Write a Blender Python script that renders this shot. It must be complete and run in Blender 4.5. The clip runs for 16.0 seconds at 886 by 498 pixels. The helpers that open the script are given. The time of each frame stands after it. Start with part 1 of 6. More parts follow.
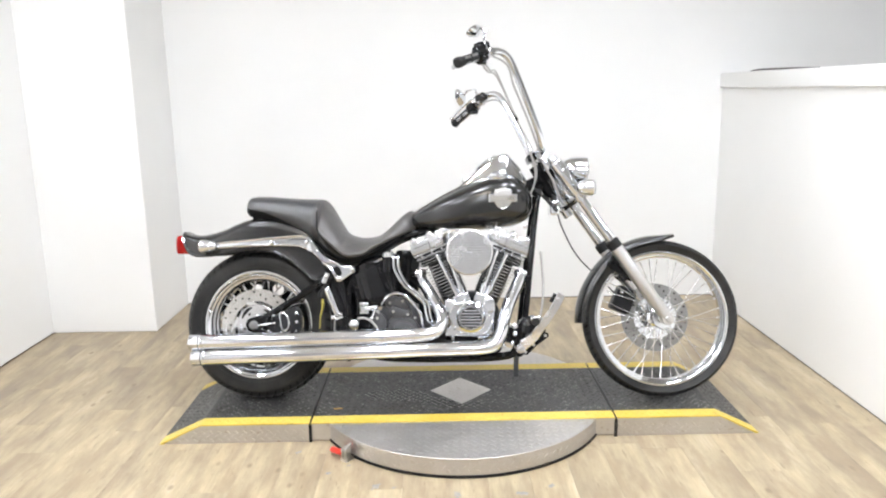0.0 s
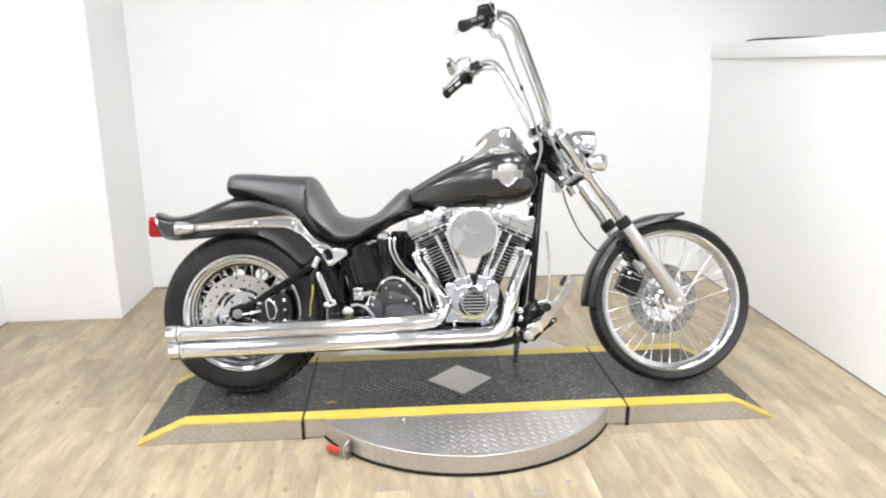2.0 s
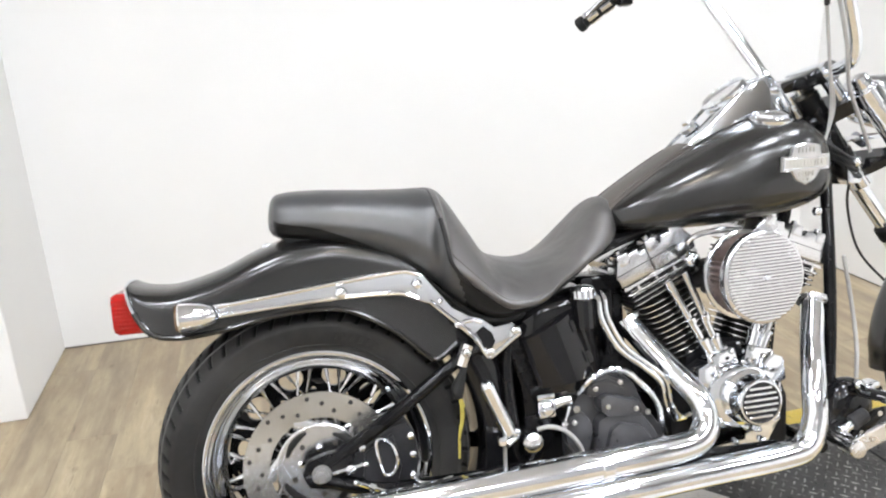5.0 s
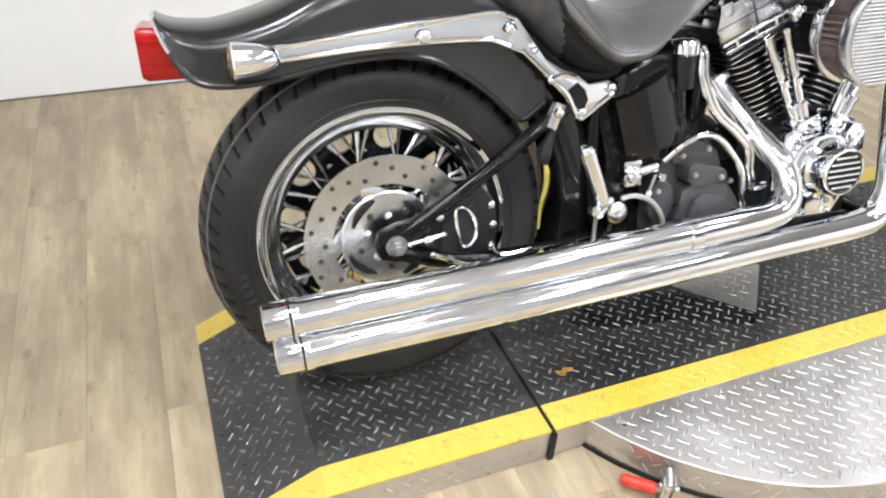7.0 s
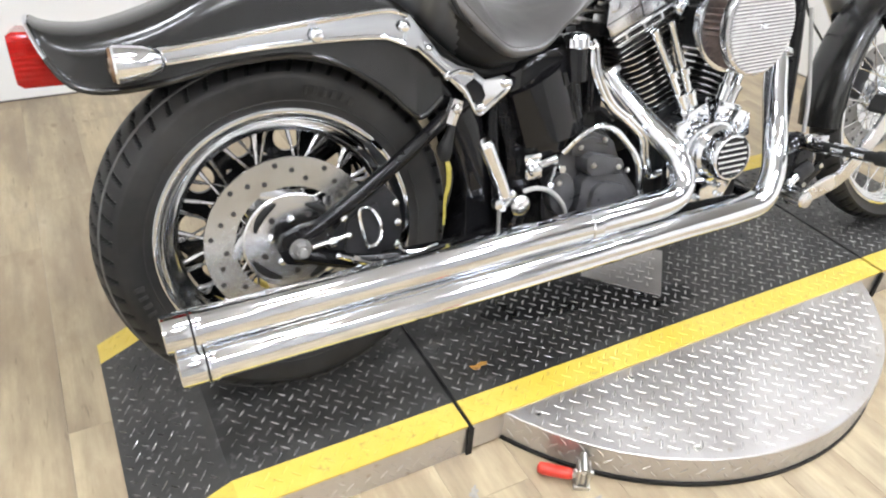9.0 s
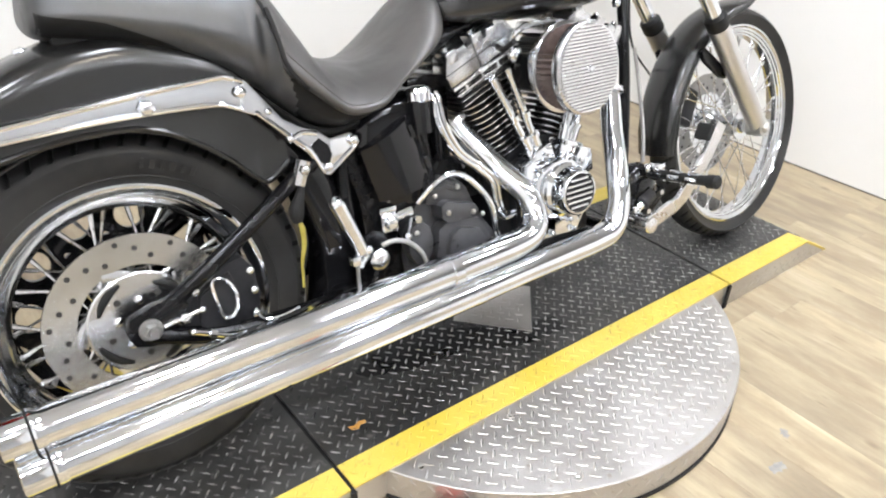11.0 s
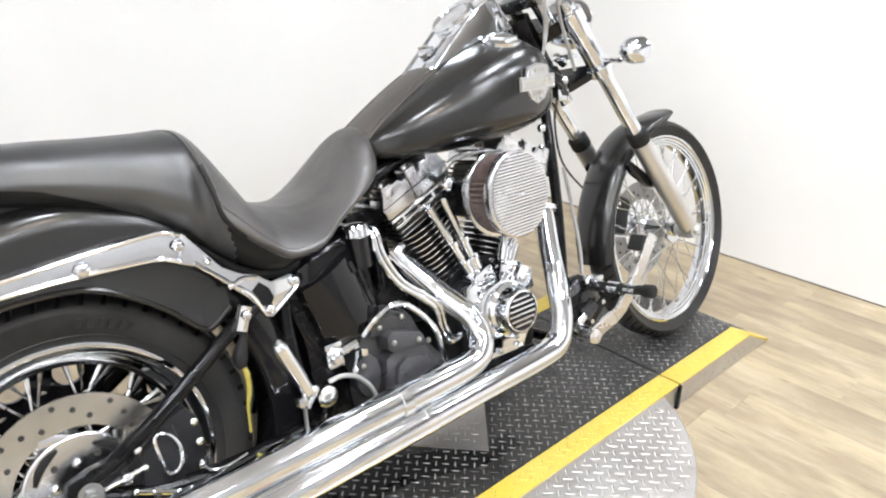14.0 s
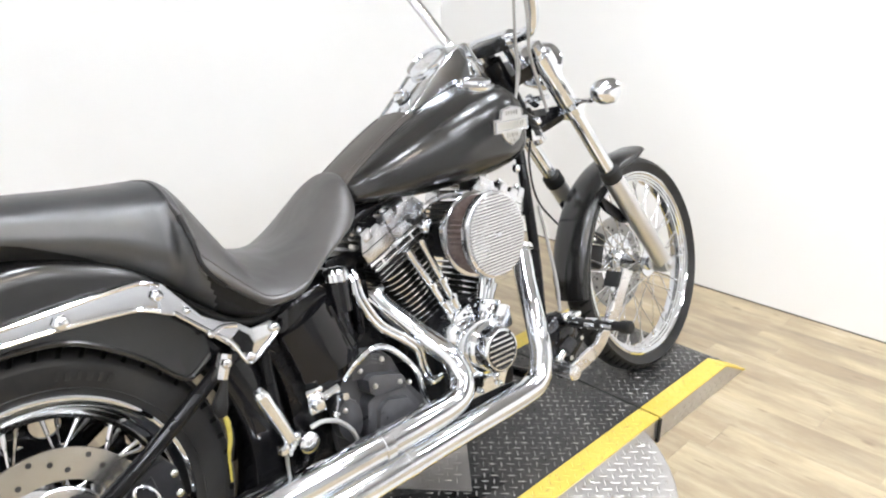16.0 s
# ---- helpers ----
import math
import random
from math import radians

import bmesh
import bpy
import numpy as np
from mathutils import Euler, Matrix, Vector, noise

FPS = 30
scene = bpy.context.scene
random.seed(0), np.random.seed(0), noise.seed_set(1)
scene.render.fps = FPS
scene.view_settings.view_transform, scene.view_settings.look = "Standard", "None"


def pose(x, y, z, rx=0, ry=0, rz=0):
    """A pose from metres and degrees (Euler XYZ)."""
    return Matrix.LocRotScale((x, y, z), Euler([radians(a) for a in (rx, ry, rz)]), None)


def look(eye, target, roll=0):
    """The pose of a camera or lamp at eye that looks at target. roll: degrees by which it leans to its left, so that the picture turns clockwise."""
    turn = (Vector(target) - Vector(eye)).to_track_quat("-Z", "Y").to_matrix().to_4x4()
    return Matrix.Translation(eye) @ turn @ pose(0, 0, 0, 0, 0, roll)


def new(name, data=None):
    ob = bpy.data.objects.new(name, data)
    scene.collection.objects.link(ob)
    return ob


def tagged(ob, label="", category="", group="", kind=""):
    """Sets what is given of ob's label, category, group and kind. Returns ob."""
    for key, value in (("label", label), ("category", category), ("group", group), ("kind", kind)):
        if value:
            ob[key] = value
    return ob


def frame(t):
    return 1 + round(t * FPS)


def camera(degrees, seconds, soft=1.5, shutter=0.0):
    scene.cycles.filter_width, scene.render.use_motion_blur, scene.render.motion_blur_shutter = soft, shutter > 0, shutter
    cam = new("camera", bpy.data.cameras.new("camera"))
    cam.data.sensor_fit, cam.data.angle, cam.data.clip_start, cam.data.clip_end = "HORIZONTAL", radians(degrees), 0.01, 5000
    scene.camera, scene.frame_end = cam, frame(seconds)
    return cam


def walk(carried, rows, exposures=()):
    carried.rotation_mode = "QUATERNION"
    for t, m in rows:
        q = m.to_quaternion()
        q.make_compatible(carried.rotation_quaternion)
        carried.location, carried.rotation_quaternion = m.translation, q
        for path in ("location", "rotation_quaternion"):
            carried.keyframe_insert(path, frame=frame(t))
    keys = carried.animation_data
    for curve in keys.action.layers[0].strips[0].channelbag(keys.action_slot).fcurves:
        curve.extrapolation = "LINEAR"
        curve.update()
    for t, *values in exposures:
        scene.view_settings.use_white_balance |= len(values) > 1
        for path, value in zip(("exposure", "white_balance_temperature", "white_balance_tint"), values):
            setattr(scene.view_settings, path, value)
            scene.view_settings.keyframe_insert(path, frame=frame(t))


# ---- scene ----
cam = camera(62.1, 16.0, soft=2.1)
PATH = [
    (0, (-0.091, -3.017, 1.362), (-0.076, -1.061, 0.942), -0.9),
    (0.5, (-0.081, -3.011, 1.356), (-0.066, -1.057, 0.93), -0.8),
    (1, (-0.087, -2.987, 1.351), (-0.13, -1.039, 0.899), -0.6),
    (1.5, (-0.135, -2.917, 1.336), (-0.09, -0.975, 0.861), -0.2),
    (2, (-0.263, -2.798, 1.339), (-0.126, -0.863, 0.852), -0.6),
    (2.5, (-0.36, -2.566, 1.337), (-0.298, -0.621, 0.878), 0.8),
    (3, (-0.495, -2.308, 1.35), (-0.257, -0.374, 0.898), 1.9),
    (3.5, (-0.663, -2.103, 1.342), (-0.27, -0.194, 0.896), 1.6),
    (4, (-0.764, -1.818, 1.327), (-0.376, 0.096, 0.897), -0.9),
    (6.3, (-1.083, -1.068, 1.196), (-0.482, 0.526, 0.148), -1.1),
    (6.5, (-1.113, -1.068, 1.193), (-0.477, 0.482, 0.101), -0.0),
    (7, (-1.178, -1.068, 1.167), (-0.552, 0.424, -0.009), 2.8),
    (7.5, (-1.192, -1.061, 1.158), (-0.555, 0.398, -0.052), 3.7),
    (8, (-1.186, -1.064, 1.153), (-0.522, 0.386, -0.053), 4.0),
    (8.5, (-1.166, -1.072, 1.157), (-0.442, 0.352, -0.047), 4.3),
    (9, (-1.149, -1.085, 1.157), (-0.335, 0.33, 0.002), 4.0),
    (9.5, (-1.119, -1.098, 1.17), (-0.22, 0.278, 0.031), 2.9),
    (9.7, (-1.118, -1.105, 1.167), (-0.198, 0.26, 0.032), 3.1),
    (11.8, (-1.083, -1.098, 1.18), (0.101, 0.185, 0.206), 3.1),
    (12, (-1.08, -1.104, 1.187), (0.116, 0.177, 0.222), 3.1),
    (12.5, (-1.077, -1.105, 1.204), (0.14, 0.2, 0.301), 2.9),
    (13, (-1.078, -1.105, 1.216), (0.15, 0.223, 0.363), 2.2),
    (13.5, (-1.076, -1.11, 1.226), (0.161, 0.228, 0.401), 1.5),
    (14, (-1.072, -1.114, 1.235), (0.183, 0.226, 0.441), 0.9),
    (14.5, (-1.072, -1.113, 1.233), (0.189, 0.219, 0.436), 1.0),
    (15, (-1.072, -1.109, 1.237), (0.206, 0.219, 0.46), 1.0),
    (15.5, (-1.072, -1.115, 1.248), (0.234, 0.205, 0.505), 0.9),
    (16, (-1.078, -1.116, 1.259), (0.243, 0.205, 0.546), 0.4),
]
walk(cam, [(t, look(eye, target, roll)) for t, eye, target, roll in PATH])

# ---- light ----
world = bpy.data.worlds.new("world")
scene.world = world
world.use_nodes = True
world.node_tree.nodes["Background"].inputs[0].default_value = (0.9, 0.93, 1.0, 1)
world.node_tree.nodes["Background"].inputs[1].default_value = 0.1
scene.view_settings.exposure = 0.0
LAMP = 65.0          # emission of the ceiling panels
CEIL = 2.75


# ---- materials ----
def shader(name, color, rough=0.5, metal=0.0, coat=0.0, ior=1.5):
    m = bpy.data.materials.new(name)
    m.use_nodes = True
    b = m.node_tree.nodes["Principled BSDF"]
    b.inputs["Base Color"].default_value = (*color, 1)
    b.inputs["Roughness"].default_value = rough
    b.inputs["Metallic"].default_value = metal
    b.inputs["Coat Weight"].default_value = coat
    b.inputs["Coat Roughness"].default_value = 0.08
    b.inputs["IOR"].default_value = ior
    b.inputs["Specular IOR Level"].default_value = 0.5
    return m, m.node_tree, b


def coords(nt, scale=(1, 1, 1), kind="Object"):
    tc = nt.nodes.new("ShaderNodeTexCoord")
    mp = nt.nodes.new("ShaderNodeMapping")
    mp.inputs["Scale"].default_value = scale
    nt.links.new(tc.outputs[kind], mp.inputs[0])
    return mp.outputs[0]


def noise_tex(nt, vec, scale, detail=4.0, rough=0.55):
    n = nt.nodes.new("ShaderNodeTexNoise")
    n.inputs["Scale"].default_value = scale
    n.inputs["Detail"].default_value = detail
    n.inputs["Roughness"].default_value = rough
    if vec is not None:
        nt.links.new(vec, n.inputs["Vector"])
    return n.outputs[0]


def ramp(nt, value, stops):
    r = nt.nodes.new("ShaderNodeValToRGB")
    els = r.color_ramp.elements
    while len(els) < len(stops):
        els.new(0.5)
    for e, (p, c) in zip(els, stops):
        e.position, e.color = p, (*(c if isinstance(c, tuple) else (c, c, c)), 1)
    nt.links.new(value, r.inputs[0])
    return r.outputs[0]


def mixed(nt, fac, a, b):
    m = nt.nodes.new("ShaderNodeMix")
    m.data_type = "RGBA"
    for sock, v in ((m.inputs[0], fac), (m.inputs[6], a), (m.inputs[7], b)):
        if isinstance(v, bpy.types.NodeSocket):
            nt.links.new(v, sock)
        else:
            sock.default_value = v if isinstance(v, float) else (*v, 1)
    return m.outputs[2]


def bumped(nt, b, height, strength, dist):
    n = nt.nodes.new("ShaderNodeBump")
    n.inputs["Strength"].default_value = strength
    n.inputs["Distance"].default_value = dist
    nt.links.new(height, n.inputs["Height"])
    nt.links.new(n.outputs[0], b.inputs["Normal"])


def worn(name, dark, light, rough, metal=0.0, scale=30.0, grain=250.0, bump=0.15, dist=0.001, spread=(0.35, 0.65), rspan=0.12, coat=0.0, spec=0.5, ior=1.5, creases=None):
    """A surface with blotches at one scale and grain at a finer one."""
    m, nt, b = shader(name, dark, rough, metal, coat, ior)
    b.inputs["Specular IOR Level"].default_value = spec
    v = coords(nt)
    big, fine = noise_tex(nt, v, scale), noise_tex(nt, v, grain, 3.0)
    nt.links.new(mixed(nt, ramp(nt, big, [(spread[0], 0.0), (spread[1], 1.0)]), dark, light), b.inputs["Base Color"])
    nt.links.new(ramp(nt, big, [(0.3, max(rough - rspan, 0.02)), (0.7, min(rough + rspan, 1.0))]), b.inputs["Roughness"])
    if bump:
        bumped(nt, b, fine, bump, dist)
    if creases:
        soft = nt.nodes.new("ShaderNodeBump")
        soft.inputs["Strength"].default_value = creases[1]
        soft.inputs["Distance"].default_value = creases[2]
        nt.links.new(noise_tex(nt, v, creases[0], 2.0), soft.inputs["Height"])
        nt.links.new(soft.outputs["Normal"], b.inputs["Normal"].links[0].from_node.inputs["Normal"])
    return m


CHROME = worn("chrome", (0.76, 0.785, 0.825), (0.82, 0.84, 0.87), 0.085, 1.0, 9.0, 60.0, 0.02, 0.001, rspan=0.03)
RIMCHROME = worn("rim_chrome", (0.64, 0.655, 0.68), (0.72, 0.735, 0.76), 0.08, 1.0, 9.0, 60.0, 0.04, 0.001, rspan=0.03)
DULL_CHROME = worn("satin_chrome", (0.70, 0.70, 0.71), (0.78, 0.78, 0.79), 0.22, 1.0, 14.0, 300.0, 0.06)
ALU = worn("cast_aluminium", (0.58, 0.575, 0.565), (0.64, 0.635, 0.625), 0.33, 1.0, 6.0, 600.0, 0.10, rspan=0.04)
# Dark aluminium; also the painted shade in the air cleaner's grooves.
DARKALU = worn("dark_aluminium", (0.30, 0.30, 0.30), (0.36, 0.36, 0.36), 0.45, 1.0, 20.0, 500.0, 0.1)
STEEL = worn("brushed_steel", (0.54, 0.53, 0.50), (0.62, 0.61, 0.58), 0.30, 1.0, 9.0, 400.0, 0.08, rspan=0.04)
SATIN = worn("satin_black_paint", (0.010, 0.0099, 0.0098), (0.015, 0.0147, 0.0143), 0.21, 0.0, 6.0, 900.0, 0.03, 0.0005, rspan=0.05, spec=0.66, ior=1.5)
GLOSS = worn("gloss_black_paint", (0.006, 0.006, 0.007), (0.009, 0.009, 0.01), 0.07, 0.0, 8.0, 300.0, 0.02, rspan=0.04, spec=0.36)
FRAME = worn("black_frame_enamel", (0.004, 0.004, 0.005), (0.008, 0.008, 0.008), 0.14, 0.0, 15.0, 300.0, 0.04, spec=0.22)
CRINKLE = worn("dark_wrinkle_paint", (0.012, 0.012, 0.013), (0.022, 0.022, 0.024), 0.40, 0.0, 30.0, 900.0, 0.35, 0.0006, spec=0.2)
GEARGREY = worn("dark_grey_cast_paint", (0.036, 0.036, 0.039), (0.056, 0.056, 0.060), 0.38, 0.0, 30.0, 700.0, 0.35, 0.0006)
FINBLACK = worn("black_fin_paint", (0.006, 0.006, 0.006), (0.012, 0.012, 0.012), 0.38, 0.0, 30.0, 500.0, 0.1, spec=0.2)
RUBBER = worn("tyre_rubber", (0.013, 0.0129, 0.0129), (0.039, 0.0382, 0.0373), 0.50, 0.0, 7.0, 350.0, 0.25, 0.0010, spread=(0.38, 0.72), spec=0.28)
# Unworn rubber, darkened further to put shade into the tread grooves.
TREADGAP = worn("unworn_groove_shade_rubber", (0.006, 0.006, 0.006), (0.010, 0.010, 0.010), 0.7, 0.0, 12.0, 350.0, 0.1, spec=0.15)
GRIPRUB = worn("grip_rubber", (0.010, 0.010, 0.010), (0.018, 0.018, 0.018), 0.6, 0.0, 40.0, 500.0, 0.2, spec=0.25)
LEATHER = worn("black_leather", (0.026, 0.0267, 0.0290), (0.044, 0.0450, 0.0475), 0.41, 0.0, 6.0, 420.0, 0.30, 0.0008, rspan=0.12, spec=1.0, ior=1.5, creases=(13.0, 0.5, 0.006))
# Rider pad leather lightened to carry the sheen of its upward face.
PADLEATHER = worn("lit_rider_leather", (0.036, 0.0350, 0.0348), (0.086, 0.0800, 0.0760), 0.43, 0.0, 6.0, 420.0, 0.34, 0.0008, rspan=0.13, spec=1.0, ior=1.5, creases=(13.0, 0.7, 0.007))
# Seat leather darkened to hold the shade low on the flanks.
SKIRT = worn("shaded_skirt_leather", (0.009, 0.009, 0.009), (0.014, 0.014, 0.014), 0.48, 0.0, 8.0, 420.0, 0.25, 0.0007, spec=0.2)
STRAP = worn("brown_black_strap_leather", (0.045, 0.039, 0.034), (0.080, 0.070, 0.062), 0.45, 0.0, 8.0, 420.0, 0.3, 0.0007)
FILTER = worn("oiled_filter_gauze", (0.115, 0.080, 0.070), (0.20, 0.155, 0.14), 0.7, 0.0, 60.0, 900.0, 0.4)
WIRE = worn("yellow_wire", (0.36, 0.30, 0.05), (0.45, 0.38, 0.08), 0.5, 0.0, 60.0, 400.0, 0.05)
CABLE = worn("grey_cable", (0.36, 0.355, 0.345), (0.46, 0.455, 0.445), 0.40, 0.4, 12.0, 1500.0, 0.1)
BLACKCABLE = worn("black_cable", (0.012, 0.012, 0.012), (0.02, 0.02, 0.02), 0.4, 0.0, 80.0, 500.0, 0.1)
REDPLASTIC = worn("red_dip_plastic", (0.55, 0.035, 0.02), (0.68, 0.06, 0.035), 0.4, 0.0, 30.0, 300.0, 0.05)
WHITEWALL = worn("white_wall_paint", (0.85, 0.85, 0.84), (0.88, 0.88, 0.87), 0.7, 0.0, 1.2, 220.0, 0.05, 0.001)
GREYWALL = worn("light_grey_wall", (0.44, 0.435, 0.42), (0.48, 0.475, 0.46), 0.7, 0.0, 1.2, 220.0, 0.05, 0.001)
FRONTWALL = worn("unseen_wall_tone", (0.40, 0.397, 0.391), (0.45, 0.447, 0.441), 0.7, 0.0, 1.2, 220.0, 0.05, 0.001)
CEILING = worn("pale_grey_ceiling_paint", (0.52, 0.51, 0.495), (0.57, 0.56, 0.545), 0.85, 0.0, 2.0, 150.0, 0.1)
WALLGAP = worn("brown_floor_gap", (0.10, 0.09, 0.08), (0.16, 0.145, 0.13), 0.8, 0.0, 20.0, 200.0, 0.1)
POLISHED = worn("polished_aluminium", (0.66, 0.665, 0.68), (0.72, 0.725, 0.74), 0.25, 1.0, 8.0, 400.0, 0.05, rspan=0.04)
DARKGAP = worn("dark_seam", (0.02, 0.02, 0.02), (0.035, 0.033, 0.03), 0.8, 0.0, 20.0, 200.0, 0.1)


def lens_red():
    m, nt, b = shader("red_lens", (0.40, 0.008, 0.006), 0.12)
    v = coords(nt)
    w = nt.nodes.new("ShaderNodeTexWave")
    w.bands_direction = "Z"
    w.inputs["Scale"].default_value = 40
    nt.links.new(v, w.inputs[0])
    bumped(nt, b, w.outputs[0], 0.35, 0.002)
    nt.links.new(ramp(nt, noise_tex(nt, v, 25), [(0.3, (0.28, 0.005, 0.004)), (0.7, (0.46, 0.014, 0.010))]), b.inputs["Base Color"])
    b.inputs["Specular IOR Level"].default_value = 0.35
    return m


def clear_glass():
    m, nt, b = shader("lens_glass", (0.95, 0.95, 0.95), 0.05)
    b.inputs["Transmission Weight"].default_value = 1.0
    return m


def tread_plate(name, base, base2, tip, rough, metal, cut, spec=0.34):
    """Floor plate whose raised marks have been scuffed to a lighter tone."""
    m, nt, b = shader(name, base, rough, metal)
    b.inputs["Specular IOR Level"].default_value = spec
    v = coords(nt)
    big, fine = noise_tex(nt, v, 7.0, 6.0, 0.65), noise_tex(nt, v, 160.0, 3.0)
    body = mixed(nt, ramp(nt, big, [(0.35, 0.0), (0.68, 1.0)]), base, base2)
    scuff = mixed(nt, ramp(nt, noise_tex(nt, v, 55.0, 3.0), [(cut, 0.0), (cut + 0.12, 1.0)]), body, tip)
    nt.links.new(scuff, b.inputs["Base Color"])
    nt.links.new(ramp(nt, big, [(0.3, max(rough - 0.1, 0.05)), (0.7, rough + 0.12)]), b.inputs["Roughness"])
    bumped(nt, b, fine, 0.12, 0.001)
    return m


SMOKED = worn("smoked_lens", (0.10, 0.062, 0.035), (0.16, 0.10, 0.06), 0.2, 0.0, 40.0, 200.0, 0.1)


def turned_steel():
    """Brake disc steel, brushed in circles."""
    m, nt, b = shader("turned_disc_steel", (0.62, 0.61, 0.585), 0.27, 1.0)
    b.inputs["Anisotropic"].default_value = 0.75
    t = nt.nodes.new("ShaderNodeTangent")
    t.direction_type, t.axis = "RADIAL", "Y"
    nt.links.new(t.outputs[0], b.inputs["Tangent"])
    v = coords(nt)
    nt.links.new(ramp(nt, noise_tex(nt, v, 14.0), [(0.35, (0.54, 0.528, 0.50)), (0.65, (0.66, 0.65, 0.63))]), b.inputs["Base Color"])
    bumped(nt, b, noise_tex(nt, v, 380.0, 2.0), 0.06, 0.0005)
    return m


DISC_STEEL = turned_steel()
DULL_STEEL = worn("dull_disc_steel", (0.27, 0.268, 0.262), (0.34, 0.336, 0.33), 0.42, 1.0, 12.0, 400.0, 0.08, rspan=0.05)
RED_LENS, GLASS = lens_red(), clear_glass()
DECK = tread_plate("black_deck_paint", (0.024, 0.024, 0.024), (0.056, 0.055, 0.052), (0.10, 0.098, 0.094), 0.40, 0.0, 0.60, 0.42)
DECK_LUG = tread_plate("scuffed_black_lugs", (0.066, 0.066, 0.065), (0.14, 0.139, 0.137), (0.34, 0.335, 0.33), 0.26, 0.40, 0.48)
YELLOW = tread_plate("yellow_safety_paint", (0.62, 0.460, 0.065), (0.69, 0.53, 0.120), (0.44, 0.33, 0.08), 0.40, 0.0, 0.60, 0.5)
PLATE = tread_plate("bare_tread_plate", (0.52, 0.500, 0.480), (0.62, 0.600, 0.580), (0.43, 0.38, 0.33), 0.36, 0.85, 0.62)
PLATE_LUG = tread_plate("bright_plate_lugs", (0.50, 0.483, 0.465), (0.60, 0.583, 0.565), (0.62, 0.605, 0.59), 0.42, 0.85, 0.5)


def vinyl():
    m, nt, b = shader("wood_grain_vinyl", (0.42, 0.32, 0.2), 0.42)
    tc = nt.nodes.new("ShaderNodeTexCoord")
    info = nt.nodes.new("ShaderNodeObjectInfo")
    off = nt.nodes.new("ShaderNodeVectorMath")
    off.operation = "MULTIPLY_ADD"
    nt.links.new(info.outputs["Random"], off.inputs[0])
    off.inputs[1].default_value = (37.0, 91.0, 13.0)
    nt.links.new(tc.outputs["Object"], off.inputs[2])
    mp = nt.nodes.new("ShaderNodeMapping")
    mp.inputs["Scale"].default_value = (6.0, 1.4, 1.0)
    nt.links.new(off.outputs[0], mp.inputs[0])
    broad = noise_tex(nt, mp.outputs[0], 1.6, 6.0, 0.62)
    bands_map = nt.nodes.new("ShaderNodeMapping")
    bands_map.inputs["Scale"].default_value = (19.0, 1.1, 1.0)
    nt.links.new(off.outputs[0], bands_map.inputs[0])
    bands = noise_tex(nt, bands_map.outputs[0], 1.0, 3.0, 0.5)
    streak = nt.nodes.new("ShaderNodeMapping")
    streak.inputs["Scale"].default_value = (60.0, 3.0, 1.0)
    nt.links.new(off.outputs[0], streak.inputs[0])
    fine = noise_tex(nt, streak.outputs[0], 1.5, 5.0, 0.7)
    col = ramp(nt, broad, [(0.34, (0.300, 0.242, 0.170)), (0.43, (0.395, 0.322, 0.220)), (0.50, (0.470, 0.390, 0.262)), (0.58, (0.540, 0.452, 0.302)), (0.68, (0.610, 0.530, 0.385))])
    col = mixed(nt, ramp(nt, bands, [(0.49, 0.0), (0.68, 0.36)]), col, (0.320, 0.264, 0.192))
    col = mixed(nt, ramp(nt, bands, [(0.30, 0.34), (0.47, 0.0)]), col, (0.590, 0.490, 0.318))
    col = mixed(nt, ramp(nt, fine, [(0.3, 0.22), (0.60, 0.0)]), col, (0.22, 0.165, 0.108))
    knot_map = nt.nodes.new("ShaderNodeMapping")
    knot_map.inputs["Scale"].default_value = (9.0, 5.0, 1.0)
    nt.links.new(off.outputs[0], knot_map.inputs[0])
    cell = nt.nodes.new("ShaderNodeTexVoronoi")
    cell.inputs["Scale"].default_value = 1.0
    nt.links.new(knot_map.outputs[0], cell.inputs["Vector"])
    col = mixed(nt, ramp(nt, cell.outputs["Distance"], [(0.045, 0.62), (0.12, 0.0)]), col, (0.20, 0.145, 0.095))
    blot = nt.nodes.new("ShaderNodeMapping")
    blot.inputs["Scale"].default_value = (2.4, 0.7, 1.0)
    nt.links.new(off.outputs[0], blot.inputs[0])
    col = mixed(nt, ramp(nt, noise_tex(nt, blot.outputs[0], 4.0, 7.0, 0.7), [(0.47, 0.0), (0.62, 0.62)]), col, (0.335, 0.258, 0.172))
    dash_map = nt.nodes.new("ShaderNodeMapping")
    dash_map.inputs["Scale"].default_value = (85.0, 11.0, 1.0)
    nt.links.new(off.outputs[0], dash_map.inputs[0])
    col = mixed(nt, ramp(nt, noise_tex(nt, dash_map.outputs[0], 1.0, 2.0), [(0.66, 0.0), (0.74, 0.45)]), col, (0.15, 0.11, 0.075))
    tone = mixed(nt, info.outputs["Random"], (0.850, 0.842, 0.835), (0.945, 0.930, 0.905))
    mul = nt.nodes.new("ShaderNodeMix")
    mul.data_type, mul.blend_type = "RGBA", "MULTIPLY"
    mul.inputs[0].default_value = 1.0
    nt.links.new(col, mul.inputs[6])
    nt.links.new(tone, mul.inputs[7])
    nt.links.new(mul.outputs[2], b.inputs["Base Color"])
    nt.links.new(ramp(nt, broad, [(0.3, 0.36), (0.7, 0.5)]), b.inputs["Roughness"])
    bumped(nt, b, fine, 0.08, 0.001)
    return m


VINYL = vinyl()
SUBFLOOR = worn("plank_joint", (0.16, 0.12, 0.08), (0.22, 0.165, 0.11), 0.7, 0.0, 20.0, 200.0, 0.1)


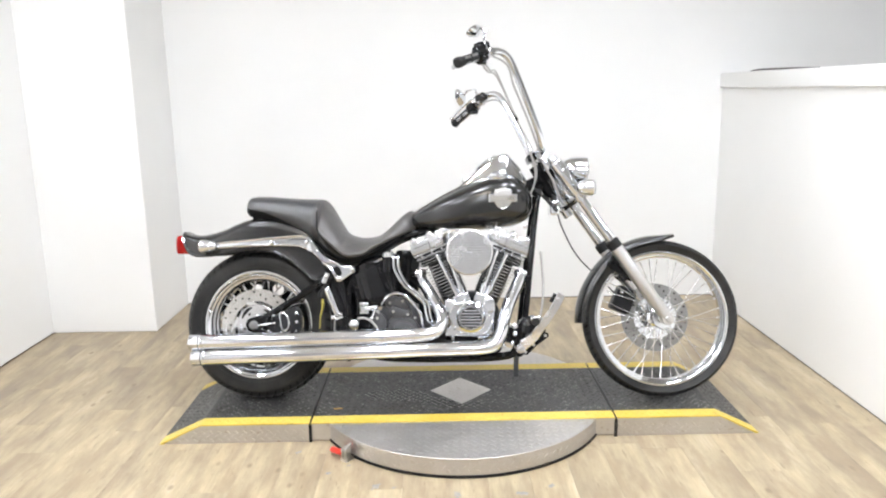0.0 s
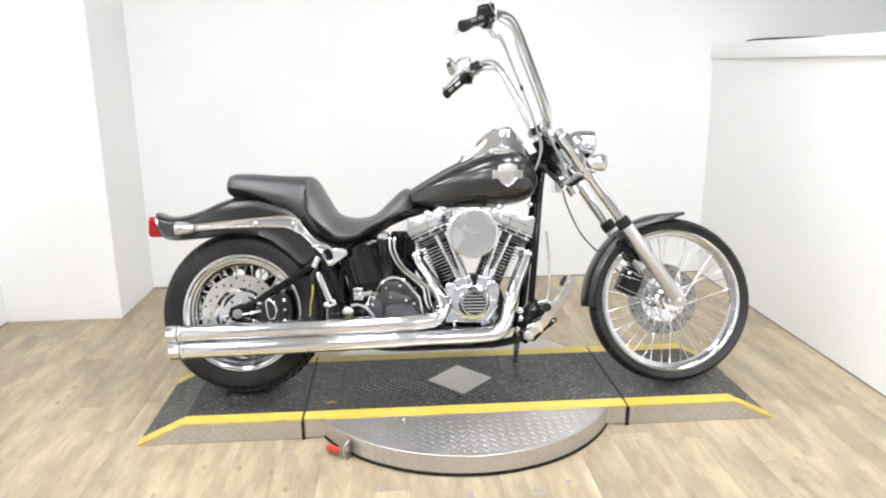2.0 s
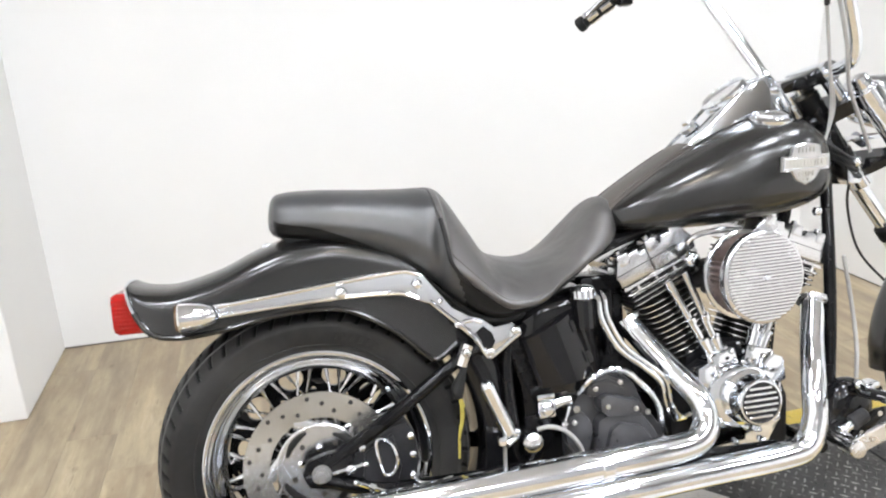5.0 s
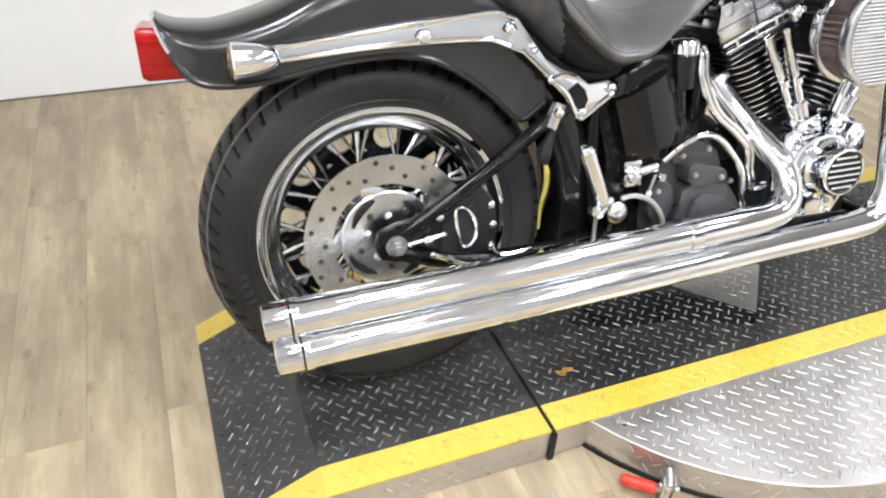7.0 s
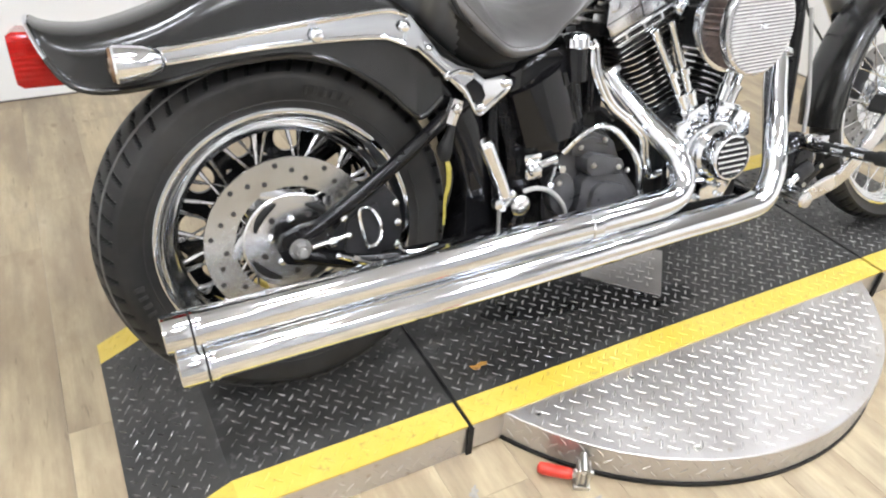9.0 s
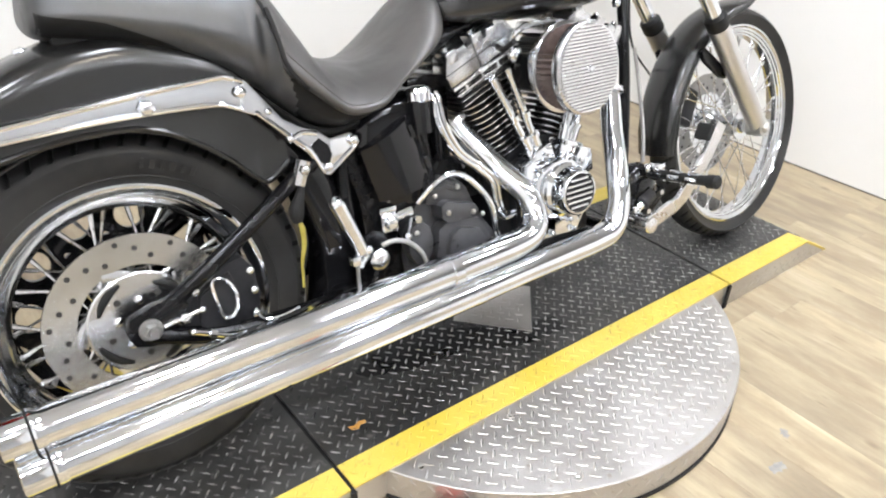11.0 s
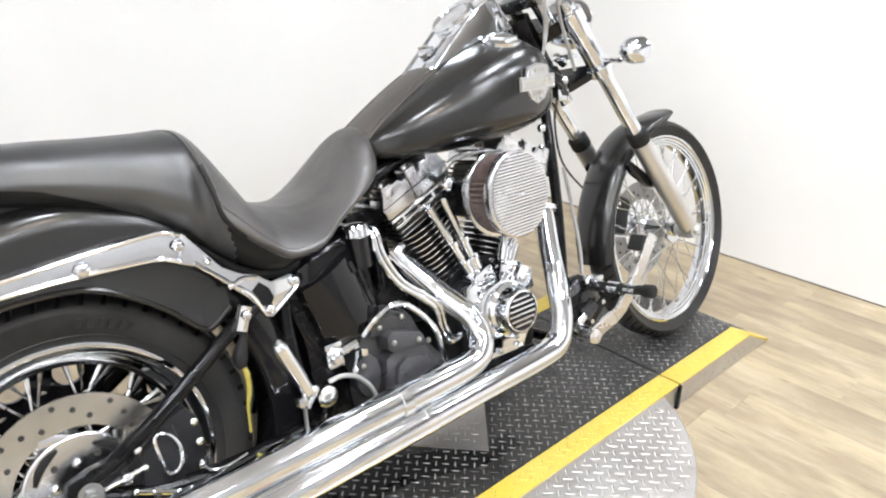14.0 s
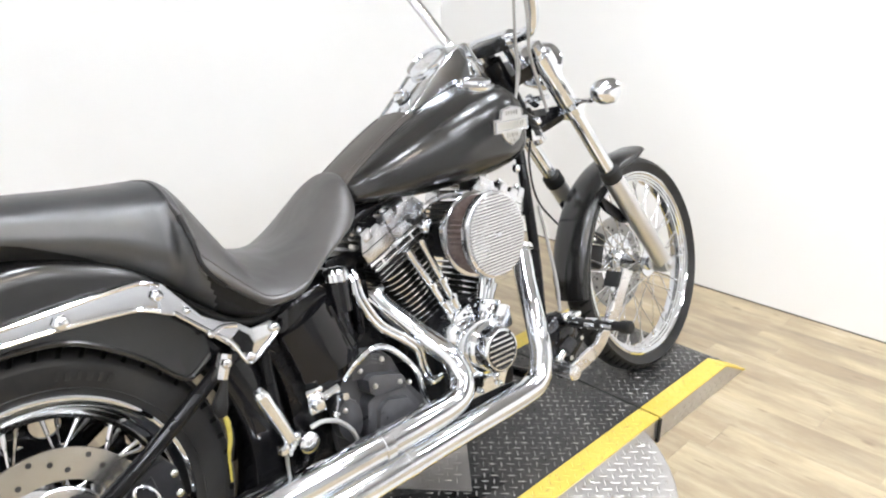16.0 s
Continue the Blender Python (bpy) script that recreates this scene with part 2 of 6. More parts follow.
def glow(name, color, power):
    m = bpy.data.materials.new(name)
    m.use_nodes = True
    nt = m.node_tree
    nt.nodes.remove(nt.nodes["Principled BSDF"])
    e = nt.nodes.new("ShaderNodeEmission")
    e.inputs[0].default_value, e.inputs[1].default_value = (*color, 1), power
    nt.links.new(e.outputs[0], nt.nodes["Material Output"].inputs[0])
    return m


COOL = glow("cool_diffuser", (0.93, 0.97, 1.05), LAMP)
WARM = glow("warm_diffuser", (1.0, 0.88, 0.74), LAMP * 0.8)


# ---- mesh tools ----
def finish(bm, mat, smooth=35.0):
    me = bpy.data.meshes.new("mesh")
    bmesh.ops.recalc_face_normals(bm, faces=bm.faces)
    bm.to_mesh(me)
    bm.free()
    for m in mat if isinstance(mat, (list, tuple)) else [mat]:
        me.materials.append(m)
    if smooth:
        me.shade_smooth()
        me.set_sharp_from_angle(angle=radians(smooth))
    return me


def part(name, bm, mat, parent, label="", smooth=35.0):
    ob = new(name, finish(bm, mat, smooth))
    ob.parent = parent
    return tagged(ob, label)


def piece(name, me, parent, m=None):
    ob = new(name, me)
    ob.parent = parent
    if m is not None:
        ob.matrix_basis = m
    return ob


def holder(name, label, category, m=None, group="", kind=""):
    ob = new(name)
    if m is not None:
        ob.matrix_basis = m
    return tagged(ob, label, category, group, kind)


def join(*bms):
    out = bmesh.new()
    for b in bms:
        me = bpy.data.meshes.new("tmp")
        b.to_mesh(me)
        b.free()
        out.from_mesh(me)
        bpy.data.meshes.remove(me)
    return out


def moved(bm, m):
    bmesh.ops.transform(bm, matrix=m, verts=bm.verts)
    return bm


def box(x0, x1, y0, y1, z0, z1, bevel=0.0, segs=2):
    bm = bmesh.new()
    bmesh.ops.create_cube(bm, size=1)
    for v in bm.verts:
        v.co = Vector(((x0 + x1) / 2 + v.co.x * (x1 - x0), (y0 + y1) / 2 + v.co.y * (y1 - y0), (z0 + z1) / 2 + v.co.z * (z1 - z0)))
    if bevel:
        bmesh.ops.bevel(bm, geom=bm.edges[:], offset=bevel, segments=segs, profile=0.6, affect="EDGES")
    return bm


def loft(rings, closed=True, caps=True):
    bm = bmesh.new()
    rows = [[bm.verts.new(p) for p in r] for r in rings]
    n = len(rows[0])
    for a, b in zip(rows, rows[1:]):
        for i in range(n if closed else n - 1):
            j = (i + 1) % n
            bm.faces.new((a[i], a[j], b[j], b[i]))
    if caps:
        bm.faces.new(rows[0][::-1])
        bm.faces.new(rows[-1])
    return bm


def spline(pts, steps=8):
    """Points on a smooth curve through pts (of any length of tuple)."""
    p = [np.array(q, float) for q in pts]
    p = [2 * p[0] - p[1]] + p + [2 * p[-1] - p[-2]]
    out = []
    for i in range(1, len(p) - 2):
        for k in range(steps):
            t = k / steps
            out.append(0.5 * (2 * p[i] + (p[i + 1] - p[i - 1]) * t + (2 * p[i - 1] - 5 * p[i] + 4 * p[i + 1] - p[i + 2]) * t * t
                              + (3 * p[i] - p[i - 1] - 3 * p[i + 1] + p[i + 2]) * t ** 3))
    out.append(p[-2])
    return out


def tube(pts, r, segs=12, steps=6, caps=True):
    """A round tube along pts; r is one radius or one for each point."""
    if isinstance(r, (int, float)):
        r = [r] * len(pts)
    path = spline([(*p, q) for p, q in zip(pts, r)], steps) if steps > 1 else [np.array((*p, q)) for p, q in zip(pts, r)]
    rings, side = [], None
    for i, q in enumerate(path):
        d = Vector(path[min(i + 1, len(path) - 1)][:3]) - Vector(path[max(i - 1, 0)][:3])
        d.normalize()
        if side is None:
            side = d.orthogonal().normalized()
        side = (side - d * side.dot(d)).normalized()
        up = d.cross(side)
        c = Vector(q[:3])
        rings.append([c + float(q[3]) * (math.cos(a) * side + math.sin(a) * up) for a in (2 * math.pi * k / segs for k in range(segs))])
    return loft(rings, True, caps)


def rod(a, b, r, segs=12, r2=None):
    return tube([a, b], [r, r if r2 is None else r2], segs, 1)


def lathe(profile, segs=64, closed=False):
    """Turn (radius, y) round the y axis. closed: the profile is a loop."""
    bm = bmesh.new()
    rows = []
    for k in range(segs):
        a = 2 * math.pi * k / segs
        rows.append([bm.verts.new((r * math.cos(a), y, r * math.sin(a))) for r, y in profile])
    n = len(profile)
    for k in range(segs):
        a, b = rows[k], rows[(k + 1) % segs]
        for i in range(n if closed else n - 1):
            j = (i + 1) % n
            bm.faces.new((a[i], a[j], b[j], b[i]))
    if not closed:
        for i in (0, n - 1):
            if profile[i][0] > 1e-6:
                bm.faces.new([rows[k][i] for k in range(segs)])
    bmesh.ops.remove_doubles(bm, verts=bm.verts, dist=1e-6)
    return bm


def slab(outline, y0, y1, bevel=0.0, holes=()):
    """An (x, z) outline given thickness from y0 to y1."""
    bm = bmesh.new()
    f = bm.faces.new([bm.verts.new((x, y0, z)) for x, z in outline])
    ex = bmesh.ops.extrude_face_region(bm, geom=[f])
    for v in ex["geom"]:
        if isinstance(v, bmesh.types.BMVert):
            v.co.y = y1
    if bevel:
        bmesh.ops.bevel(bm, geom=bm.edges[:], offset=bevel, segments=2, profile=0.6, affect="EDGES")
    bmesh.ops.triangulate(bm, faces=[f for f in bm.faces if len(f.verts) > 4])
    return bm


def super_ring(x, w, zt, zb, n=2.4, count=36, yc=0.0):
    zc, h = (zt + zb) / 2, (zt - zb) / 2
    out = []
    for k in range(count):
        a = 2 * math.pi * k / count
        c, s = math.cos(a), math.sin(a)
        out.append((x, yc + w * math.copysign(abs(c) ** (2 / n), c), zc + h * math.copysign(abs(s) ** (2 / n), s)))
    return out


def ball(x, y, z, r, sy=1.0, segs=16):
    bm = bmesh.new()
    bmesh.ops.create_uvsphere(bm, u_segments=segs, v_segments=segs // 2, radius=r)
    return moved(bm, pose(x, y, z) @ Matrix.Diagonal((1, sy, 1, 1)))


def bolt_head(x, y, z, r, h, toward=-1):
    """A hexagon head with a domed cap, facing -y (or +y)."""
    return moved(join(lathe([(r, 0), (r, h * 0.7), (r * 0.85, h)], 6), lathe([(r * 0.8, h), (r * 0.5, h * 1.25), (0, h * 1.35)], 10)),
                 pose(x, y, z) @ Matrix.Diagonal((1, toward, 1, 1)))


# ---- room ----
def structure(name, bm, mat, label, category, smooth=0.0):
    ob = new(name, finish(bm, mat, smooth))
    return tagged(ob, label, category, kind="structure")


BACK, RIGHT, LEFT, STEP_Y, STEP_X = 1.72, 1.73, -2.36, 1.15, -1.755
structure("wall_back", box(STEP_X, 4.6, BACK, BACK + 0.15, 0.006, CEIL), WHITEWALL, "plain white painted back wall of the photo bay", "wall")
structure("wall_step", box(LEFT - 0.15, STEP_X, STEP_Y, BACK + 0.15, 0.0005, CEIL, 0.006), WHITEWALL, "white painted wall jutting forward beside the bay", "wall")
structure("wall_left", box(LEFT - 0.15, LEFT, -5.2, STEP_Y - 0.002, 0.006, CEIL), WHITEWALL, "white painted side wall", "wall")
# Unseen wall added to close the room; its tone is set for reflections.
structure("wall_front", box(LEFT - 0.15, 4.6, -4.75, -4.6, 0.006, CEIL), FRONTWALL, "unseen added wall facing the bay, toned for reflections", "wall")
structure("wall_far", box(4.6, 4.75, -5.35, BACK + 0.15, 0.006, CEIL), GREYWALL, "light grey wall beyond the half wall", "wall")
structure("half_wall", box(RIGHT, RIGHT + 0.14, -5.2, BACK - 0.002, 0.006, 1.352), WHITEWALL, "white painted half-height side wall", "wall")
structure("half_wall_cap", box(RIGHT - 0.022, RIGHT + 0.17, -5.19, BACK - 0.004, 1.354, 1.444, 0.008), WHITEWALL, "white painted cap along the half wall", "wall cap", 30.0)
# Ceiling is out of view; its grey is set for what chrome mirrors.
structure("ceiling", box(LEFT - 0.15, 4.75, -5.35, BACK + 0.15, CEIL, CEIL + 0.12), CEILING, "unseen pale grey ceiling", "ceiling")
for nm, bm in (("trim_back", box(STEP_X, RIGHT, BACK - 0.002, BACK + 0.05, 0.0005, 0.0052)), ("trim_right", box(RIGHT - 0.001, RIGHT + 0.1, -5.1, BACK, 0.0005, 0.0055))):
    structure(nm, bm, WALLGAP, "dark gap where the wall meets the floor", "trim")

floor = structure("floor", box(-2.6, 4.8, -5.4, 1.9, -0.06, -0.004), SUBFLOOR, "vinyl plank floor with a bleached wood grain", "floor")


def ceiling_light(x, y, mat):
    top = holder("ceiling_light", "square white ceiling light with a glowing diffuser", "ceiling light", pose(x, y, CEIL - 0.07), "ceiling lights")
    part("light_body", box(-0.17, 0.17, -0.17, 0.17, 0.02, 0.068, 0.008), CEILING, top)
    part("diffuser", box(-0.155, 0.155, -0.155, 0.155, 0.0, 0.018, 0.006), mat, top, "glowing white diffuser")


# Lamps out of view, places chosen; the last is added for the far room.
for x, y, mat in ((-1.7, -0.55, COOL), (-0.55, -0.55, COOL), (0.6, -0.55, COOL), (1.4, -0.2, COOL), (-1.7, -1.9, COOL), (-0.55, -1.9, WARM), (0.6, -1.9, COOL), (1.5, -1.9, COOL),
                  (-0.9, -3.1, COOL), (0.0, -3.6, COOL), (0.8, -3.1, COOL), (3.2, -1.0, COOL)):
    ceiling_light(x, y, mat)

ledge_cable = tagged(new("ledge_cable", finish(tube([(RIGHT + 0.01, 1.34, 1.448), (RIGHT + 0.0, 1.2, 1.452), (RIGHT + 0.01, 0.95, 1.450), (RIGHT + 0.03, 0.6, 1.447)], [0.002, 0.005, 0.005, 0.002], 8), BLACKCABLE)),
                     "thin black cable lying on the half wall cap", "cable")


# ---- turntable and ramps ----
DECK_Z, DECK_F, DECK_B, YF, YB = 0.080, -0.298, 0.302, -0.234, 0.238
JOINT = 0.609
DISC_R, DISC_Z = 0.607, 0.0765


def lugs(spots, normal_z, length=0.0225, width=0.0046, height=0.0015):
    """Raised lens-shaped marks of tread plate. spots: origin, u axis, v axis of each one."""
    verts, faces = [], []
    for o, u, v in spots:
        o, u, v = Vector(o), Vector(u), Vector(v)
        w = u.cross(v)
        k = len(verts)
        L, W = length / 2, width / 2
        verts += [o - u * L, o - u * L * 0.5 - v * W * 0.8, o - v * W, o + u * L * 0.5 - v * W * 0.8, o + u * L, o + u * L * 0.5 + v * W * 0.8, o + v * W, o - u * L * 0.5 + v * W * 0.8]
        verts += [o - u * L * 0.62 + w * height, o + u * L * 0.62 + w * height, o - v * W * 0.35 + w * height, o + v * W * 0.35 + w * height]
        faces += [(k, k + 1, k + 8), (k + 1, k + 2, k + 10, k + 8), (k + 2, k + 3, k + 9, k + 10), (k + 3, k + 4, k + 9), (k + 4, k + 5, k + 9), (k + 5, k + 6, k + 11, k + 9),
                  (k + 6, k + 7, k + 8, k + 11), (k + 7, k, k + 8), (k + 8, k + 10, k + 9, k + 11)]
    me = bpy.data.meshes.new("lugs")
    me.from_pydata([tuple(p) for p in verts], [], faces)
    return me


def lug_field(name, me, mat, parent):
    me.materials.append(mat)
    ob = new(name, me)
    ob.parent = parent
    return tagged(ob, "raised tread marks", kind="stuff")


def field(x0, x1, y0, y1, step, inside=None, z=0.0, tilt=0.0, x_hinge=0.0, phase=(0.0024, 0.0043)):
    """Spots on a flat field, each pointing at the middle of its crosswise neighbour; tilt: slope of z along x from x_hinge on."""
    out = []
    s = math.sqrt(0.5)
    for i in range(math.floor(x0 / step) - 1, math.ceil(x1 / step) + 2):
        for j in range(math.floor(y0 / step) - 1, math.ceil(y1 / step) + 2):
            x, y = i * step + phase[0], j * step + phase[1]
            if (i + j) % 2 or not (x0 + 0.009 < x < x1 - 0.009 and y0 + 0.009 < y < y1 - 0.009) or (inside and not inside(x, y)):
                continue
            a = -1 if j % 2 else 1
            zz = z + (tilt * (x - x_hinge) if tilt else 0.0)
            d = Vector((1, 0, tilt)).normalized()
            u = d * s + Vector((0, a * s, 0))
            v = Vector((0, s, 0)) - d * (a * s)
            out.append(((x, y, zz + 0.0002), u.normalized(), (v if u.cross(v).z > 0 else -v).normalized()))
    return out


def side_field(p0, p1, z0, top, pitch):
    """Spots on an upright face from p0 to p1; top(s) is the face's height at s metres along it."""
    out = []
    p0, p1 = Vector((*p0, 0)), Vector((*p1, 0))
    d = (p1 - p0).normalized()
    s = math.sqrt(0.5)
    for i in range(int((p1 - p0).length / pitch) + 1):
        for j in range(6):
            along, z = 0.012 + i * pitch, z0 + 0.012 + j * pitch
            if (i + j) % 2 or along > (p1 - p0).length - 0.012 or z > top(along) - 0.010:
                continue
            a = 1 if j % 2 else -1
            u, v = d * s + Vector((0, 0, a * s)), Vector((0, 0, s)) - d * (a * s)
            v = v if u.cross(v).dot(Vector((d.y, -d.x, 0))) > 0 else -v
            o = p0 + d * along + Vector((d.y, -d.x, 0)) * 0.0004
            out.append(((o.x, o.y, z), u, v))
    return out


PITCH = 0.0160
turntable = holder("motorcycle_turntable", "round bare tread-plate turntable with a black and yellow painted deck", "turntable")
arc = [(DISC_R * math.cos(a), DISC_R * math.sin(a)) for a in (2 * math.pi * k / 120 for k in range(120))]
rings = [[(x * k, y * k, z) for x, y in arc] for k, z in ((1.0, 0.012), (1.0, DISC_Z - 0.002), (0.9965, DISC_Z))]
part("turning_disc", loft(rings), PLATE, turntable, "bare silver tread-plate disc", 40.0)
part("rubber_base", loft([[(x * k, y * k, z) for x, y in arc] for k, z in ((0.992, 0.0), (1.006, 0.002), (1.006, 0.010), (0.99, 0.0118))]), GRIPRUB, turntable, "black rubber ring under the disc")
deck_body = box(-JOINT + 0.005, JOINT - 0.005, DECK_F + 0.002, DECK_B - 0.002, 0.006, DECK_Z - 0.004)
part("deck_body", deck_body, PLATE, turntable, "bare metal deck side")
part("deck_plate", box(-JOINT + 0.004, JOINT - 0.004, YF, YB, DECK_Z - 0.0038, DECK_Z), DECK, turntable, "black painted tread plate")
for y0, y1 in ((DECK_F, YF - 0.0003), (YB + 0.0003, DECK_B)):
    part("border_strip", box(-JOINT + 0.004, JOINT - 0.004, y0, y1, DECK_Z - 0.0038, DECK_Z + 0.0003), YELLOW, turntable, "yellow painted border strip")
diamond_in = lambda x, y, g=0.0: abs(x) + abs(y) < 0.132 + g  # noqa: E731
part("centre_plate", slab([(-0.131, 0), (0, -0.143), (0.131, 0), (0, 0.143)], 0, 0.0022), PLATE, turntable, "bare metal diamond-shaped plate").matrix_basis = pose(0, 0, DECK_Z + 0.0002, 90, 0, 0)
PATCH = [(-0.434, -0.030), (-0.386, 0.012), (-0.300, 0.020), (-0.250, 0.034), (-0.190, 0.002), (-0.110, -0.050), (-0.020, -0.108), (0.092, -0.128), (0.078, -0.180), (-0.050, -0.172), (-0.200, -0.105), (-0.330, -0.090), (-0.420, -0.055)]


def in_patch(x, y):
    """Whether a place on the deck lies inside the patch of dark reflection and worn marks."""
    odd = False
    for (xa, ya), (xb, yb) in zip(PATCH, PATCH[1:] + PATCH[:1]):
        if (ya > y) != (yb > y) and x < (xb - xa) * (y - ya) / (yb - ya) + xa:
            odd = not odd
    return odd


# Base darkened for the bike's reflection; only the raised marks are rubbed bare.
DECK_REFLECT = worn("reflection_black_paint", (0.010, 0.010, 0.010), (0.020, 0.020, 0.020), 0.30, 0.0, 9.0, 160.0, 0.1, spec=0.3)
DECK_WORN = worn("rubbed_bare_lugs", (0.32, 0.32, 0.315), (0.46, 0.46, 0.45), 0.40, 0.4, 30.0, 300.0, 0.1)
lug_field("deck_tread", lugs(field(-JOINT, JOINT, YF, YB, PITCH, lambda x, y: not diamond_in(x, y, 0.012) and not in_patch(x, y), DECK_Z), 1), DECK_LUG, turntable)
lug_field("worn_tread", lugs(field(-JOINT, JOINT, YF, YB, PITCH, lambda x, y: not diamond_in(x, y, 0.012) and in_patch(x, y), DECK_Z), 1, 0.0225, 0.0050), DECK_WORN, turntable)
part("reflection_patch", moved(slab([(x, -y) for x, y in PATCH], 0, 0.0003), pose(0, 0, DECK_Z + 0.0002, 90, 0, 0)), DECK_REFLECT, turntable, "dark sheet painting the bike reflection on the deck", 0)
lug_field("plate_tread", lugs(field(-0.14, 0.14, -0.15, 0.15, PITCH, lambda x, y: diamond_in(x, y, -0.014), DECK_Z + 0.0022), 1), PLATE_LUG, turntable)
lug_field("border_tread", lugs(field(-JOINT, JOINT, DECK_F, YF, PITCH, None, DECK_Z + 0.0003) + field(-JOINT, JOINT, YB, DECK_B, PITCH, None, DECK_Z + 0.0003), 1), YELLOW, turntable)
round_in = lambda x, y: math.hypot(x, y) < DISC_R - 0.016 and not (DECK_F - 0.012 < y < DECK_B + 0.012)  # noqa: E731
lug_field("disc_tread", lugs(field(-0.62, 0.62, -0.62, 0.62, 0.0176, round_in, DISC_Z, 0.0, 0.0, (0.0156, 0.0044)), 1, 0.0255, 0.0056, 0.0014), PLATE_LUG, turntable)
rim_spots = []
for k in range(216):
    a = 2 * math.pi * (k + 0.5) / 216
    if -0.30 < DISC_R * math.sin(a) < 0.30:
        continue
    for j in range(k % 2, 3, 2):
        t, n = Vector((-math.sin(a), math.cos(a), 0)), Vector((math.cos(a), math.sin(a), 0))
        sgn = 1 if j % 2 else -1
        u = (t + Vector((0, 0, sgn))).normalized()
        v = n.cross(u)
        rim_spots.append((tuple(n * (DISC_R + 0.0003) + Vector((0, 0, 0.027 + 0.0176 * j))), u, v))
lug_field("rim_tread", lugs(rim_spots, 1, 0.0235), PLATE_LUG, turntable)
for x, y in ((0.245, -0.320), (-0.239, -0.325), (-0.473, -0.328), (-0.003, -0.579), (0.241, -0.525), (-0.244, -0.525), (0.470, -0.328)):
    part("deck_screw", moved(lathe([(0.0075, 0), (0.006, 0.0022), (0.002, 0.0012), (0, 0.0012)], 10), pose(x, y, DISC_Z + 0.0002, 90, 0, 0)), STEEL, turntable)
chip = [(0, 0), (0.012, 0.006), (0.026, 0.003), (0.040, 0.010), (0.036, 0.017), (0.022, 0.013), (0.012, 0.020), (0.002, 0.014)]
part("paint_chip", moved(slab(chip, 0, 0.0008), pose(-0.535, -0.16, DECK_Z + 0.0004, 90, 0, 10)), worn("bare_orange_primer", (0.55, 0.27, 0.05), (0.62, 0.36, 0.10), 0.6), turntable, "orange chip in the black paint")


def ramp_section(sign, slope, end):
    top = holder("ramp", "black tread-plate ramp with yellow borders and bare metal sides", "ramp", None, "ramps")
    a, b, c = sign * (JOINT + 0.005), sign * slope, sign * end
    tilt = -(DECK_Z - 0.003) / (end - slope) * sign

    def strip(y0, y1, dz=0.0):
        prof = [(a, DECK_Z + dz), (b, DECK_Z + dz), (c, 0.003 + dz), (c, 0.0005), (c - sign * 0.012, 0.0008), (b, DECK_Z - 0.005), (a, DECK_Z - 0.005)]
        return slab(prof, y0, y1)
    part("ramp_plate", strip(YF, YB), DECK, top, "black painted tread plate", 0)
    part("border_strip", strip(DECK_F, YF - 0.0003, 0.0004), YELLOW, top, "yellow painted border strip", 0)
    part("border_strip", strip(YB + 0.0003, DECK_B, 0.0004), YELLOW, top, "yellow painted border strip", 0)
    for y0, y1 in ((DECK_F + 0.001, DECK_F + 0.006), (DECK_B - 0.006, DECK_B - 0.001)):
        part("side_plate", slab([(a, 0.001), (a, DECK_Z - 0.006), (b, DECK_Z - 0.006), (c - sign * 0.014, 0.001)], y0, y1), PLATE, top, "bare metal tread-plate side", 0)
    lo, hi = min(a, b), max(a, b)
    lug_field("deck_tread", lugs(field(lo, hi, YF, YB, PITCH, None, DECK_Z) + field(min(b, c), max(b, c), YF, YB, PITCH, None, DECK_Z, tilt, b), 1), DECK_LUG, top)
    lug_field("border_tread", lugs(sum((field(lo, hi, y0, y1, PITCH, None, DECK_Z + 0.0004) + field(min(b, c), max(b, c), y0, y1, PITCH, None, DECK_Z + 0.0004, tilt, b) for y0, y1 in ((DECK_F, YF), (YB, DECK_B))), []), 1), YELLOW, top)
    height = lambda s: min(DECK_Z - 0.008, (DECK_Z - 0.008) * ((end - slope) - max(0.0, abs(x_of(s)) - slope)) / (end - slope))  # noqa: E731
    x0 = min(a, c)
    x_of = lambda s: x0 + s  # noqa: E731
    lug_field("side_tread", lugs(side_field((x0, DECK_F + 0.0008), (max(a, c), DECK_F + 0.0008), 0.002, height, 0.0165), 1, 0.0225), PLATE_LUG, top)


ramp_section(-1, 1.045, 1.212)
ramp_section(1, 1.026, 1.184)
for s in (-1, 1):
    tagged(new("joint_strip", finish(join(box(s * JOINT - 0.0045, s * JOINT + 0.0045, DECK_F - 0.002, DECK_B + 0.002, 0.0, DECK_Z - 0.004), box(s * JOINT - 0.006, s * JOINT + 0.006, DECK_F - 0.006, DECK_F - 0.0025, 0.0, DECK_Z - 0.006)), GRIPRUB)),
           "black rubber strip in the joint between turntable and ramp", "joint strip", "joint strips")

clamp = holder("locking_clamp", "steel locking clamp with a red plastic-dipped handle", "clamp", pose(-0.452, -0.458, 0.0, 0, 0, -32))
part("clamp_base", join(box(-0.016, 0.016, -0.012, 0.030, 0.0, 0.010, 0.003), box(-0.013, -0.007, -0.010, 0.020, 0.010, 0.052, 0.003), box(0.007, 0.013, -0.010, 0.020, 0.010, 0.052, 0.003)), STEEL, clamp)
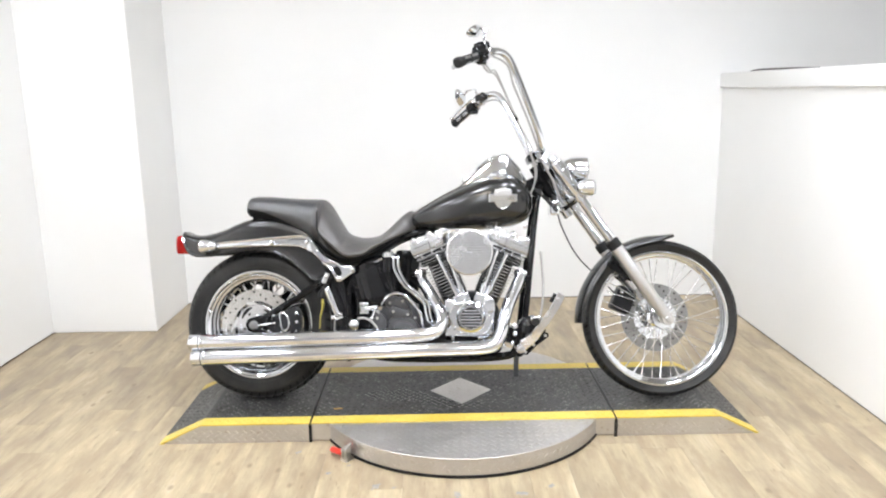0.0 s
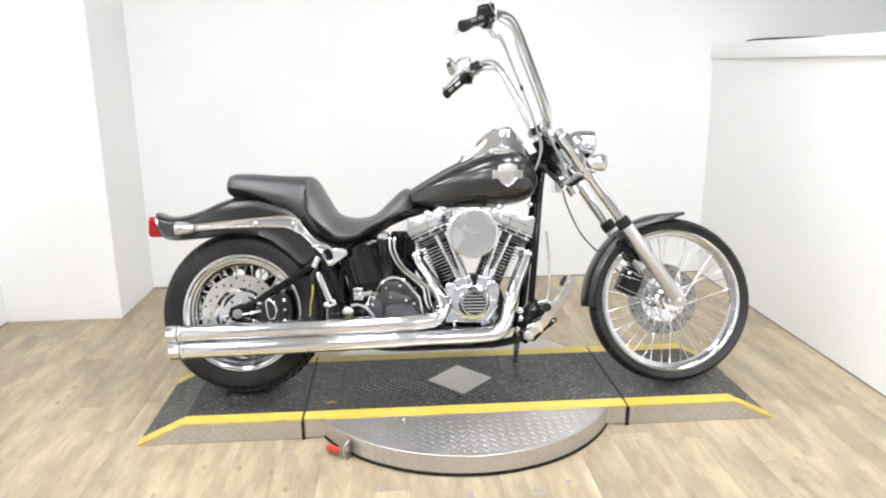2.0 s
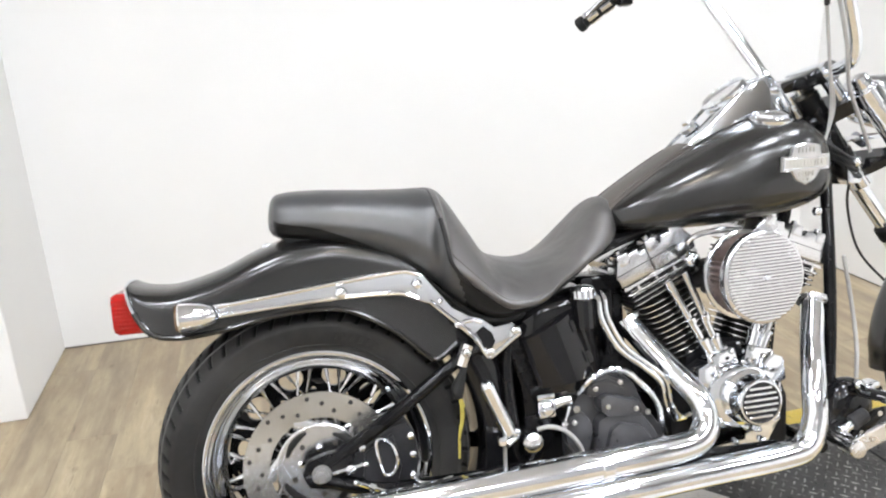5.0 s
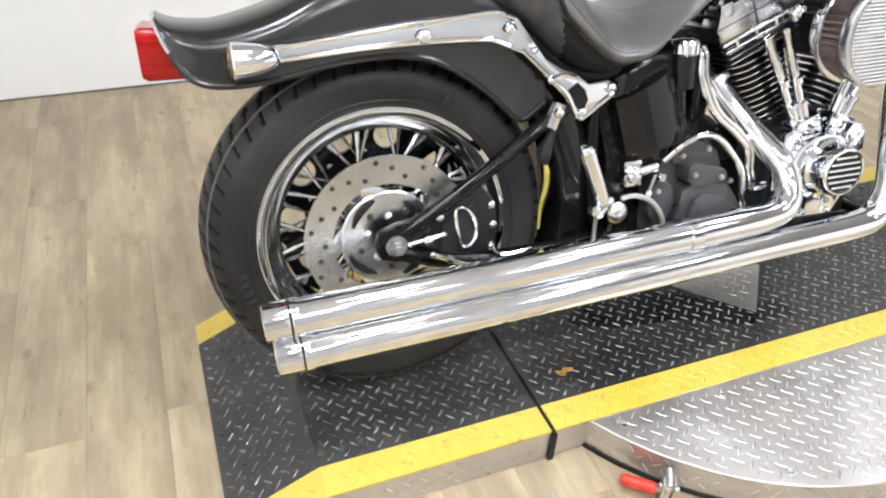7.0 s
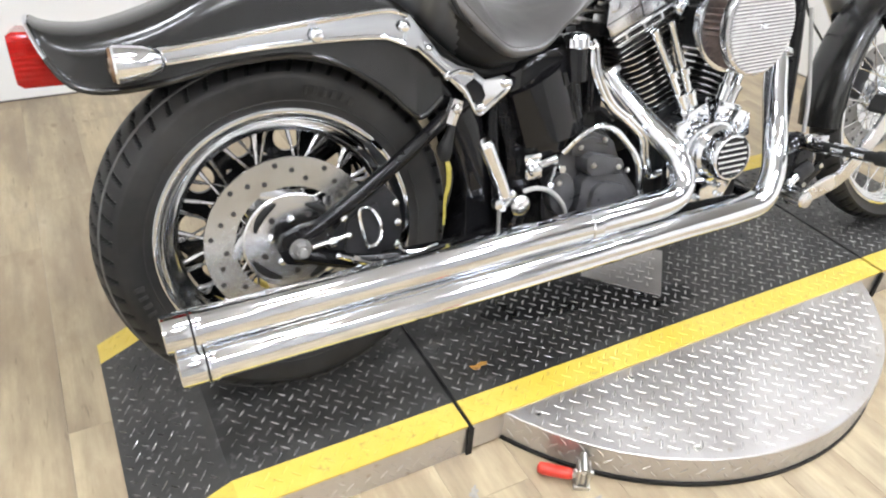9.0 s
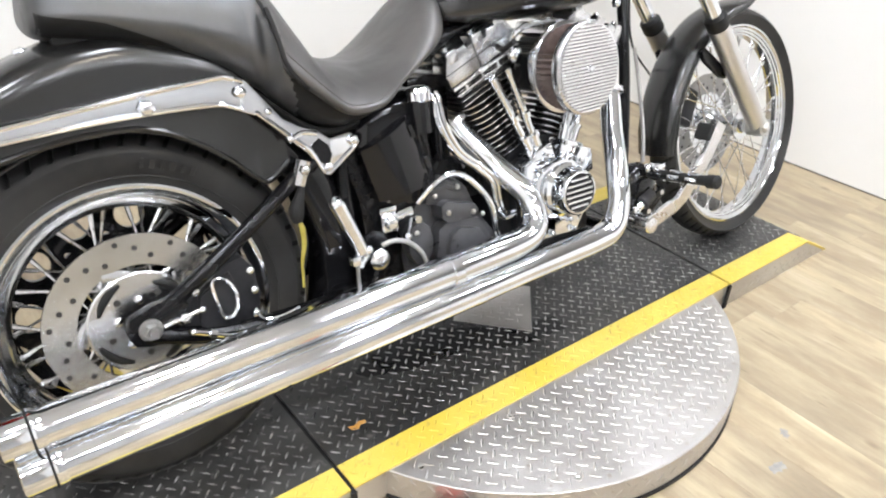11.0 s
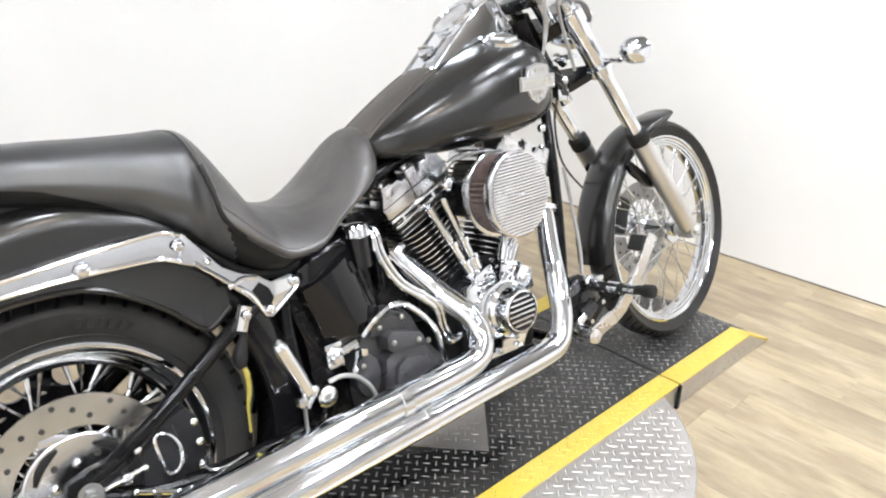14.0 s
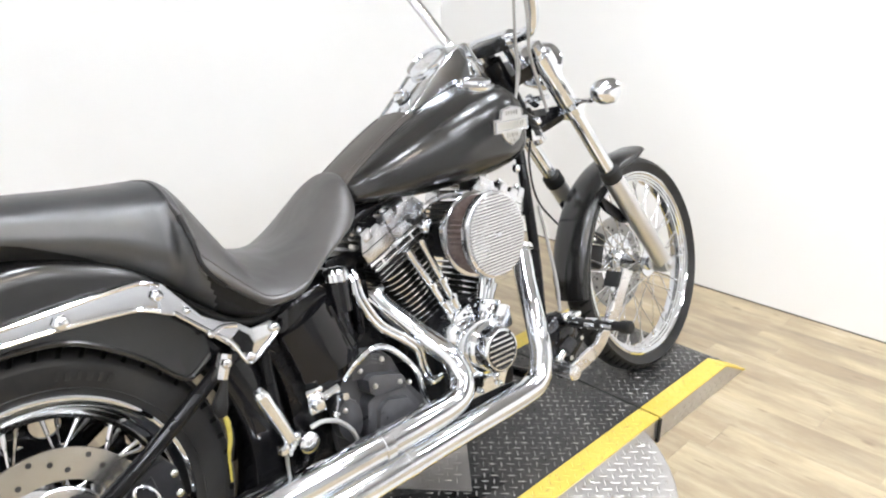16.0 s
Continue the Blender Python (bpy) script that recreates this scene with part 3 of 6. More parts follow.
part("clamp_arm", join(rod((0, 0.0, 0.040), (0.0, 0.0, 0.012), 0.007), rod((-0.018, 0.0, 0.04), (0.018, 0.0, 0.04), 0.006), rod((0, -0.004, 0.046), (0.0, 0.03, 0.056), 0.007), rod((0, 0, 0.03), (-0.022, 0.006, 0.024), 0.006)), STEEL, clamp)
part("handle", tube([(-0.018, 0.005, 0.026), (-0.026, 0.007, 0.024), (-0.05, 0.012, 0.021), (-0.078, 0.018, 0.019), (-0.084, 0.019, 0.019)], [0.008, 0.0115, 0.012, 0.0115, 0.005], 14), REDPLASTIC, clamp, "red plastic-dipped handle")


# ---- motorcycle, in its own upright frame: x forward, y to its left, z up from the ground ----
BIKE = pose(-0.0115, -0.075, DECK_Z + 0.0005, 0, 0, -2.7) @ pose(0, 0, 0, -13.0, 0, 0)
bike = holder("motorcycle", "satin black chopper motorcycle with chrome pipes and tall handlebars", "motorcycle", BIKE)

RX, RZ, RR = -0.843, 0.320, 0.320      # rear wheel
FX, FZ, FR = 0.854, 0.336, 0.329       # front wheel


def tyre(radius, rim_r, half, groove, segs, full, bead):
    """A tyre with a rounded tread and grooves cut into it. groove(a, y) gives the depth."""
    bm = bmesh.new()
    prof = [(rim_r - 0.002, -bead), (rim_r + 0.008, -bead - 0.003)]
    h = radius - rim_r
    for k in range(1, 31):
        s = k / 31
        a = math.pi * (0.09 + 0.82 * s)
        y = -math.cos(a) * half * (1.02 if abs(math.cos(a)) > 0.8 else 1.0)
        r = rim_r + h * (0.10 + 0.90 * math.sin(a) ** full)
        prof.append((r, y))
    prof += [(rim_r + 0.008, bead + 0.003), (rim_r - 0.002, bead)]
    rows = []
    for k in range(segs):
        a = 2 * math.pi * k / segs
        row = []
        for r, y in prof:
            d = groove(a, y / half) if r > radius - h * 0.30 else 0.0
            row.append(bm.verts.new(((r - d) * math.cos(a), y, (r - d) * math.sin(a))))
        rows.append(row)
    n = len(prof)
    for k in range(segs):
        p, q = rows[k], rows[(k + 1) % segs]
        for i in range(n):
            j = (i + 1) % n
            f = bm.faces.new((p[i], p[j], q[j], q[i]))
            a = 2 * math.pi * (k + 0.5) / segs
            y, r = (prof[i][1] + prof[j][1]) / 2, (prof[i][0] + prof[j][0]) / 2
            # Groove faces take the shade-dark rubber.
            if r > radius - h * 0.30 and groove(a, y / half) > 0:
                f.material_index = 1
    return bm


def slanted(count, slope, width, lo, hi, depth, both=0.5):
    def cut(a, v):
        s = a / (2 * math.pi) * count + (both if v > 0 else 0.0)
        u = (s + slope * abs(v)) % 1.0
        return depth if abs(u - 0.5) < width and lo < abs(v) < hi else 0.0
    return cut


def rim_mesh(r, half, well):
    """A chrome rim: rolled lips, stepped flanks and a centre bed."""
    right = [(r + 0.004, -half - 0.003), (r + 0.007, -half + 0.002), (r + 0.002, -half + 0.004), (r - 0.002, -half + 0.003), (r - 0.004, -half + 0.009), (r - well * 0.25, -half * 0.80), (r - well * 0.36, -half * 0.62), (r - well * 0.60, -half * 0.40), (r - well * 0.75, -half * 0.25)]
    under = [(r - well * 1.05, -half * 0.28), (r - well * 1.00, -half * 0.46), (r - well * 0.84, -half * 0.51), (r - well * 0.76, -half * 0.70), (r - well * 0.54, -half * 0.75), (r - well * 0.47, -half * 0.90), (r - well * 0.26, -half * 0.945), (r - well * 0.17, -half - 0.001), (r - 0.001, -half - 0.004)]
    flip = lambda pts: [(q, -y) for q, y in pts[::-1]]  # noqa: E731
    return lathe(right + flip(right) + flip(under)[0:] + under, 96, True)


def disc_rotor(outer, inner, thick, holes, rows, segs=120):
    """A brake rotor ring with drilled holes."""
    bm = lathe([(outer, -thick), (outer, thick), (inner, thick), (inner, -thick)], segs, True)
    spots = []
    for k in range(holes):
        a = 2 * math.pi * k / holes
        r = inner + (outer - inner) * rows[k % len(rows)]
        spots.append((r * math.cos(a), r * math.sin(a)))
    return bm, spots


def wheel(name, label, cx, cz, radius, rim_r, half, rim_half, cut, segs, flange, hub_half, spoke_n, spoke_r, full):
    at = pose(cx, 0, cz)
    hub = part(name, moved(join(lathe([(0.0, -hub_half - 0.012), (0.020, -hub_half - 0.012), (0.022, -hub_half), (flange, -hub_half + 0.001), (flange, -hub_half + 0.007), (0.030, -hub_half + 0.014), (0.024, 0),
                                              (0.030, hub_half - 0.014), (flange, hub_half - 0.007), (flange, hub_half - 0.001), (0.022, hub_half), (0.020, hub_half + 0.012), (0, hub_half + 0.012)], 40)), at), CHROME, bike, label)
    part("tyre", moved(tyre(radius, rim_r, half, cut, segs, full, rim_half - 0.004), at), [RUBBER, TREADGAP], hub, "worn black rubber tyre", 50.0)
    part("rim", moved(rim_mesh(rim_r, rim_half, 0.040 if rim_half > 0.05 else 0.022), at), RIMCHROME, hub, "polished chrome rim", 40.0)
    r0, r1 = flange - 0.006, rim_r - (0.041 if rim_half > 0.05 else 0.022)
    me = None
    for k in range(spoke_n):
        side = -1 if k % 2 else 1
        lead = radians(58 if (k // 2) % 2 else -58)
        a1 = 2 * math.pi * k / spoke_n
        a0 = a1 + lead
        p0 = Vector((r0 * math.cos(a0), side * (hub_half - 0.003), r0 * math.sin(a0)))
        p1 = Vector((r1 * math.cos(a1), side * rim_half * 0.22, r1 * math.sin(a1)))
        d = p1 - p0
        if me is None:
            long = d.length
            me = finish(join(tube([(0, 0, 0), (0, 0, long)], spoke_r, 6, 1), tube([(0, 0, long - 0.030), (0, 0, long - 0.026), (0, 0, long)], [spoke_r, spoke_r * 1.5, spoke_r * 1.9], 6, 1)), DULL_CHROME)
        piece("spoke", me, hub, at @ Matrix.Translation(p0) @ d.to_track_quat("Z", "Y").to_matrix().to_4x4())
    return hub


rear_wheel = wheel("rear_wheel", "laced rear wheel with a chrome hub", RX, RZ, RR, 0.224, 0.080, 0.064, slanted(54, -1.3, 0.115, 0.16, 0.88, 0.0060), 756, 0.052, 0.056, 40, 0.0024, 0.66)
front_wheel = wheel("front_wheel", "laced tall front wheel with a chrome hub", FX, FZ, FR, 0.278, 0.044, 0.027, slanted(64, 0.7, 0.10, 0.25, 0.86, 0.0028), 512, 0.040, 0.048, 40, 0.0018, 0.60)

# raised marks on the rear tyre's sidewall, and two thin rings
marks = [finish(box(-w, w, -0.0008, 0.0008, -h, h, 0.0006, 1), RUBBER) for w, h in ((0.0045, 0.008), (0.003, 0.008), (0.0055, 0.008), (0.0015, 0.008))]
for first, n in ((188, 7), (300, 6), (60, 6)):
    for k in range(n):
        a = radians(first + 3.6 * k)
        piece("sidewall_mark", marks[(k * k + first) % 4], rear_wheel, pose(RX, 0, RZ) @ pose(0, 0, 0, 0, -math.degrees(a) + 90, 0) @ pose(0, -0.0765, 0.262, 14, 0, 0))
for r, y in ((0.2420, -0.0772), (0.2800, -0.0700)):
    part("sidewall_ring", moved(lathe([(r - 0.0015, y), (r, y - 0.0014), (r + 0.0015, y), (r, y + 0.001)], 96, True), pose(RX, 0, RZ)), RUBBER, rear_wheel)

# Pale ring paints the highlight that runs round the tread edge.
part("tread_edge_sheen", moved(lathe([(0.3055, -0.0525), (0.3072, -0.0525), (0.3092, -0.0485), (0.3075, -0.0480)], 120, True), pose(RX, 0, RZ)), worn("sheen_grey_rubber", (0.05, 0.05, 0.05), (0.10, 0.10, 0.098), 0.5, 0.0, 40.0, 300.0, 0.2), rear_wheel, "pale band for the sheen along the tread edge")

# brake rotors and calipers
ring, dots = disc_rotor(0.150, 0.099, 0.003, 30, (0.30, 0.55, 0.78))
part("brake_disc", moved(ring, pose(RX, -0.082, RZ)), DISC_STEEL, rear_wheel, "drilled steel brake disc")
hole_me = finish(lathe([(0.0045, -0.0036), (0.0045, 0.0036)], 12), DARKGAP)
for x, z in dots:
    piece("disc_hole", hole_me, rear_wheel, pose(RX + x, -0.082, RZ + z))
arms = []
for k in range(5):
    a = 2 * math.pi * k / 5 + 0.3
    curve = [(r * math.cos(a + t), 0, r * math.sin(a + t)) for r, t in ((0.05, -0.15), (0.07, 0.02), (0.086, 0.22), (0.100, 0.48))]
    arms.append(tube(curve, [0.020, 0.017, 0.013, 0.010], 10))
    arms[-1] = moved(arms[-1], Matrix.Diagonal((1, 0.28, 1, 1)))
carrier = part("disc_carrier", moved(lathe([(0.0, -0.006), (0.084, -0.005), (0.087, -0.002), (0.086, 0.004), (0.0, 0.004)], 48), pose(RX, -0.083, RZ)), POLISHED, rear_wheel, "polished aluminium disc carrier")
for arm in arms:
    part("carrier_arm", moved(arm, pose(RX, -0.083, RZ)), POLISHED, rear_wheel, "swept carrier arm")
for k in range(4):
    a = 2 * math.pi * k / 4 + 0.75
    slot = [((0.073 - 0.008 * t) * math.cos(a + t), -0.0885, (0.073 - 0.008 * t) * math.sin(a + t)) for t in (-0.45, -0.2, 0.1, 0.4)]
    part("carrier_slot", moved(tube(slot, [0.003, 0.0065, 0.0065, 0.003], 8), pose(RX, 0, RZ)), GRIPRUB, rear_wheel, "dark slot")
for k in range(5):
    a = 2 * math.pi * k / 5 + 0.3
    part("carrier_bolt", bolt_head(RX + 0.040 * math.cos(a), -0.089, RZ + 0.040 * math.sin(a), 0.0075, 0.006), CHROME, rear_wheel)
for k in range(5):
    a = 2 * math.pi * k / 5 + 0.95
    piece("carrier_hole", hole_me, rear_wheel, pose(RX + 0.055 * math.cos(a), -0.0862, RZ + 0.055 * math.sin(a)) @ Matrix.Diagonal((1.2, 1, 1.2, 1)))
ring, dots = disc_rotor(0.146, 0.088, 0.0025, 36, (0.3, 0.55, 0.8))
part("brake_disc", moved(ring, pose(FX, 0.066, FZ)), DULL_STEEL, front_wheel, "drilled steel brake disc")
for x, z in dots:
    piece("disc_hole", hole_me, front_wheel, pose(FX + x, 0.066, FZ + z))
part("disc_carrier", moved(lathe([(0.03, -0.003), (0.092, -0.003), (0.092, 0.003), (0.03, 0.003)], 30, True), pose(FX, 0.064, FZ)), CHROME, front_wheel)
front_caliper = part("front_caliper", moved(join(box(-0.045, 0.04, 0.035, 0.105, -0.055, 0.055, 0.014, 3), box(-0.02, 0.03, 0.09, 0.115, -0.03, 0.03, 0.01, 2)), pose(FX - 0.135, 0, FZ + 0.075, 0, 25, 0)), CRINKLE, bike, "black four-piston front caliper")
part("banjo_bolt", bolt_head(FX - 0.15, 0.035, FZ + 0.11, 0.008, 0.008), CHROME, front_caliper)

# belt pulley on the far side, with round windows
windows = []
for k in range(10):
    a0 = 2 * math.pi * k / 10
    edge_pts = []
    for q in range(24):
        t = 2 * math.pi * q / 24
        ca, sa = math.cos(t), math.sin(t)
        u = min(0.034 / max(abs(ca), 1e-6), (math.pi / 10) / max(abs(sa), 1e-6) * 0.148)
        edge_pts.append((0.148 + u * ca, a0 + u * sa / 0.148))
    hole_pts = [(0.148 + 0.024 * math.cos(2 * math.pi * q / 24), a0 + 0.026 * math.sin(2 * math.pi * q / 24) / 0.148) for q in range(24)]
    cart = lambda pts, y: [(r * math.cos(t), y, r * math.sin(t)) for r, t in pts]  # noqa: E731
    windows.append(loft([cart(edge_pts, 0.074), cart(hole_pts, 0.074), cart(hole_pts, 0.084), cart(edge_pts, 0.084)], True, False))
pulley = join(*windows)
bmesh.ops.remove_doubles(pulley, verts=pulley.verts, dist=0.0015)
part("belt_pulley", moved(join(pulley, lathe([(0.045, 0.072), (0.1145, 0.074), (0.1145, 0.084), (0.045, 0.090)], 60, True), lathe([(0.1815, 0.070), (0.1950, 0.070), (0.1950, 0.098), (0.1815, 0.098)], 90, True)), pose(RX, 0, RZ)), GLOSS, rear_wheel, "black belt pulley with round windows")

# rear caliper on its bracket
rear_caliper = part("rear_caliper", join(slab([(-0.80, 0.318), (-0.765, 0.352), (-0.70, 0.392), (-0.672, 0.398), (-0.655, 0.372), (-0.650, 0.32), (-0.662, 0.278), (-0.71, 0.268), (-0.775, 0.282)], -0.124, -0.07, 0.007), slab([(-0.765, 0.300), (-0.757, 0.350), (-0.70, 0.380), (-0.688, 0.31), (-0.70, 0.276), (-0.745, 0.274)], -0.132, -0.120, 0.005)), CRINKLE, bike, "black rear brake caliper")
kid = []
for k in range(25):
    a = 2 * math.pi * k / 24
    z = 0.037 * math.sin(a)
    kid.append((-0.7205 + 0.0175 * math.copysign(abs(math.cos(a)) ** 0.8, math.cos(a)) + 0.006 * (1 - (z / 0.037) ** 2) - 0.14 * z, -0.1355, 0.338 + z))
part("badge_ring", tube(kid, 0.0036, 8, 2, False), CHROME, rear_caliper, "chrome kidney-shaped ring")
for x, z in ((-0.666, 0.372), (-0.664, 0.335), (-0.668, 0.292), (-0.762, 0.362)):
    part("caliper_bolt", bolt_head(x, -0.128, z, 0.008, 0.007), CHROME, rear_caliper)
part("brake_line_pipe", tube([(-0.668, -0.13, 0.30), (-0.660, -0.138, 0.280), (-0.63, -0.14, 0.274), (-0.59, -0.135, 0.277)], 0.0035, 8), CHROME, rear_caliper)

# swing arm
swing = part("swing_arm", join(
    tube([(-0.853, -0.125, 0.332), (-0.80, -0.125, 0.354), (-0.68, -0.125, 0.425), (-0.56, -0.12, 0.503), (-0.50, -0.11, 0.53)], [0.012, 0.0138, 0.0138, 0.0125, 0.011], 14),
    tube([(-0.853, -0.125, 0.312), (-0.70, -0.125, 0.268), (-0.45, -0.115, 0.262), (-0.40, -0.11, 0.30)], 0.016, 12),
    tube([(-0.862, 0.125, 0.306), (-0.70, 0.125, 0.262), (-0.45, 0.115, 0.262), (-0.40, 0.11, 0.30)], 0.016, 12),
    tube([(-0.862, 0.125, 0.318), (-0.68, 0.125, 0.425), (-0.50, 0.11, 0.53)], 0.0145, 12),
    rod((-0.42, -0.12, 0.31), (-0.42, 0.12, 0.31), 0.022, 16),
    slab([(-0.880, 0.326), (-0.870, 0.348), (-0.835, 0.360), (-0.790, 0.364), (-0.775, 0.344), (-0.812, 0.304), (-0.842, 0.291), (-0.870, 0.299)], -0.136, -0.112, 0.005),
    slab([(-0.905, 0.318), (-0.89, 0.340), (-0.80, 0.356), (-0.755, 0.348), (-0.77, 0.292), (-0.85, 0.274), (-0.895, 0.288)], 0.112, 0.136, 0.005)), FRAME, bike, "gloss black triangular swing arm")
part("axle_nut", moved(join(lathe([(0.019, 0), (0.019, 0.003), (0.014, 0.004)], 24), lathe([(0.0145, 0.003), (0.0145, 0.013), (0.012, 0.016), (0.0, 0.016)], 6), lathe([(0.0085, 0.014), (0.0085, 0.022), (0.007, 0.024), (0, 0.024)], 14)), pose(RX, -0.137, RZ + 0.003) @ Matrix.Diagonal((1, -1, 1, 1))), DULL_STEEL, swing, "steel axle nut and washer")
part("chain_adjuster", join(rod((RX + 0.02, -0.138, RZ + 0.002), (RX + 0.082, -0.138, RZ + 0.011), 0.0045), bolt_head(RX + 0.055, -0.141, RZ + 0.007, 0.010, 0.006), ball(RX + 0.085, -0.138, RZ + 0.011, 0.0065)), CHROME, swing)
part("anchor_rod", join(rod((-0.779, -0.141, 0.298), (-0.718, -0.141, 0.268), 0.0045, 10), rod((-0.756, -0.141, 0.2867), (-0.745, -0.141, 0.2813), 0.0085, 6), ball(-0.717, -0.141, 0.2675, 0.0075), ball(-0.780, -0.141, 0.2985, 0.0065)), CHROME, swing, "chrome anchor rod with a lock nut")
part("swing_clamp", join(rod((-0.553, -0.124, 0.495), (-0.535, -0.122, 0.535), 0.013, 8), bolt_head(-0.542, -0.134, 0.522, 0.010, 0.008)), DULL_CHROME, swing, "bright clamp at the top of the arm")

# frame
frame_tubes = part("frame", join(
    tube([(0.352, -0.035, 0.90), (0.330, -0.060, 0.80), (0.300, -0.100, 0.55), (0.277, -0.115, 0.34), (0.262, -0.115, 0.25), (0.22, -0.112, 0.200), (0.0, -0.108, 0.182), (-0.30, -0.108, 0.182), (-0.42, -0.11, 0.235), (-0.45, -0.105, 0.36), (-0.44, -0.085, 0.52), (-0.36, -0.075, 0.615), (-0.20, -0.06, 0.695), (0.0, -0.035, 0.74)], 0.0130, 14),
    tube([(0.352, 0.035, 0.90), (0.330, 0.060, 0.80), (0.300, 0.100, 0.55), (0.277, 0.115, 0.34), (0.255, 0.115, 0.20), (0.20, 0.115, 0.160), (0.0, 0.115, 0.150), (-0.30, 0.115, 0.155), (-0.42, 0.11, 0.20), (-0.45, 0.105, 0.36), (-0.44, 0.085, 0.52), (-0.36, 0.075, 0.615), (-0.20, 0.06, 0.695), (0.0, 0.035, 0.74)], 0.0165, 14),
    tube([(0.36, 0, 0.93), (0.20, 0, 0.86), (0.0, 0, 0.76), (-0.2, 0, 0.71)], 0.022, 14),
    rod((0.333, 0, 0.985), (0.405, 0, 0.855), 0.028, 20),
    slab([(0.345, 0.89), (0.340, 0.85), (0.315, 0.865), (0.29, 0.89)], -0.008, 0.008, 0.002),
    rod((0.255, -0.115, 0.20), (0.255, 0.115, 0.20), 0.014), rod((-0.43, -0.11, 0.22), (-0.43, 0.11, 0.22), 0.014)), FRAME, bike, "gloss black tubular steel frame")
for x, z in ((-0.34, 0.628), (-0.31, 0.645), (-0.28, 0.66)):
    part("frame_bolt", bolt_head(x, -0.088, z, 0.006, 0.005), CHROME, frame_tubes)
part("tank_bolt", bolt_head(0.283, -0.085, 0.725, 0.011, 0.010), CHROME, frame_tubes, "chrome domed bolt")

# inner mudguard between tyre and oil tank
guard_rows = []
for d in range(-22, 53, 3):
    a, grow = radians(d), 0.006 * max(0, d - 30) / 20
    half = [(0.335, 0.084), (0.337, 0.090), (0.345, 0.0935), (0.380, 0.0945), (0.402, 0.090), (0.414 + grow, 0.078), (0.419 + grow, 0.055)]
    prof = [(r, -y) for r, y in half] + half[::-1]
    guard_rows.append([(RX + r * math.cos(a), y, RZ + r * math.sin(a)) for r, y in prof])
part("inner_fender", loft(guard_rows), GLOSS, bike, "gloss black inner mudguard", 50.0)

# rear fender
FEN = spline([(-1.168, 0.060, 0.716, 0.700), (-1.155, 0.082, 0.709, 0.664), (-1.128, 0.092, 0.703, 0.624), (-1.08, 0.096, 0.702, 0.611), (-1.00, 0.099, 0.722, 0.616), (-0.93, 0.100, 0.752, 0.629), (-0.86, 0.100, 0.773, 0.636),
              (-0.78, 0.100, 0.780, 0.632), (-0.72, 0.100, 0.768, 0.606), (-0.66, 0.100, 0.750, 0.563), (-0.618, 0.100, 0.727, 0.521), (-0.592, 0.099, 0.700, 0.509), (-0.552, 0.098, 0.655, 0.536)], 4)


def fender_ring(x, w, zt, zb, t=0.004):
    crown = min(0.055, (zt - zb) * 0.55)
    side = zt - crown
    out, inn = [(x, -w - 0.003, zb), (x, -w - 0.0015, zb + 0.006), (x, -w, zb + (side - zb) * 0.5)], [(x, -w + t, zb), (x, -w + t, zb + 0.006), (x, -w + t, zb + (side - zb) * 0.5)]
    for k in range(17):
        a = math.pi * (1 - k / 16)
        c, s = math.cos(a), math.sin(a)
        e = 0.72
        yy, zz = math.copysign(abs(c) ** e, c), s ** e
        out.append((x, w * yy, side + crown * zz))
        inn.append((x, (w - t) * yy, side + (crown - t) * zz))
    mirror = lambda pts: [(px, -py, pz) for px, py, pz in pts[2::-1]]  # noqa: E731
    out, inn = out + mirror(out), inn + mirror(inn)
    return out + inn[::-1]


rear_fender = part("rear_fender", loft([fender_ring(*s) for s in FEN]), SATIN, bike, "satin black rear fender with a flipped tail")
edge = [(x, -w - 0.003, zb) for x, w, zt, zb in FEN]
part("fender_bead", tube([tuple(e) for e in edge[4:]], 0.0052, 8, 1), SATIN, rear_fender)
part("tail_edge", tube([(-1.128, -0.094, 0.624), (-1.155, -0.085, 0.664), (-1.169, -0.062, 0.702), (-1.172, -0.03, 0.714), (-1.172, 0.03, 0.714), (-1.169, 0.062, 0.702), (-1.155, 0.085, 0.664), (-1.128, 0.094, 0.624)], 0.0036, 8), CHROME, rear_fender, "bright edge round the fender tail")
for x, z in ((-0.905, 0.757),):
    part("fender_bolt", moved(lathe([(0.012, 0), (0.011, 0.006), (0.0, 0.010)], 14), pose(x, 0.0, z, 90, 0, 0)), CHROME, rear_fender)
tail = part("tail_light", loft([[(x, y, z) for y, z in ((-0.052, b), (-0.058, b + 0.01), (-0.058, t - 0.01), (-0.050, t), (0.050, t), (0.058, t - 0.01), (0.058, b + 0.01), (0.052, b))] for x, b, t in ((-1.118, 0.622, 0.690), (-1.135, 0.620, 0.695), (-1.192, 0.621, 0.700), (-1.200, 0.627, 0.695))]), RED_LENS, bike, "red rectangular tail light")
part("lamp_base", box(-1.125, -1.10, -0.052, 0.052, 0.642, 0.688, 0.006), CHROME, tail)

# chrome fender struts with side brackets
STRUT_TOP = [(-1.055, 0.662), (-0.93, 0.673), (-0.84, 0.681), (-0.75, 0.689), (-0.66, 0.695), (-0.635, 0.692), (-0.608, 0.680)]
STRUT_LOW = [(-1.055, 0.639), (-0.93, 0.647), (-0.84, 0.651), (-0.75, 0.652), (-0.67, 0.649), (-0.644, 0.643), (-0.604, 0.625)]
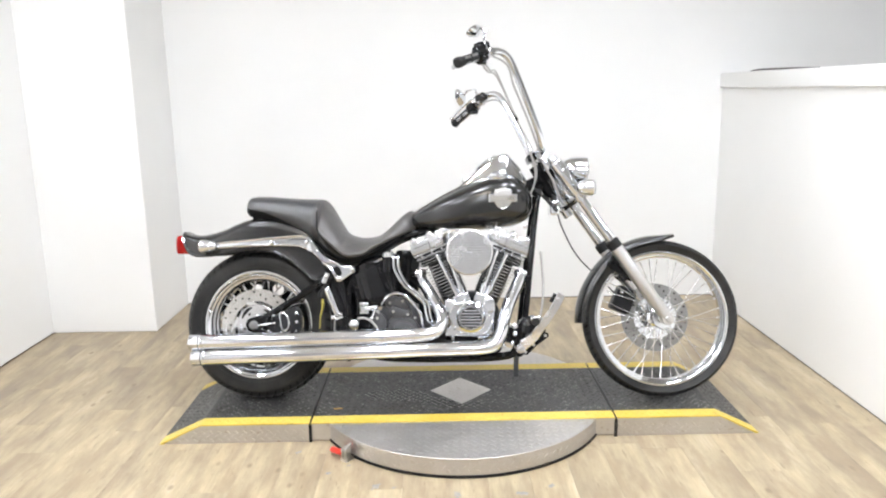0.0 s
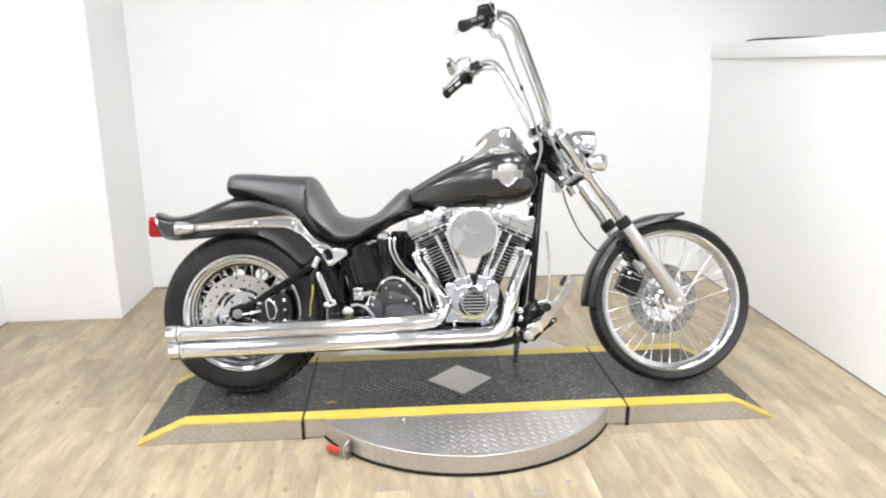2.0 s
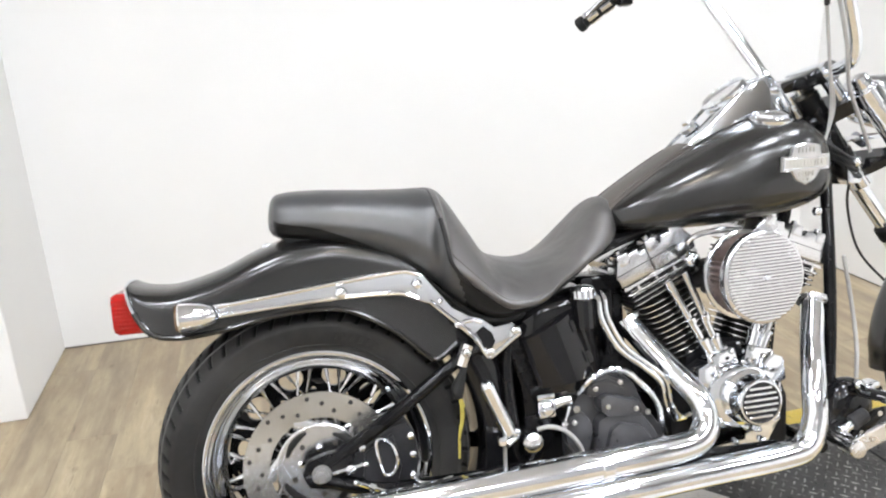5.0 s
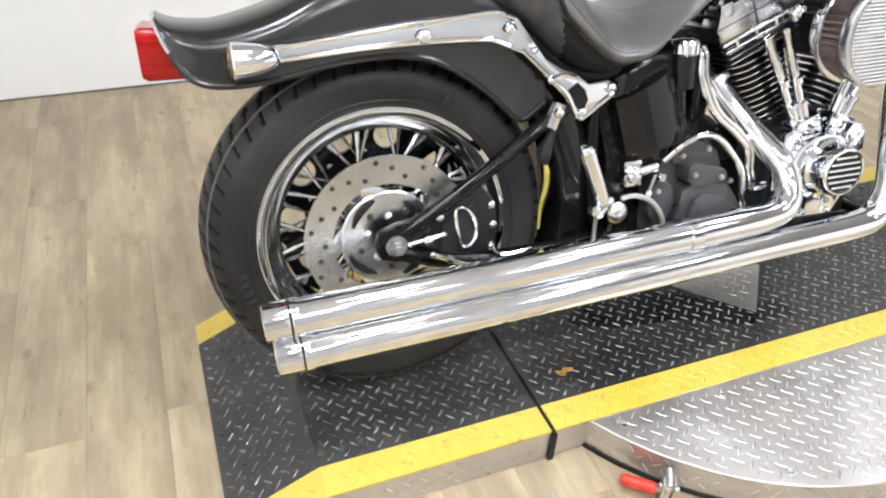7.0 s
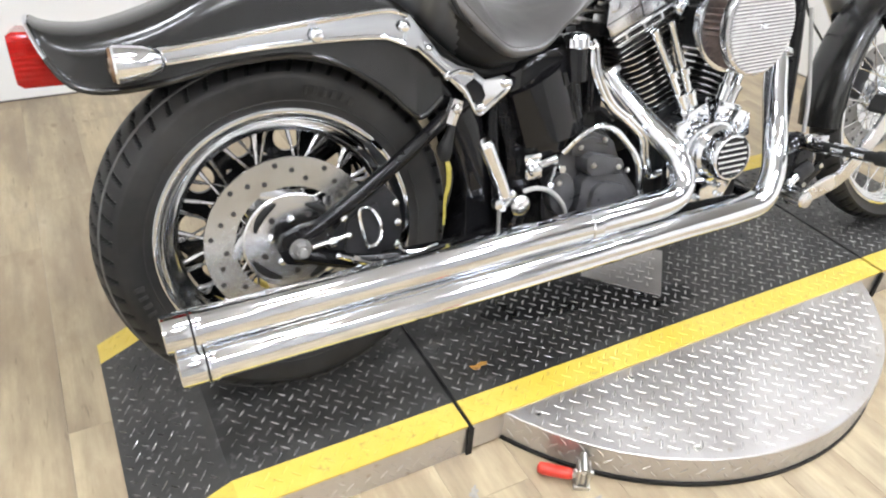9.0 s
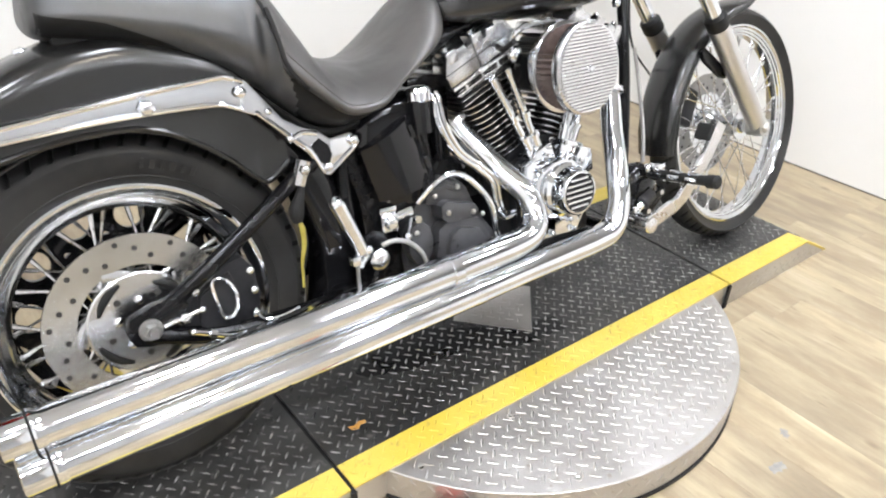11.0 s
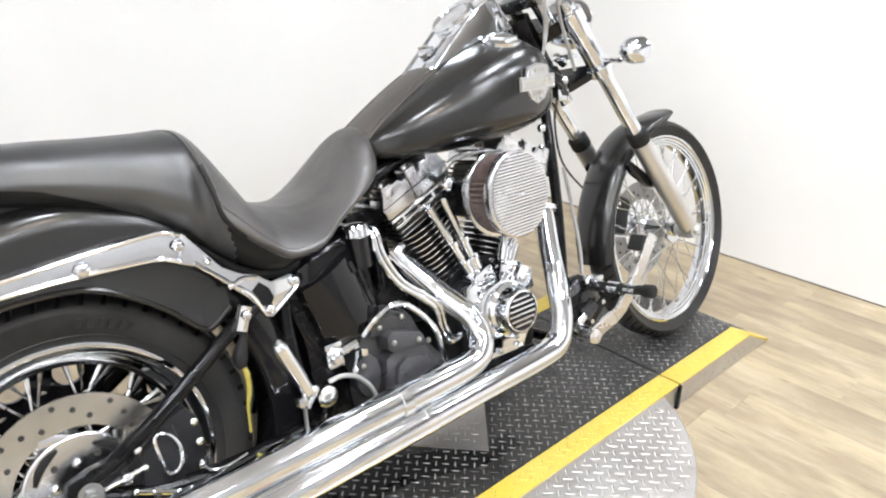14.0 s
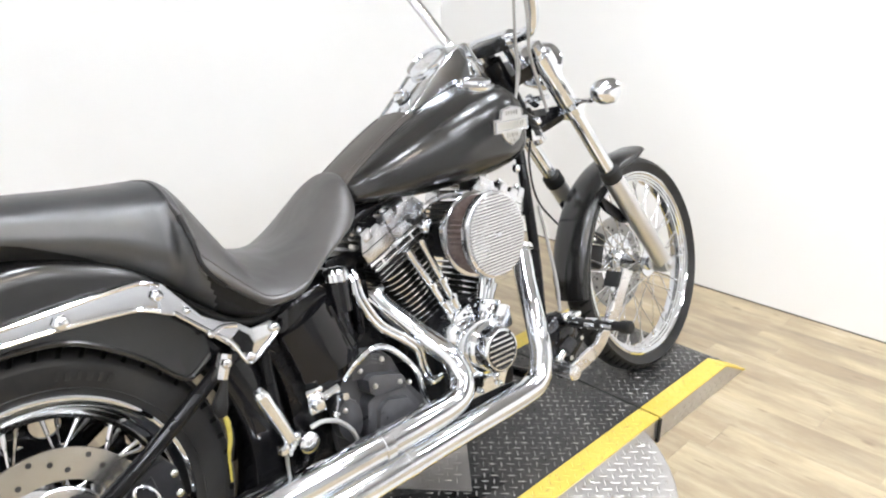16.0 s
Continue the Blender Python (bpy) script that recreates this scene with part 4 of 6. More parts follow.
BRACKET = [(-0.616, 0.686), (-0.582, 0.642), (-0.560, 0.612), (-0.528, 0.592), (-0.502, 0.583), (-0.478, 0.563), (-0.440, 0.567), (-0.426, 0.557), (-0.422, 0.542), (-0.486, 0.499), (-0.500, 0.503), (-0.523, 0.545), (-0.604, 0.6245), (-0.626, 0.634)]
for s in (-1, 1):
    strut = part("fender_strut", slab(STRUT_TOP + STRUT_LOW[::-1], s * 0.104, s * 0.114, 0.002), CHROME, bike, "polished chrome fender strut")
    for line in (STRUT_TOP, STRUT_LOW):
        part("strut_rim", tube([(x, s * 0.1145, z + (-0.003 if line is STRUT_TOP else 0.003)) for x, z in line], 0.0042, 8, 4), CHROME, strut, "raised chrome rim")
    part("strut_bracket", slab(BRACKET, s * 0.1142, s * 0.120, 0.0022), CHROME, strut, "chrome triangular bracket")
    part("bracket_rim", tube([(x, s * 0.1205, z) for x, z in ((-0.604, 0.630), (-0.560, 0.588), (-0.521, 0.551), (-0.500, 0.512), (-0.488, 0.505), (-0.455, 0.525), (-0.428, 0.545), (-0.430, 0.556))], 0.0040, 8, 4), CHROME, strut, "raised chrome rim")
    part("bracket_rim", tube([(x, s * 0.1205, z) for x, z in ((-0.551, 0.574), (-0.530, 0.582), (-0.503, 0.577))], 0.0045, 8, 4), CHROME, strut, "raised chrome rim")
    # Black inlay paints a dark reflection into the chrome bracket.
    part("bracket_reflection", slab([(-0.517, 0.556), (-0.500, 0.568), (-0.484, 0.553), (-0.478, 0.535), (-0.486, 0.520), (-0.496, 0.519)], s * 0.1203, s * 0.1215), GLOSS, strut, "black inlay painting a dark reflection in the bracket")
    for x, z, r in ((-0.773, 0.665, 0.0125), (-0.625, 0.666, 0.0105), (-0.552, 0.577, 0.008), (-0.490, 0.514, 0.0105), (-0.434, 0.552, 0.0105), (-0.583, 0.628, 0.006)):
        part("strut_bolt", bolt_head(x, s * 0.118, z, r, 0.008, s), CHROME, strut)
    body = [(0.0, 0.052), (0.010, 0.049), (0.019, 0.040), (0.027, 0.016), (0.031, -0.014), (0.0325, -0.034), (0.030, -0.038), (0.0, -0.038)]
    sig = part("turn_signal", moved(lathe(body, 28), pose(-1.040, s * 0.122, 0.651, 0, 0, -90) @ Matrix.Diagonal((0.86, 0.80, 0.86, 1))), CHROME, bike, "chrome bullet turn signal")
    part("signal_lens", moved(lathe([(0.030, 0), (0.028, 0.006), (0, 0.011)], 24), pose(-1.0700, s * 0.122, 0.651, 0, 0, 90) @ Matrix.Diagonal((0.86, 0.86, 0.86, 1))), SMOKED, sig, "smoked brown signal lens")

# seat
SEAT = spline([(-0.897, 0.045, 0.820, 0.790), (-0.889, 0.080, 0.850, 0.779), (-0.868, 0.104, 0.863, 0.770), (-0.80, 0.120, 0.864, 0.757), (-0.70, 0.130, 0.856, 0.726), (-0.63, 0.144, 0.852, 0.686), (-0.585, 0.166, 0.850, 0.647),
               (-0.552, 0.176, 0.836, 0.616), (-0.510, 0.172, 0.770, 0.584), (-0.475, 0.176, 0.713, 0.570), (-0.440, 0.174, 0.692, 0.568), (-0.385, 0.166, 0.683, 0.583), (-0.32, 0.150, 0.697, 0.622), (-0.26, 0.134, 0.750, 0.662), (-0.222, 0.112, 0.785, 0.690), (-0.192, 0.082, 0.797, 0.717), (-0.168, 0.040, 0.782, 0.742)], 8)


# the rider pad's overhanging edge: place along the bike, half width, height
PAD_EDGE = spline([(-0.580, 0.140, 0.812), (-0.5695, 0.166, 0.774), (-0.566, 0.182, 0.735), (-0.561, 0.184, 0.708), (-0.545, 0.184, 0.690), (-0.492, 0.181, 0.643), (-0.456, 0.184, 0.618), (-0.407, 0.181, 0.617), (-0.375, 0.173, 0.627), (-0.343, 0.163, 0.649), (-0.300, 0.151, 0.672), (-0.260, 0.136, 0.692), (-0.236, 0.124, 0.703), (-0.205, 0.098, 0.718), (-0.182, 0.066, 0.732), (-0.169, 0.034, 0.748)], 4)


def seat_at(x, k):
    return float(np.interp(x, [q[0] for q in SEAT], [q[k] for q in SEAT]))


def pad_edge(x):
    return tuple(float(np.interp(x, [q[0] for q in PAD_EDGE], [q[k] for q in PAD_EDGE])) for k in (1, 2))


def pad_z(x, y):
    """Height of the rider pad, domed between its two edges."""
    ye, ze = pad_edge(x)
    top = max(seat_at(x, 2), ze + 0.006) + 0.002
    power, flat = (float(np.interp(x, [-0.56, -0.46, -0.34, -0.20], v)) for v in ([2.6, 2.2, 2.2, 2.4], [0.80, 0.95, 0.90, 0.55]))
    return ze + (top - ze) * max(0.0, 1 - min(1.0, abs(y) / ye) ** power) ** flat


def seat_y(x, y, share):
    """The flanks lean in towards the top."""
    lean = float(np.interp(x, [-0.75, -0.40], [0.26, 0.14]))
    return y * (1.05 - lean * share - 0.75 * max(0.0, 0.42 - share) ** 1.5)


def seat_ring(x, w, zt, zb):
    """A rounded section; ahead of the step it lies under the rider pad and its skirt is set in."""
    deep = float(np.interp(x, [-0.576, -0.570], [0.0, 1.0]))
    low = float(np.interp(x, [-0.600, -0.500], [0.0, 1.0]))
    out = []
    for px, py, pz in super_ring(x, w, zt, zb, 2.7, 144):
        q = (pz - zb) / (zt - zb)
        y = seat_y(x, py, q)
        if low:
            ye, ze = pad_edge(x)
            below = max(0.0, ze - pz)
            limit = ye - 0.020 - 0.45 * below
            y += (low if below > 0.012 else max(low, deep)) * (max(-limit, min(limit, y)) - y)
            pz += deep * (min(pz, pad_z(x, y) - 0.009) - pz)
        out.append((px, y, pz))
    return out


seat_mesh = loft([seat_ring(*q) for q in SEAT])
# Faces under the pad's overhang take the shade-dark leather.
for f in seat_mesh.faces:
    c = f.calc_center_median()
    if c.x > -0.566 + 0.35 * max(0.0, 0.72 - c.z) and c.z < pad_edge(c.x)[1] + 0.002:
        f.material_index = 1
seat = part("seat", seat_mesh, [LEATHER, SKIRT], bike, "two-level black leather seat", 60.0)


def seat_band(side):
    """The strip along the foot of the passenger part, coloured as its shade."""
    rows = []
    for k in range(34):
        x = -0.886 + 0.236 * k / 33
        w, zt, zb = (seat_at(x, j) for j in (1, 2, 3))
        high = float(np.interp(x, [-0.89, -0.80, -0.70, -0.645], [0.036, 0.033, 0.017, 0.004])) / (zt - zb)
        out, back = [], []
        for q in (0.02 + (high - 0.02) * j / 7 for j in range(8)):
            y = seat_y(x, w * (1 - abs(2 * q - 1) ** 2.7) ** (1 / 2.7), q)
            out.append((x, side * (y + 0.0012), zb + (zt - zb) * q))
            back.append((x, side * (y - 0.003), zb + (zt - zb) * q))
        rows.append(out + back[::-1])
    return loft(rows)


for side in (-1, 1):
    part("skirt_band", seat_band(side), SKIRT, seat, "strip darkened for the shade along the foot of the seat", 60.0)


def rider_panel():
    """A padded cover, domed across, that ends in a folded overhanging edge."""
    rows = []
    for x, ye, ze in PAD_EDGE:
        top = [(x, -ye * math.cos(math.pi * k / 40), pad_z(x, -ye * math.cos(math.pi * k / 40))) for k in range(41)]
        fold = [(ye - 0.0005, -0.004), (ye - 0.003, -0.009), (ye - 0.010, -0.0125), (ye * 0.8, -0.0125)]
        rows.append(top + [(x, y, ze + dz) for y, dz in fold] + [(x, -y, ze + dz) for y, dz in fold[::-1]])
    return loft(rows)


part("rider_panel", rider_panel(), PADLEATHER, seat, "stitched rider pad with an overhanging edge", 60.0)
# Black tube lays the slot's shade along the rider pad's rear edge.
part("seam_gap", tube([(-0.575, -0.156, 0.790), (-0.573, -0.166, 0.770), (-0.570, -0.179, 0.737), (-0.566, -0.182, 0.710), (-0.550, -0.179, 0.682), (-0.530, -0.173, 0.662)], 0.0042, 8, 4), GRIPRUB, seat, "dark tube for the shaded slot beside the rider pad")
st = finish(tube([(-0.0026, 0, 0), (0.0026, 0, 0)], 0.0009, 5, 1), STRAP)
seam = []
for k in range(64):
    x = -0.566 + 0.2 * k / 63
    ye, ze = pad_edge(x)
    seam.append((x, 0.0045 - ye, pad_z(x, ye - 0.0045) + 0.0004))
for a, b in zip(seam, seam[1:]):
    d = Vector(b) - Vector(a)
    piece("stitch", st, seat, Matrix.Translation(a) @ d.to_track_quat("X", "Z").to_matrix().to_4x4())
part("seat_base", loft([super_ring(x, w * 0.62, zb + 0.014, zb - 0.008, 4, 20) for x, w, zt, zb in SEAT[16:-16:2]]), GRIPRUB, seat, "black plastic seat pan")

# tank, strap and dash
TANK = spline([(-0.205, 0.040, 0.765, 0.742), (-0.178, 0.082, 0.786, 0.726), (-0.11, 0.122, 0.828, 0.716), (-0.02, 0.153, 0.877, 0.713), (0.07, 0.173, 0.917, 0.714), (0.15, 0.180, 0.942, 0.719), (0.21, 0.175, 0.946, 0.727), (0.258, 0.156, 0.931, 0.738), (0.296, 0.120, 0.900, 0.760), (0.315, 0.066, 0.856, 0.796)], 5)


def tank_ring(x, w, zt, zb, count=44):
    h = zt - zb
    out = []
    for k in range(count):
        a = 2 * math.pi * k / count
        c, s = math.cos(a), math.sin(a)
        e = 0.56 if s > 0 else 0.62
        z = zb + h * 0.42 + (h * 0.58 if s > 0 else h * 0.42) * math.copysign(abs(s) ** e, s)
        out.append((x, w * math.copysign(abs(c) ** 0.84, c), z))
    return out


tank = part("fuel_tank", loft([tank_ring(*s) for s in TANK]), SATIN, bike, "satin black teardrop fuel tank", 60.0)
zt_at = lambda x: float(np.interp(x, [s[0] for s in TANK], [s[2] for s in TANK]))  # noqa: E731
strap_rows = []
for x in np.linspace(-0.20, 0.012, 12):
    z = zt_at(x) + 0.002
    strap_rows.append([(x, -0.064, z - 0.014), (x, -0.062, z - 0.003), (x, -0.040, z + 0.004), (x, 0, z + 0.007), (x, 0.040, z + 0.004), (x, 0.062, z - 0.003), (x, 0.064, z - 0.014)])
part("tank_strap", loft(strap_rows, True), STRAP, tank, "black leather tank strap")
for s in (-1, 1):
    part("strap_seam", tube([(x, s * 0.052, zt_at(x) + 0.0030) for x in np.linspace(-0.19, 0.010, 9)], 0.0022, 6, 2), STRAP, tank)
DASH = [(-0.004, 0.046, 0.888), (0.008, 0.052, 0.896), (0.066, 0.053, 0.944), (0.13, 0.053, 0.998), (0.17, 0.052, 1.022), (0.200, 0.049, 1.031), (0.214, 0.047, 1.028), (0.240, 0.042, 1.000), (0.270, 0.035, 0.963), (0.292, 0.028, 0.930)]
dash_rows = []
for x, w, top in spline(DASH, 4):
    z = zt_at(x) - 0.030
    lip = min(0.010, (top - z) * 0.3)
    dash_rows.append([(x, -w - 0.003, z), (x, -w, top - lip), (x, -w + 0.002, top - lip * 0.3), (x, -w + 0.007, top), (x, 0, top + 0.003), (x, w - 0.007, top), (x, w - 0.002, top - lip * 0.3), (x, w, top - lip), (x, w + 0.003, z)])
dash = part("dash_console", loft(dash_rows, True), CHROME, bike, "chrome dash console on the tank")
for s in (-1, 1):
    part("console_rim", tube([(x, s * (w - 0.001), top - 0.001) for x, w, top in DASH[:-1]], 0.0028, 8, 4), CHROME, dash, "raised chrome rim")
    part("console_base", tube([(x, s * 0.056, zt_at(x) - 0.004) for x in (0.0, 0.05, 0.10, 0.15, 0.20, 0.24)], 0.004, 8, 4), GRIPRUB, dash, "black rubber edging")
GAUGE = pose(0.130, 0, 0.994) @ pose(0, 0, 0, 0, -36, 0) @ pose(0, 0, 0, 90, 0, 0)
part("speedometer", moved(lathe([(0.0, -0.075), (0.043, -0.075), (0.050, -0.004), (0.051, 0.0), (0.054, 0.006), (0.054, 0.012), (0.050, 0.016), (0.046, 0.011)], 40), GAUGE), CHROME, dash, "chrome speedometer bezel")
part("gauge_glass", moved(lathe([(0.0465, 0.010), (0.0, 0.013)], 32), GAUGE), DULL_CHROME, dash, "silver gauge face")
part("dash_switch", moved(join(lathe([(0.020, 0), (0.019, 0.01), (0.012, 0.013), (0, 0.014)], 20), box(-0.004, 0.004, 0.01, 0.022, -0.014, 0.014, 0.002)), pose(0.040, 0, 0.928, 90, 0, 0) @ pose(0, 0, 0, 0, 0, 38)), CHROME, dash, "chrome ignition switch")
for s in (-1, 1):
    part("fuel_cap", moved(join(lathe([(0.044, -0.006), (0.045, 0.003), (0.040, 0.006), (0.036, 0.008), (0.035, 0.015), (0.022, 0.020), (0, 0.021)], 32)), pose(0.172, s * 0.100, 0.9315, 90 - 14 * s, 0, 0)), CHROME, tank, "chrome fuel cap")

# emblem on the tank's side, drawn as plain shapes
shield = [(-0.030, 0.034), (0.0, 0.040), (0.030, 0.034), (0.034, 0.016), (0.052, 0.016), (0.052, -0.012), (0.032, -0.012), (0.020, -0.030), (0.0, -0.040), (-0.020, -0.030), (-0.032, -0.012), (-0.052, -0.012), (-0.052, 0.016), (-0.034, 0.016)]
EMB = pose(0.188, -0.1775, 0.834, 6, 0, 3) @ Matrix.Diagonal((1.1, 1.0, 1.1, 1))
emblem = part("tank_emblem", moved(slab(shield, 0.0, -0.005, 0.0012), EMB), ALU, bike, "silver shield-shaped badge")
edge_of = lambda pts, y: [(x, y, z) for x, z in pts + pts[:1]]  # noqa: E731
part("badge_border", moved(tube(edge_of([(x * 0.95, z * 0.95) for x, z in shield], -0.0056), 0.0013, 6, 1, False), EMB), CHROME, emblem, "raised bright border")
part("badge_bar", moved(slab([(-0.047, 0.011), (0.047, 0.011), (0.047, -0.007), (-0.047, -0.007)], -0.0052, -0.0066), EMB), STEEL, emblem, "raised silver bar")
part("badge_border", moved(tube(edge_of([(-0.047, 0.011), (0.047, 0.011), (0.047, -0.007), (-0.047, -0.007)], -0.0068), 0.0011, 6, 1, False), EMB), CHROME, emblem, "raised bright border")
for z0, w, h in ((0.026, 0.020, 0.009), (0.002, 0.038, 0.010), (-0.018, 0.018, 0.009), (-0.029, 0.009, 0.005)):
    n = int(w / 0.0036)
    for k in range(n):
        x = -w + (k + 0.5) * 2 * w / n
        part("badge_mark", moved(slab([(x - 0.0011, z0 + h / 2), (x + 0.0011, z0 + h / 2), (x + 0.0011, z0 - h / 2), (x - 0.0011, z0 - h / 2)], -0.0052, -0.0078), EMB), STEEL, emblem)

# engine: crankcase, two finned cylinders at 45 degrees, heads, push rods
CX, CZ = 0.055, 0.270
engine = part("crankcase", join(
    slab([(-0.085, 0.20), (-0.095, 0.33), (-0.06, 0.40), (0.0, 0.435), (0.055, 0.41), (0.115, 0.435), (0.165, 0.40), (0.195, 0.32), (0.19, 0.22), (0.14, 0.165), (-0.02, 0.165)], -0.085, 0.09, 0.010),
    box(-0.04, 0.15, -0.070, 0.07, 0.40, 0.455, 0.012, 2)), CRINKLE, bike, "black engine crankcase")
part("gear_case", slab([(-0.050, 0.225), (-0.055, 0.385), (-0.020, 0.415), (0.115, 0.415), (0.155, 0.385), (0.150, 0.29), (0.115, 0.235), (0.02, 0.205)], -0.125, -0.08, 0.010), CHROME, engine, "chrome gear case")
for x, z in ((-0.043, 0.245), (-0.045, 0.30), (0.0, 0.225), (0.05, 0.222), (0.10, 0.243), (0.135, 0.29), (0.143, 0.335), (-0.02, 0.265), (0.09, 0.268), (0.035, 0.248)):
    part("case_bolt", bolt_head(x, -0.126, z, 0.0075, 0.007), CHROME, engine)
nose = [(0.045 + 0.075 * math.cos(a) * (1.0 if math.sin(a) < 0 else 1.12), 0.352 + 0.068 * math.sin(a)) for a in (2 * math.pi * k / 28 for k in range(28))]
part("cam_cover", join(slab(nose, -0.148, -0.12, 0.007), slab([(-0.055, 0.375), (-0.05, 0.425), (-0.02, 0.43), (0.0, 0.40), (0.09, 0.40), (0.115, 0.435), (0.15, 0.425), (0.155, 0.375), (0.10, 0.36), (0.0, 0.36)], -0.140, -0.118, 0.006)), CHROME, engine, "chrome cam cover")
TIMER = pose(0.055, -0.146, 0.353)
timer = part("timer_cover", moved(lathe([(0.060, 0.0), (0.060, -0.010), (0.053, -0.016), (0.050, -0.046), (0.047, -0.050), (0.0435, -0.0505), (0.0425, -0.047), (0.0, -0.047)], 48), TIMER), CHROME, engine, "round chrome timer cover")
part("cover_face", moved(lathe([(0.0425, -0.0468), (0.0420, -0.0474), (0.0, -0.0474)], 40), TIMER), CRINKLE, timer, "dark recessed face")
for k in range(6):
    z = -0.030 + 0.012 * k
    w = math.sqrt(0.0395 ** 2 - z * z)
    part("cover_bar", moved(box(-w, w, -0.0505, -0.0470, z - 0.0027, z + 0.0027, 0.001, 1), TIMER), CHROME, timer, "chrome bar")
for a in range(0, 360, 45):
    part("cover_bolt", bolt_head(0.047 + 0.082 * math.cos(radians(a)), -0.147, 0.358 + 0.070 * math.sin(radians(a)), 0.0065, 0.006), CHROME, engine)

fin_me = {}


def fin_outline(w, d):
    """A square with well rounded corners, as points."""
    power = lambda c: math.copysign(abs(c) ** 0.62, c)  # noqa: E731
    return [(w * power(math.cos(t)), d * power(math.sin(t))) for t in (2 * math.pi * k / 32 for k in range(32))]



def fin(w, d, mat, key):
    if key not in fin_me:
        fin_me[key] = finish(loft([[(x, y, z) for x, y in fin_outline(w - g, d - g)] for z, g in ((-0.0016, 0.0008), (-0.0008, 0), (0.0008, 0), (0.0016, 0.0008))]), mat)
    return fin_me[key]


for tilt, tag in ((-22.5, "rear"), (22.5, "front")):
    M = pose(CX, 0, CZ, 0, tilt, 0)
    cyl = part("cylinder", moved(join(tube([(0, 0, 0.13), (0, 0, 0.36)], 0.056, 32, 1)), M), FINBLACK, bike, "black finned engine cylinder")
    for k in range(11):
        w = 0.060 + 0.0014 * k
        piece("cooling_fin", fin(round(w, 4), 0.070, FINBLACK, ("c", k)), cyl, M @ pose(0, 0, 0.192 + 0.0135 * k))
    for k in range(11):
        me = fin_me.get(("e", k))
        if me is None:
            w = 0.060 + 0.0014 * k
            me = fin_me[("e", k)] = finish(loft([[(x, y, z) for x, y in fin_outline(w + 0.0005, 0.0705)] for z in (-0.0014, 0.0014)], True, False), DULL_CHROME, 0)
        piece("fin_edge", me, cyl, M @ pose(0, 0, 0.192 + 0.0135 * k))
    head = part("cylinder_head", moved(join(box(-0.078, 0.078, -0.076, 0.076, 0.340, 0.398, 0.008), *[box(-0.086, 0.086, -0.082, 0.080, z, z + 0.004, 0.0012, 1) for z in (0.347, 0.358, 0.369, 0.380)], box(-0.05, 0.05, -0.0835, -0.079, 0.366, 0.386, 0.001, 1)), M), FINBLACK, bike, "black finned cylinder head")
    for z in (0.349, 0.360, 0.371, 0.382):
        part("head_fin_edge", moved(box(-0.080, 0.080, -0.0835, -0.0822, z - 0.0008, z + 0.0008), M), DULL_CHROME, head, "polished fin edge", 0)
    rk = part("rocker_box", moved(join(box(-0.095, 0.095, -0.088, 0.082, 0.399, 0.428, 0.007), box(-0.088, 0.088, -0.084, 0.078, 0.426, 0.452, 0.009), slab([(-0.090, 0.399), (-0.098, 0.425), (-0.080, 0.458), (-0.030, 0.462), (-0.026, 0.448), (0.026, 0.448), (0.03, 0.462), (0.080, 0.458), (0.098, 0.425), (0.090, 0.399)], -0.0895, -0.040, 0.006)), M), POLISHED, bike, "polished rocker box")
    for x in (-0.066, 0.004, 0.066):
        part("rocker_boss", moved(box(x - 0.014, x + 0.014, -0.0905, -0.052, 0.440, 0.4665, 0.005, 2), M), POLISHED, rk)
    part("rocker_seam", moved(box(-0.0125, -0.0110, -0.0908, -0.0890, 0.400, 0.447), M), GRIPRUB, rk, "", 0)
    part("head_plate", moved(join(box(-0.092, 0.092, -0.0900, -0.070, 0.3895, 0.3965, 0.0015, 1), box(-0.088, 0.088, -0.0875, -0.070, 0.3745, 0.3790, 0.0012, 1), *[box(x - 0.003, x + 0.003, -0.0875, -0.075, 0.376, 0.392) for x in (-0.06, -0.015, 0.03, 0.07)]), M), DULL_CHROME, head, "polished lower head plate")
    for x in (-0.066, 0.004, 0.066):
        part("rocker_bolt", moved(moved(lathe([(0.007, 0), (0.007, 0.006), (0.004, 0.008), (0, 0.008)], 12), pose(x, -0.070, 0.4664, 90, 0, 0)), M), CHROME, rk)
    part("rocker_joint", moved(box(-0.096, 0.096, -0.0905, -0.0895, 0.4262, 0.4274), M), GRIPRUB, rk, "", 0)

for (x0, z0), (x1, z1) in (((0.008, 0.425), (-0.085, 0.610)), ((0.030, 0.425), (-0.045, 0.625)), ((0.092, 0.425), (0.165, 0.625)), ((0.114, 0.425), (0.205, 0.610))):
    d = Vector((x1 - x0, 0, z1 - z0)).normalized()
    a, b = Vector((x0, -0.100, z0)), Vector((x1, -0.092, z1))
    rodp = part("pushrod_tube", join(tube([a, b], 0.0092, 14, 1), tube([a, a + d * 0.05], 0.0130, 14, 1), tube([a + d * 0.05, a + d * 0.058], 0.0148, 14, 1), tube([a + d * 0.10, a + d * 0.112], 0.0115, 14, 1), tube([b - d * 0.02, b], 0.0108, 14, 1)), CHROME, bike, "chrome push rod tube")
for x in (0.018, 0.104):
    part("lifter_block", moved(join(box(-0.034, 0.034, -0.122, -0.078, -0.022, 0.020, 0.006), *[bolt_head(dx, -0.122, dz, 0.0055, 0.005) for dx in (-0.025, 0.025) for dz in (-0.012, 0.012)]), pose(x, 0, 0.428, 0, -18 if x < 0.05 else 18, 0)), CHROME, engine, "chrome lifter block")
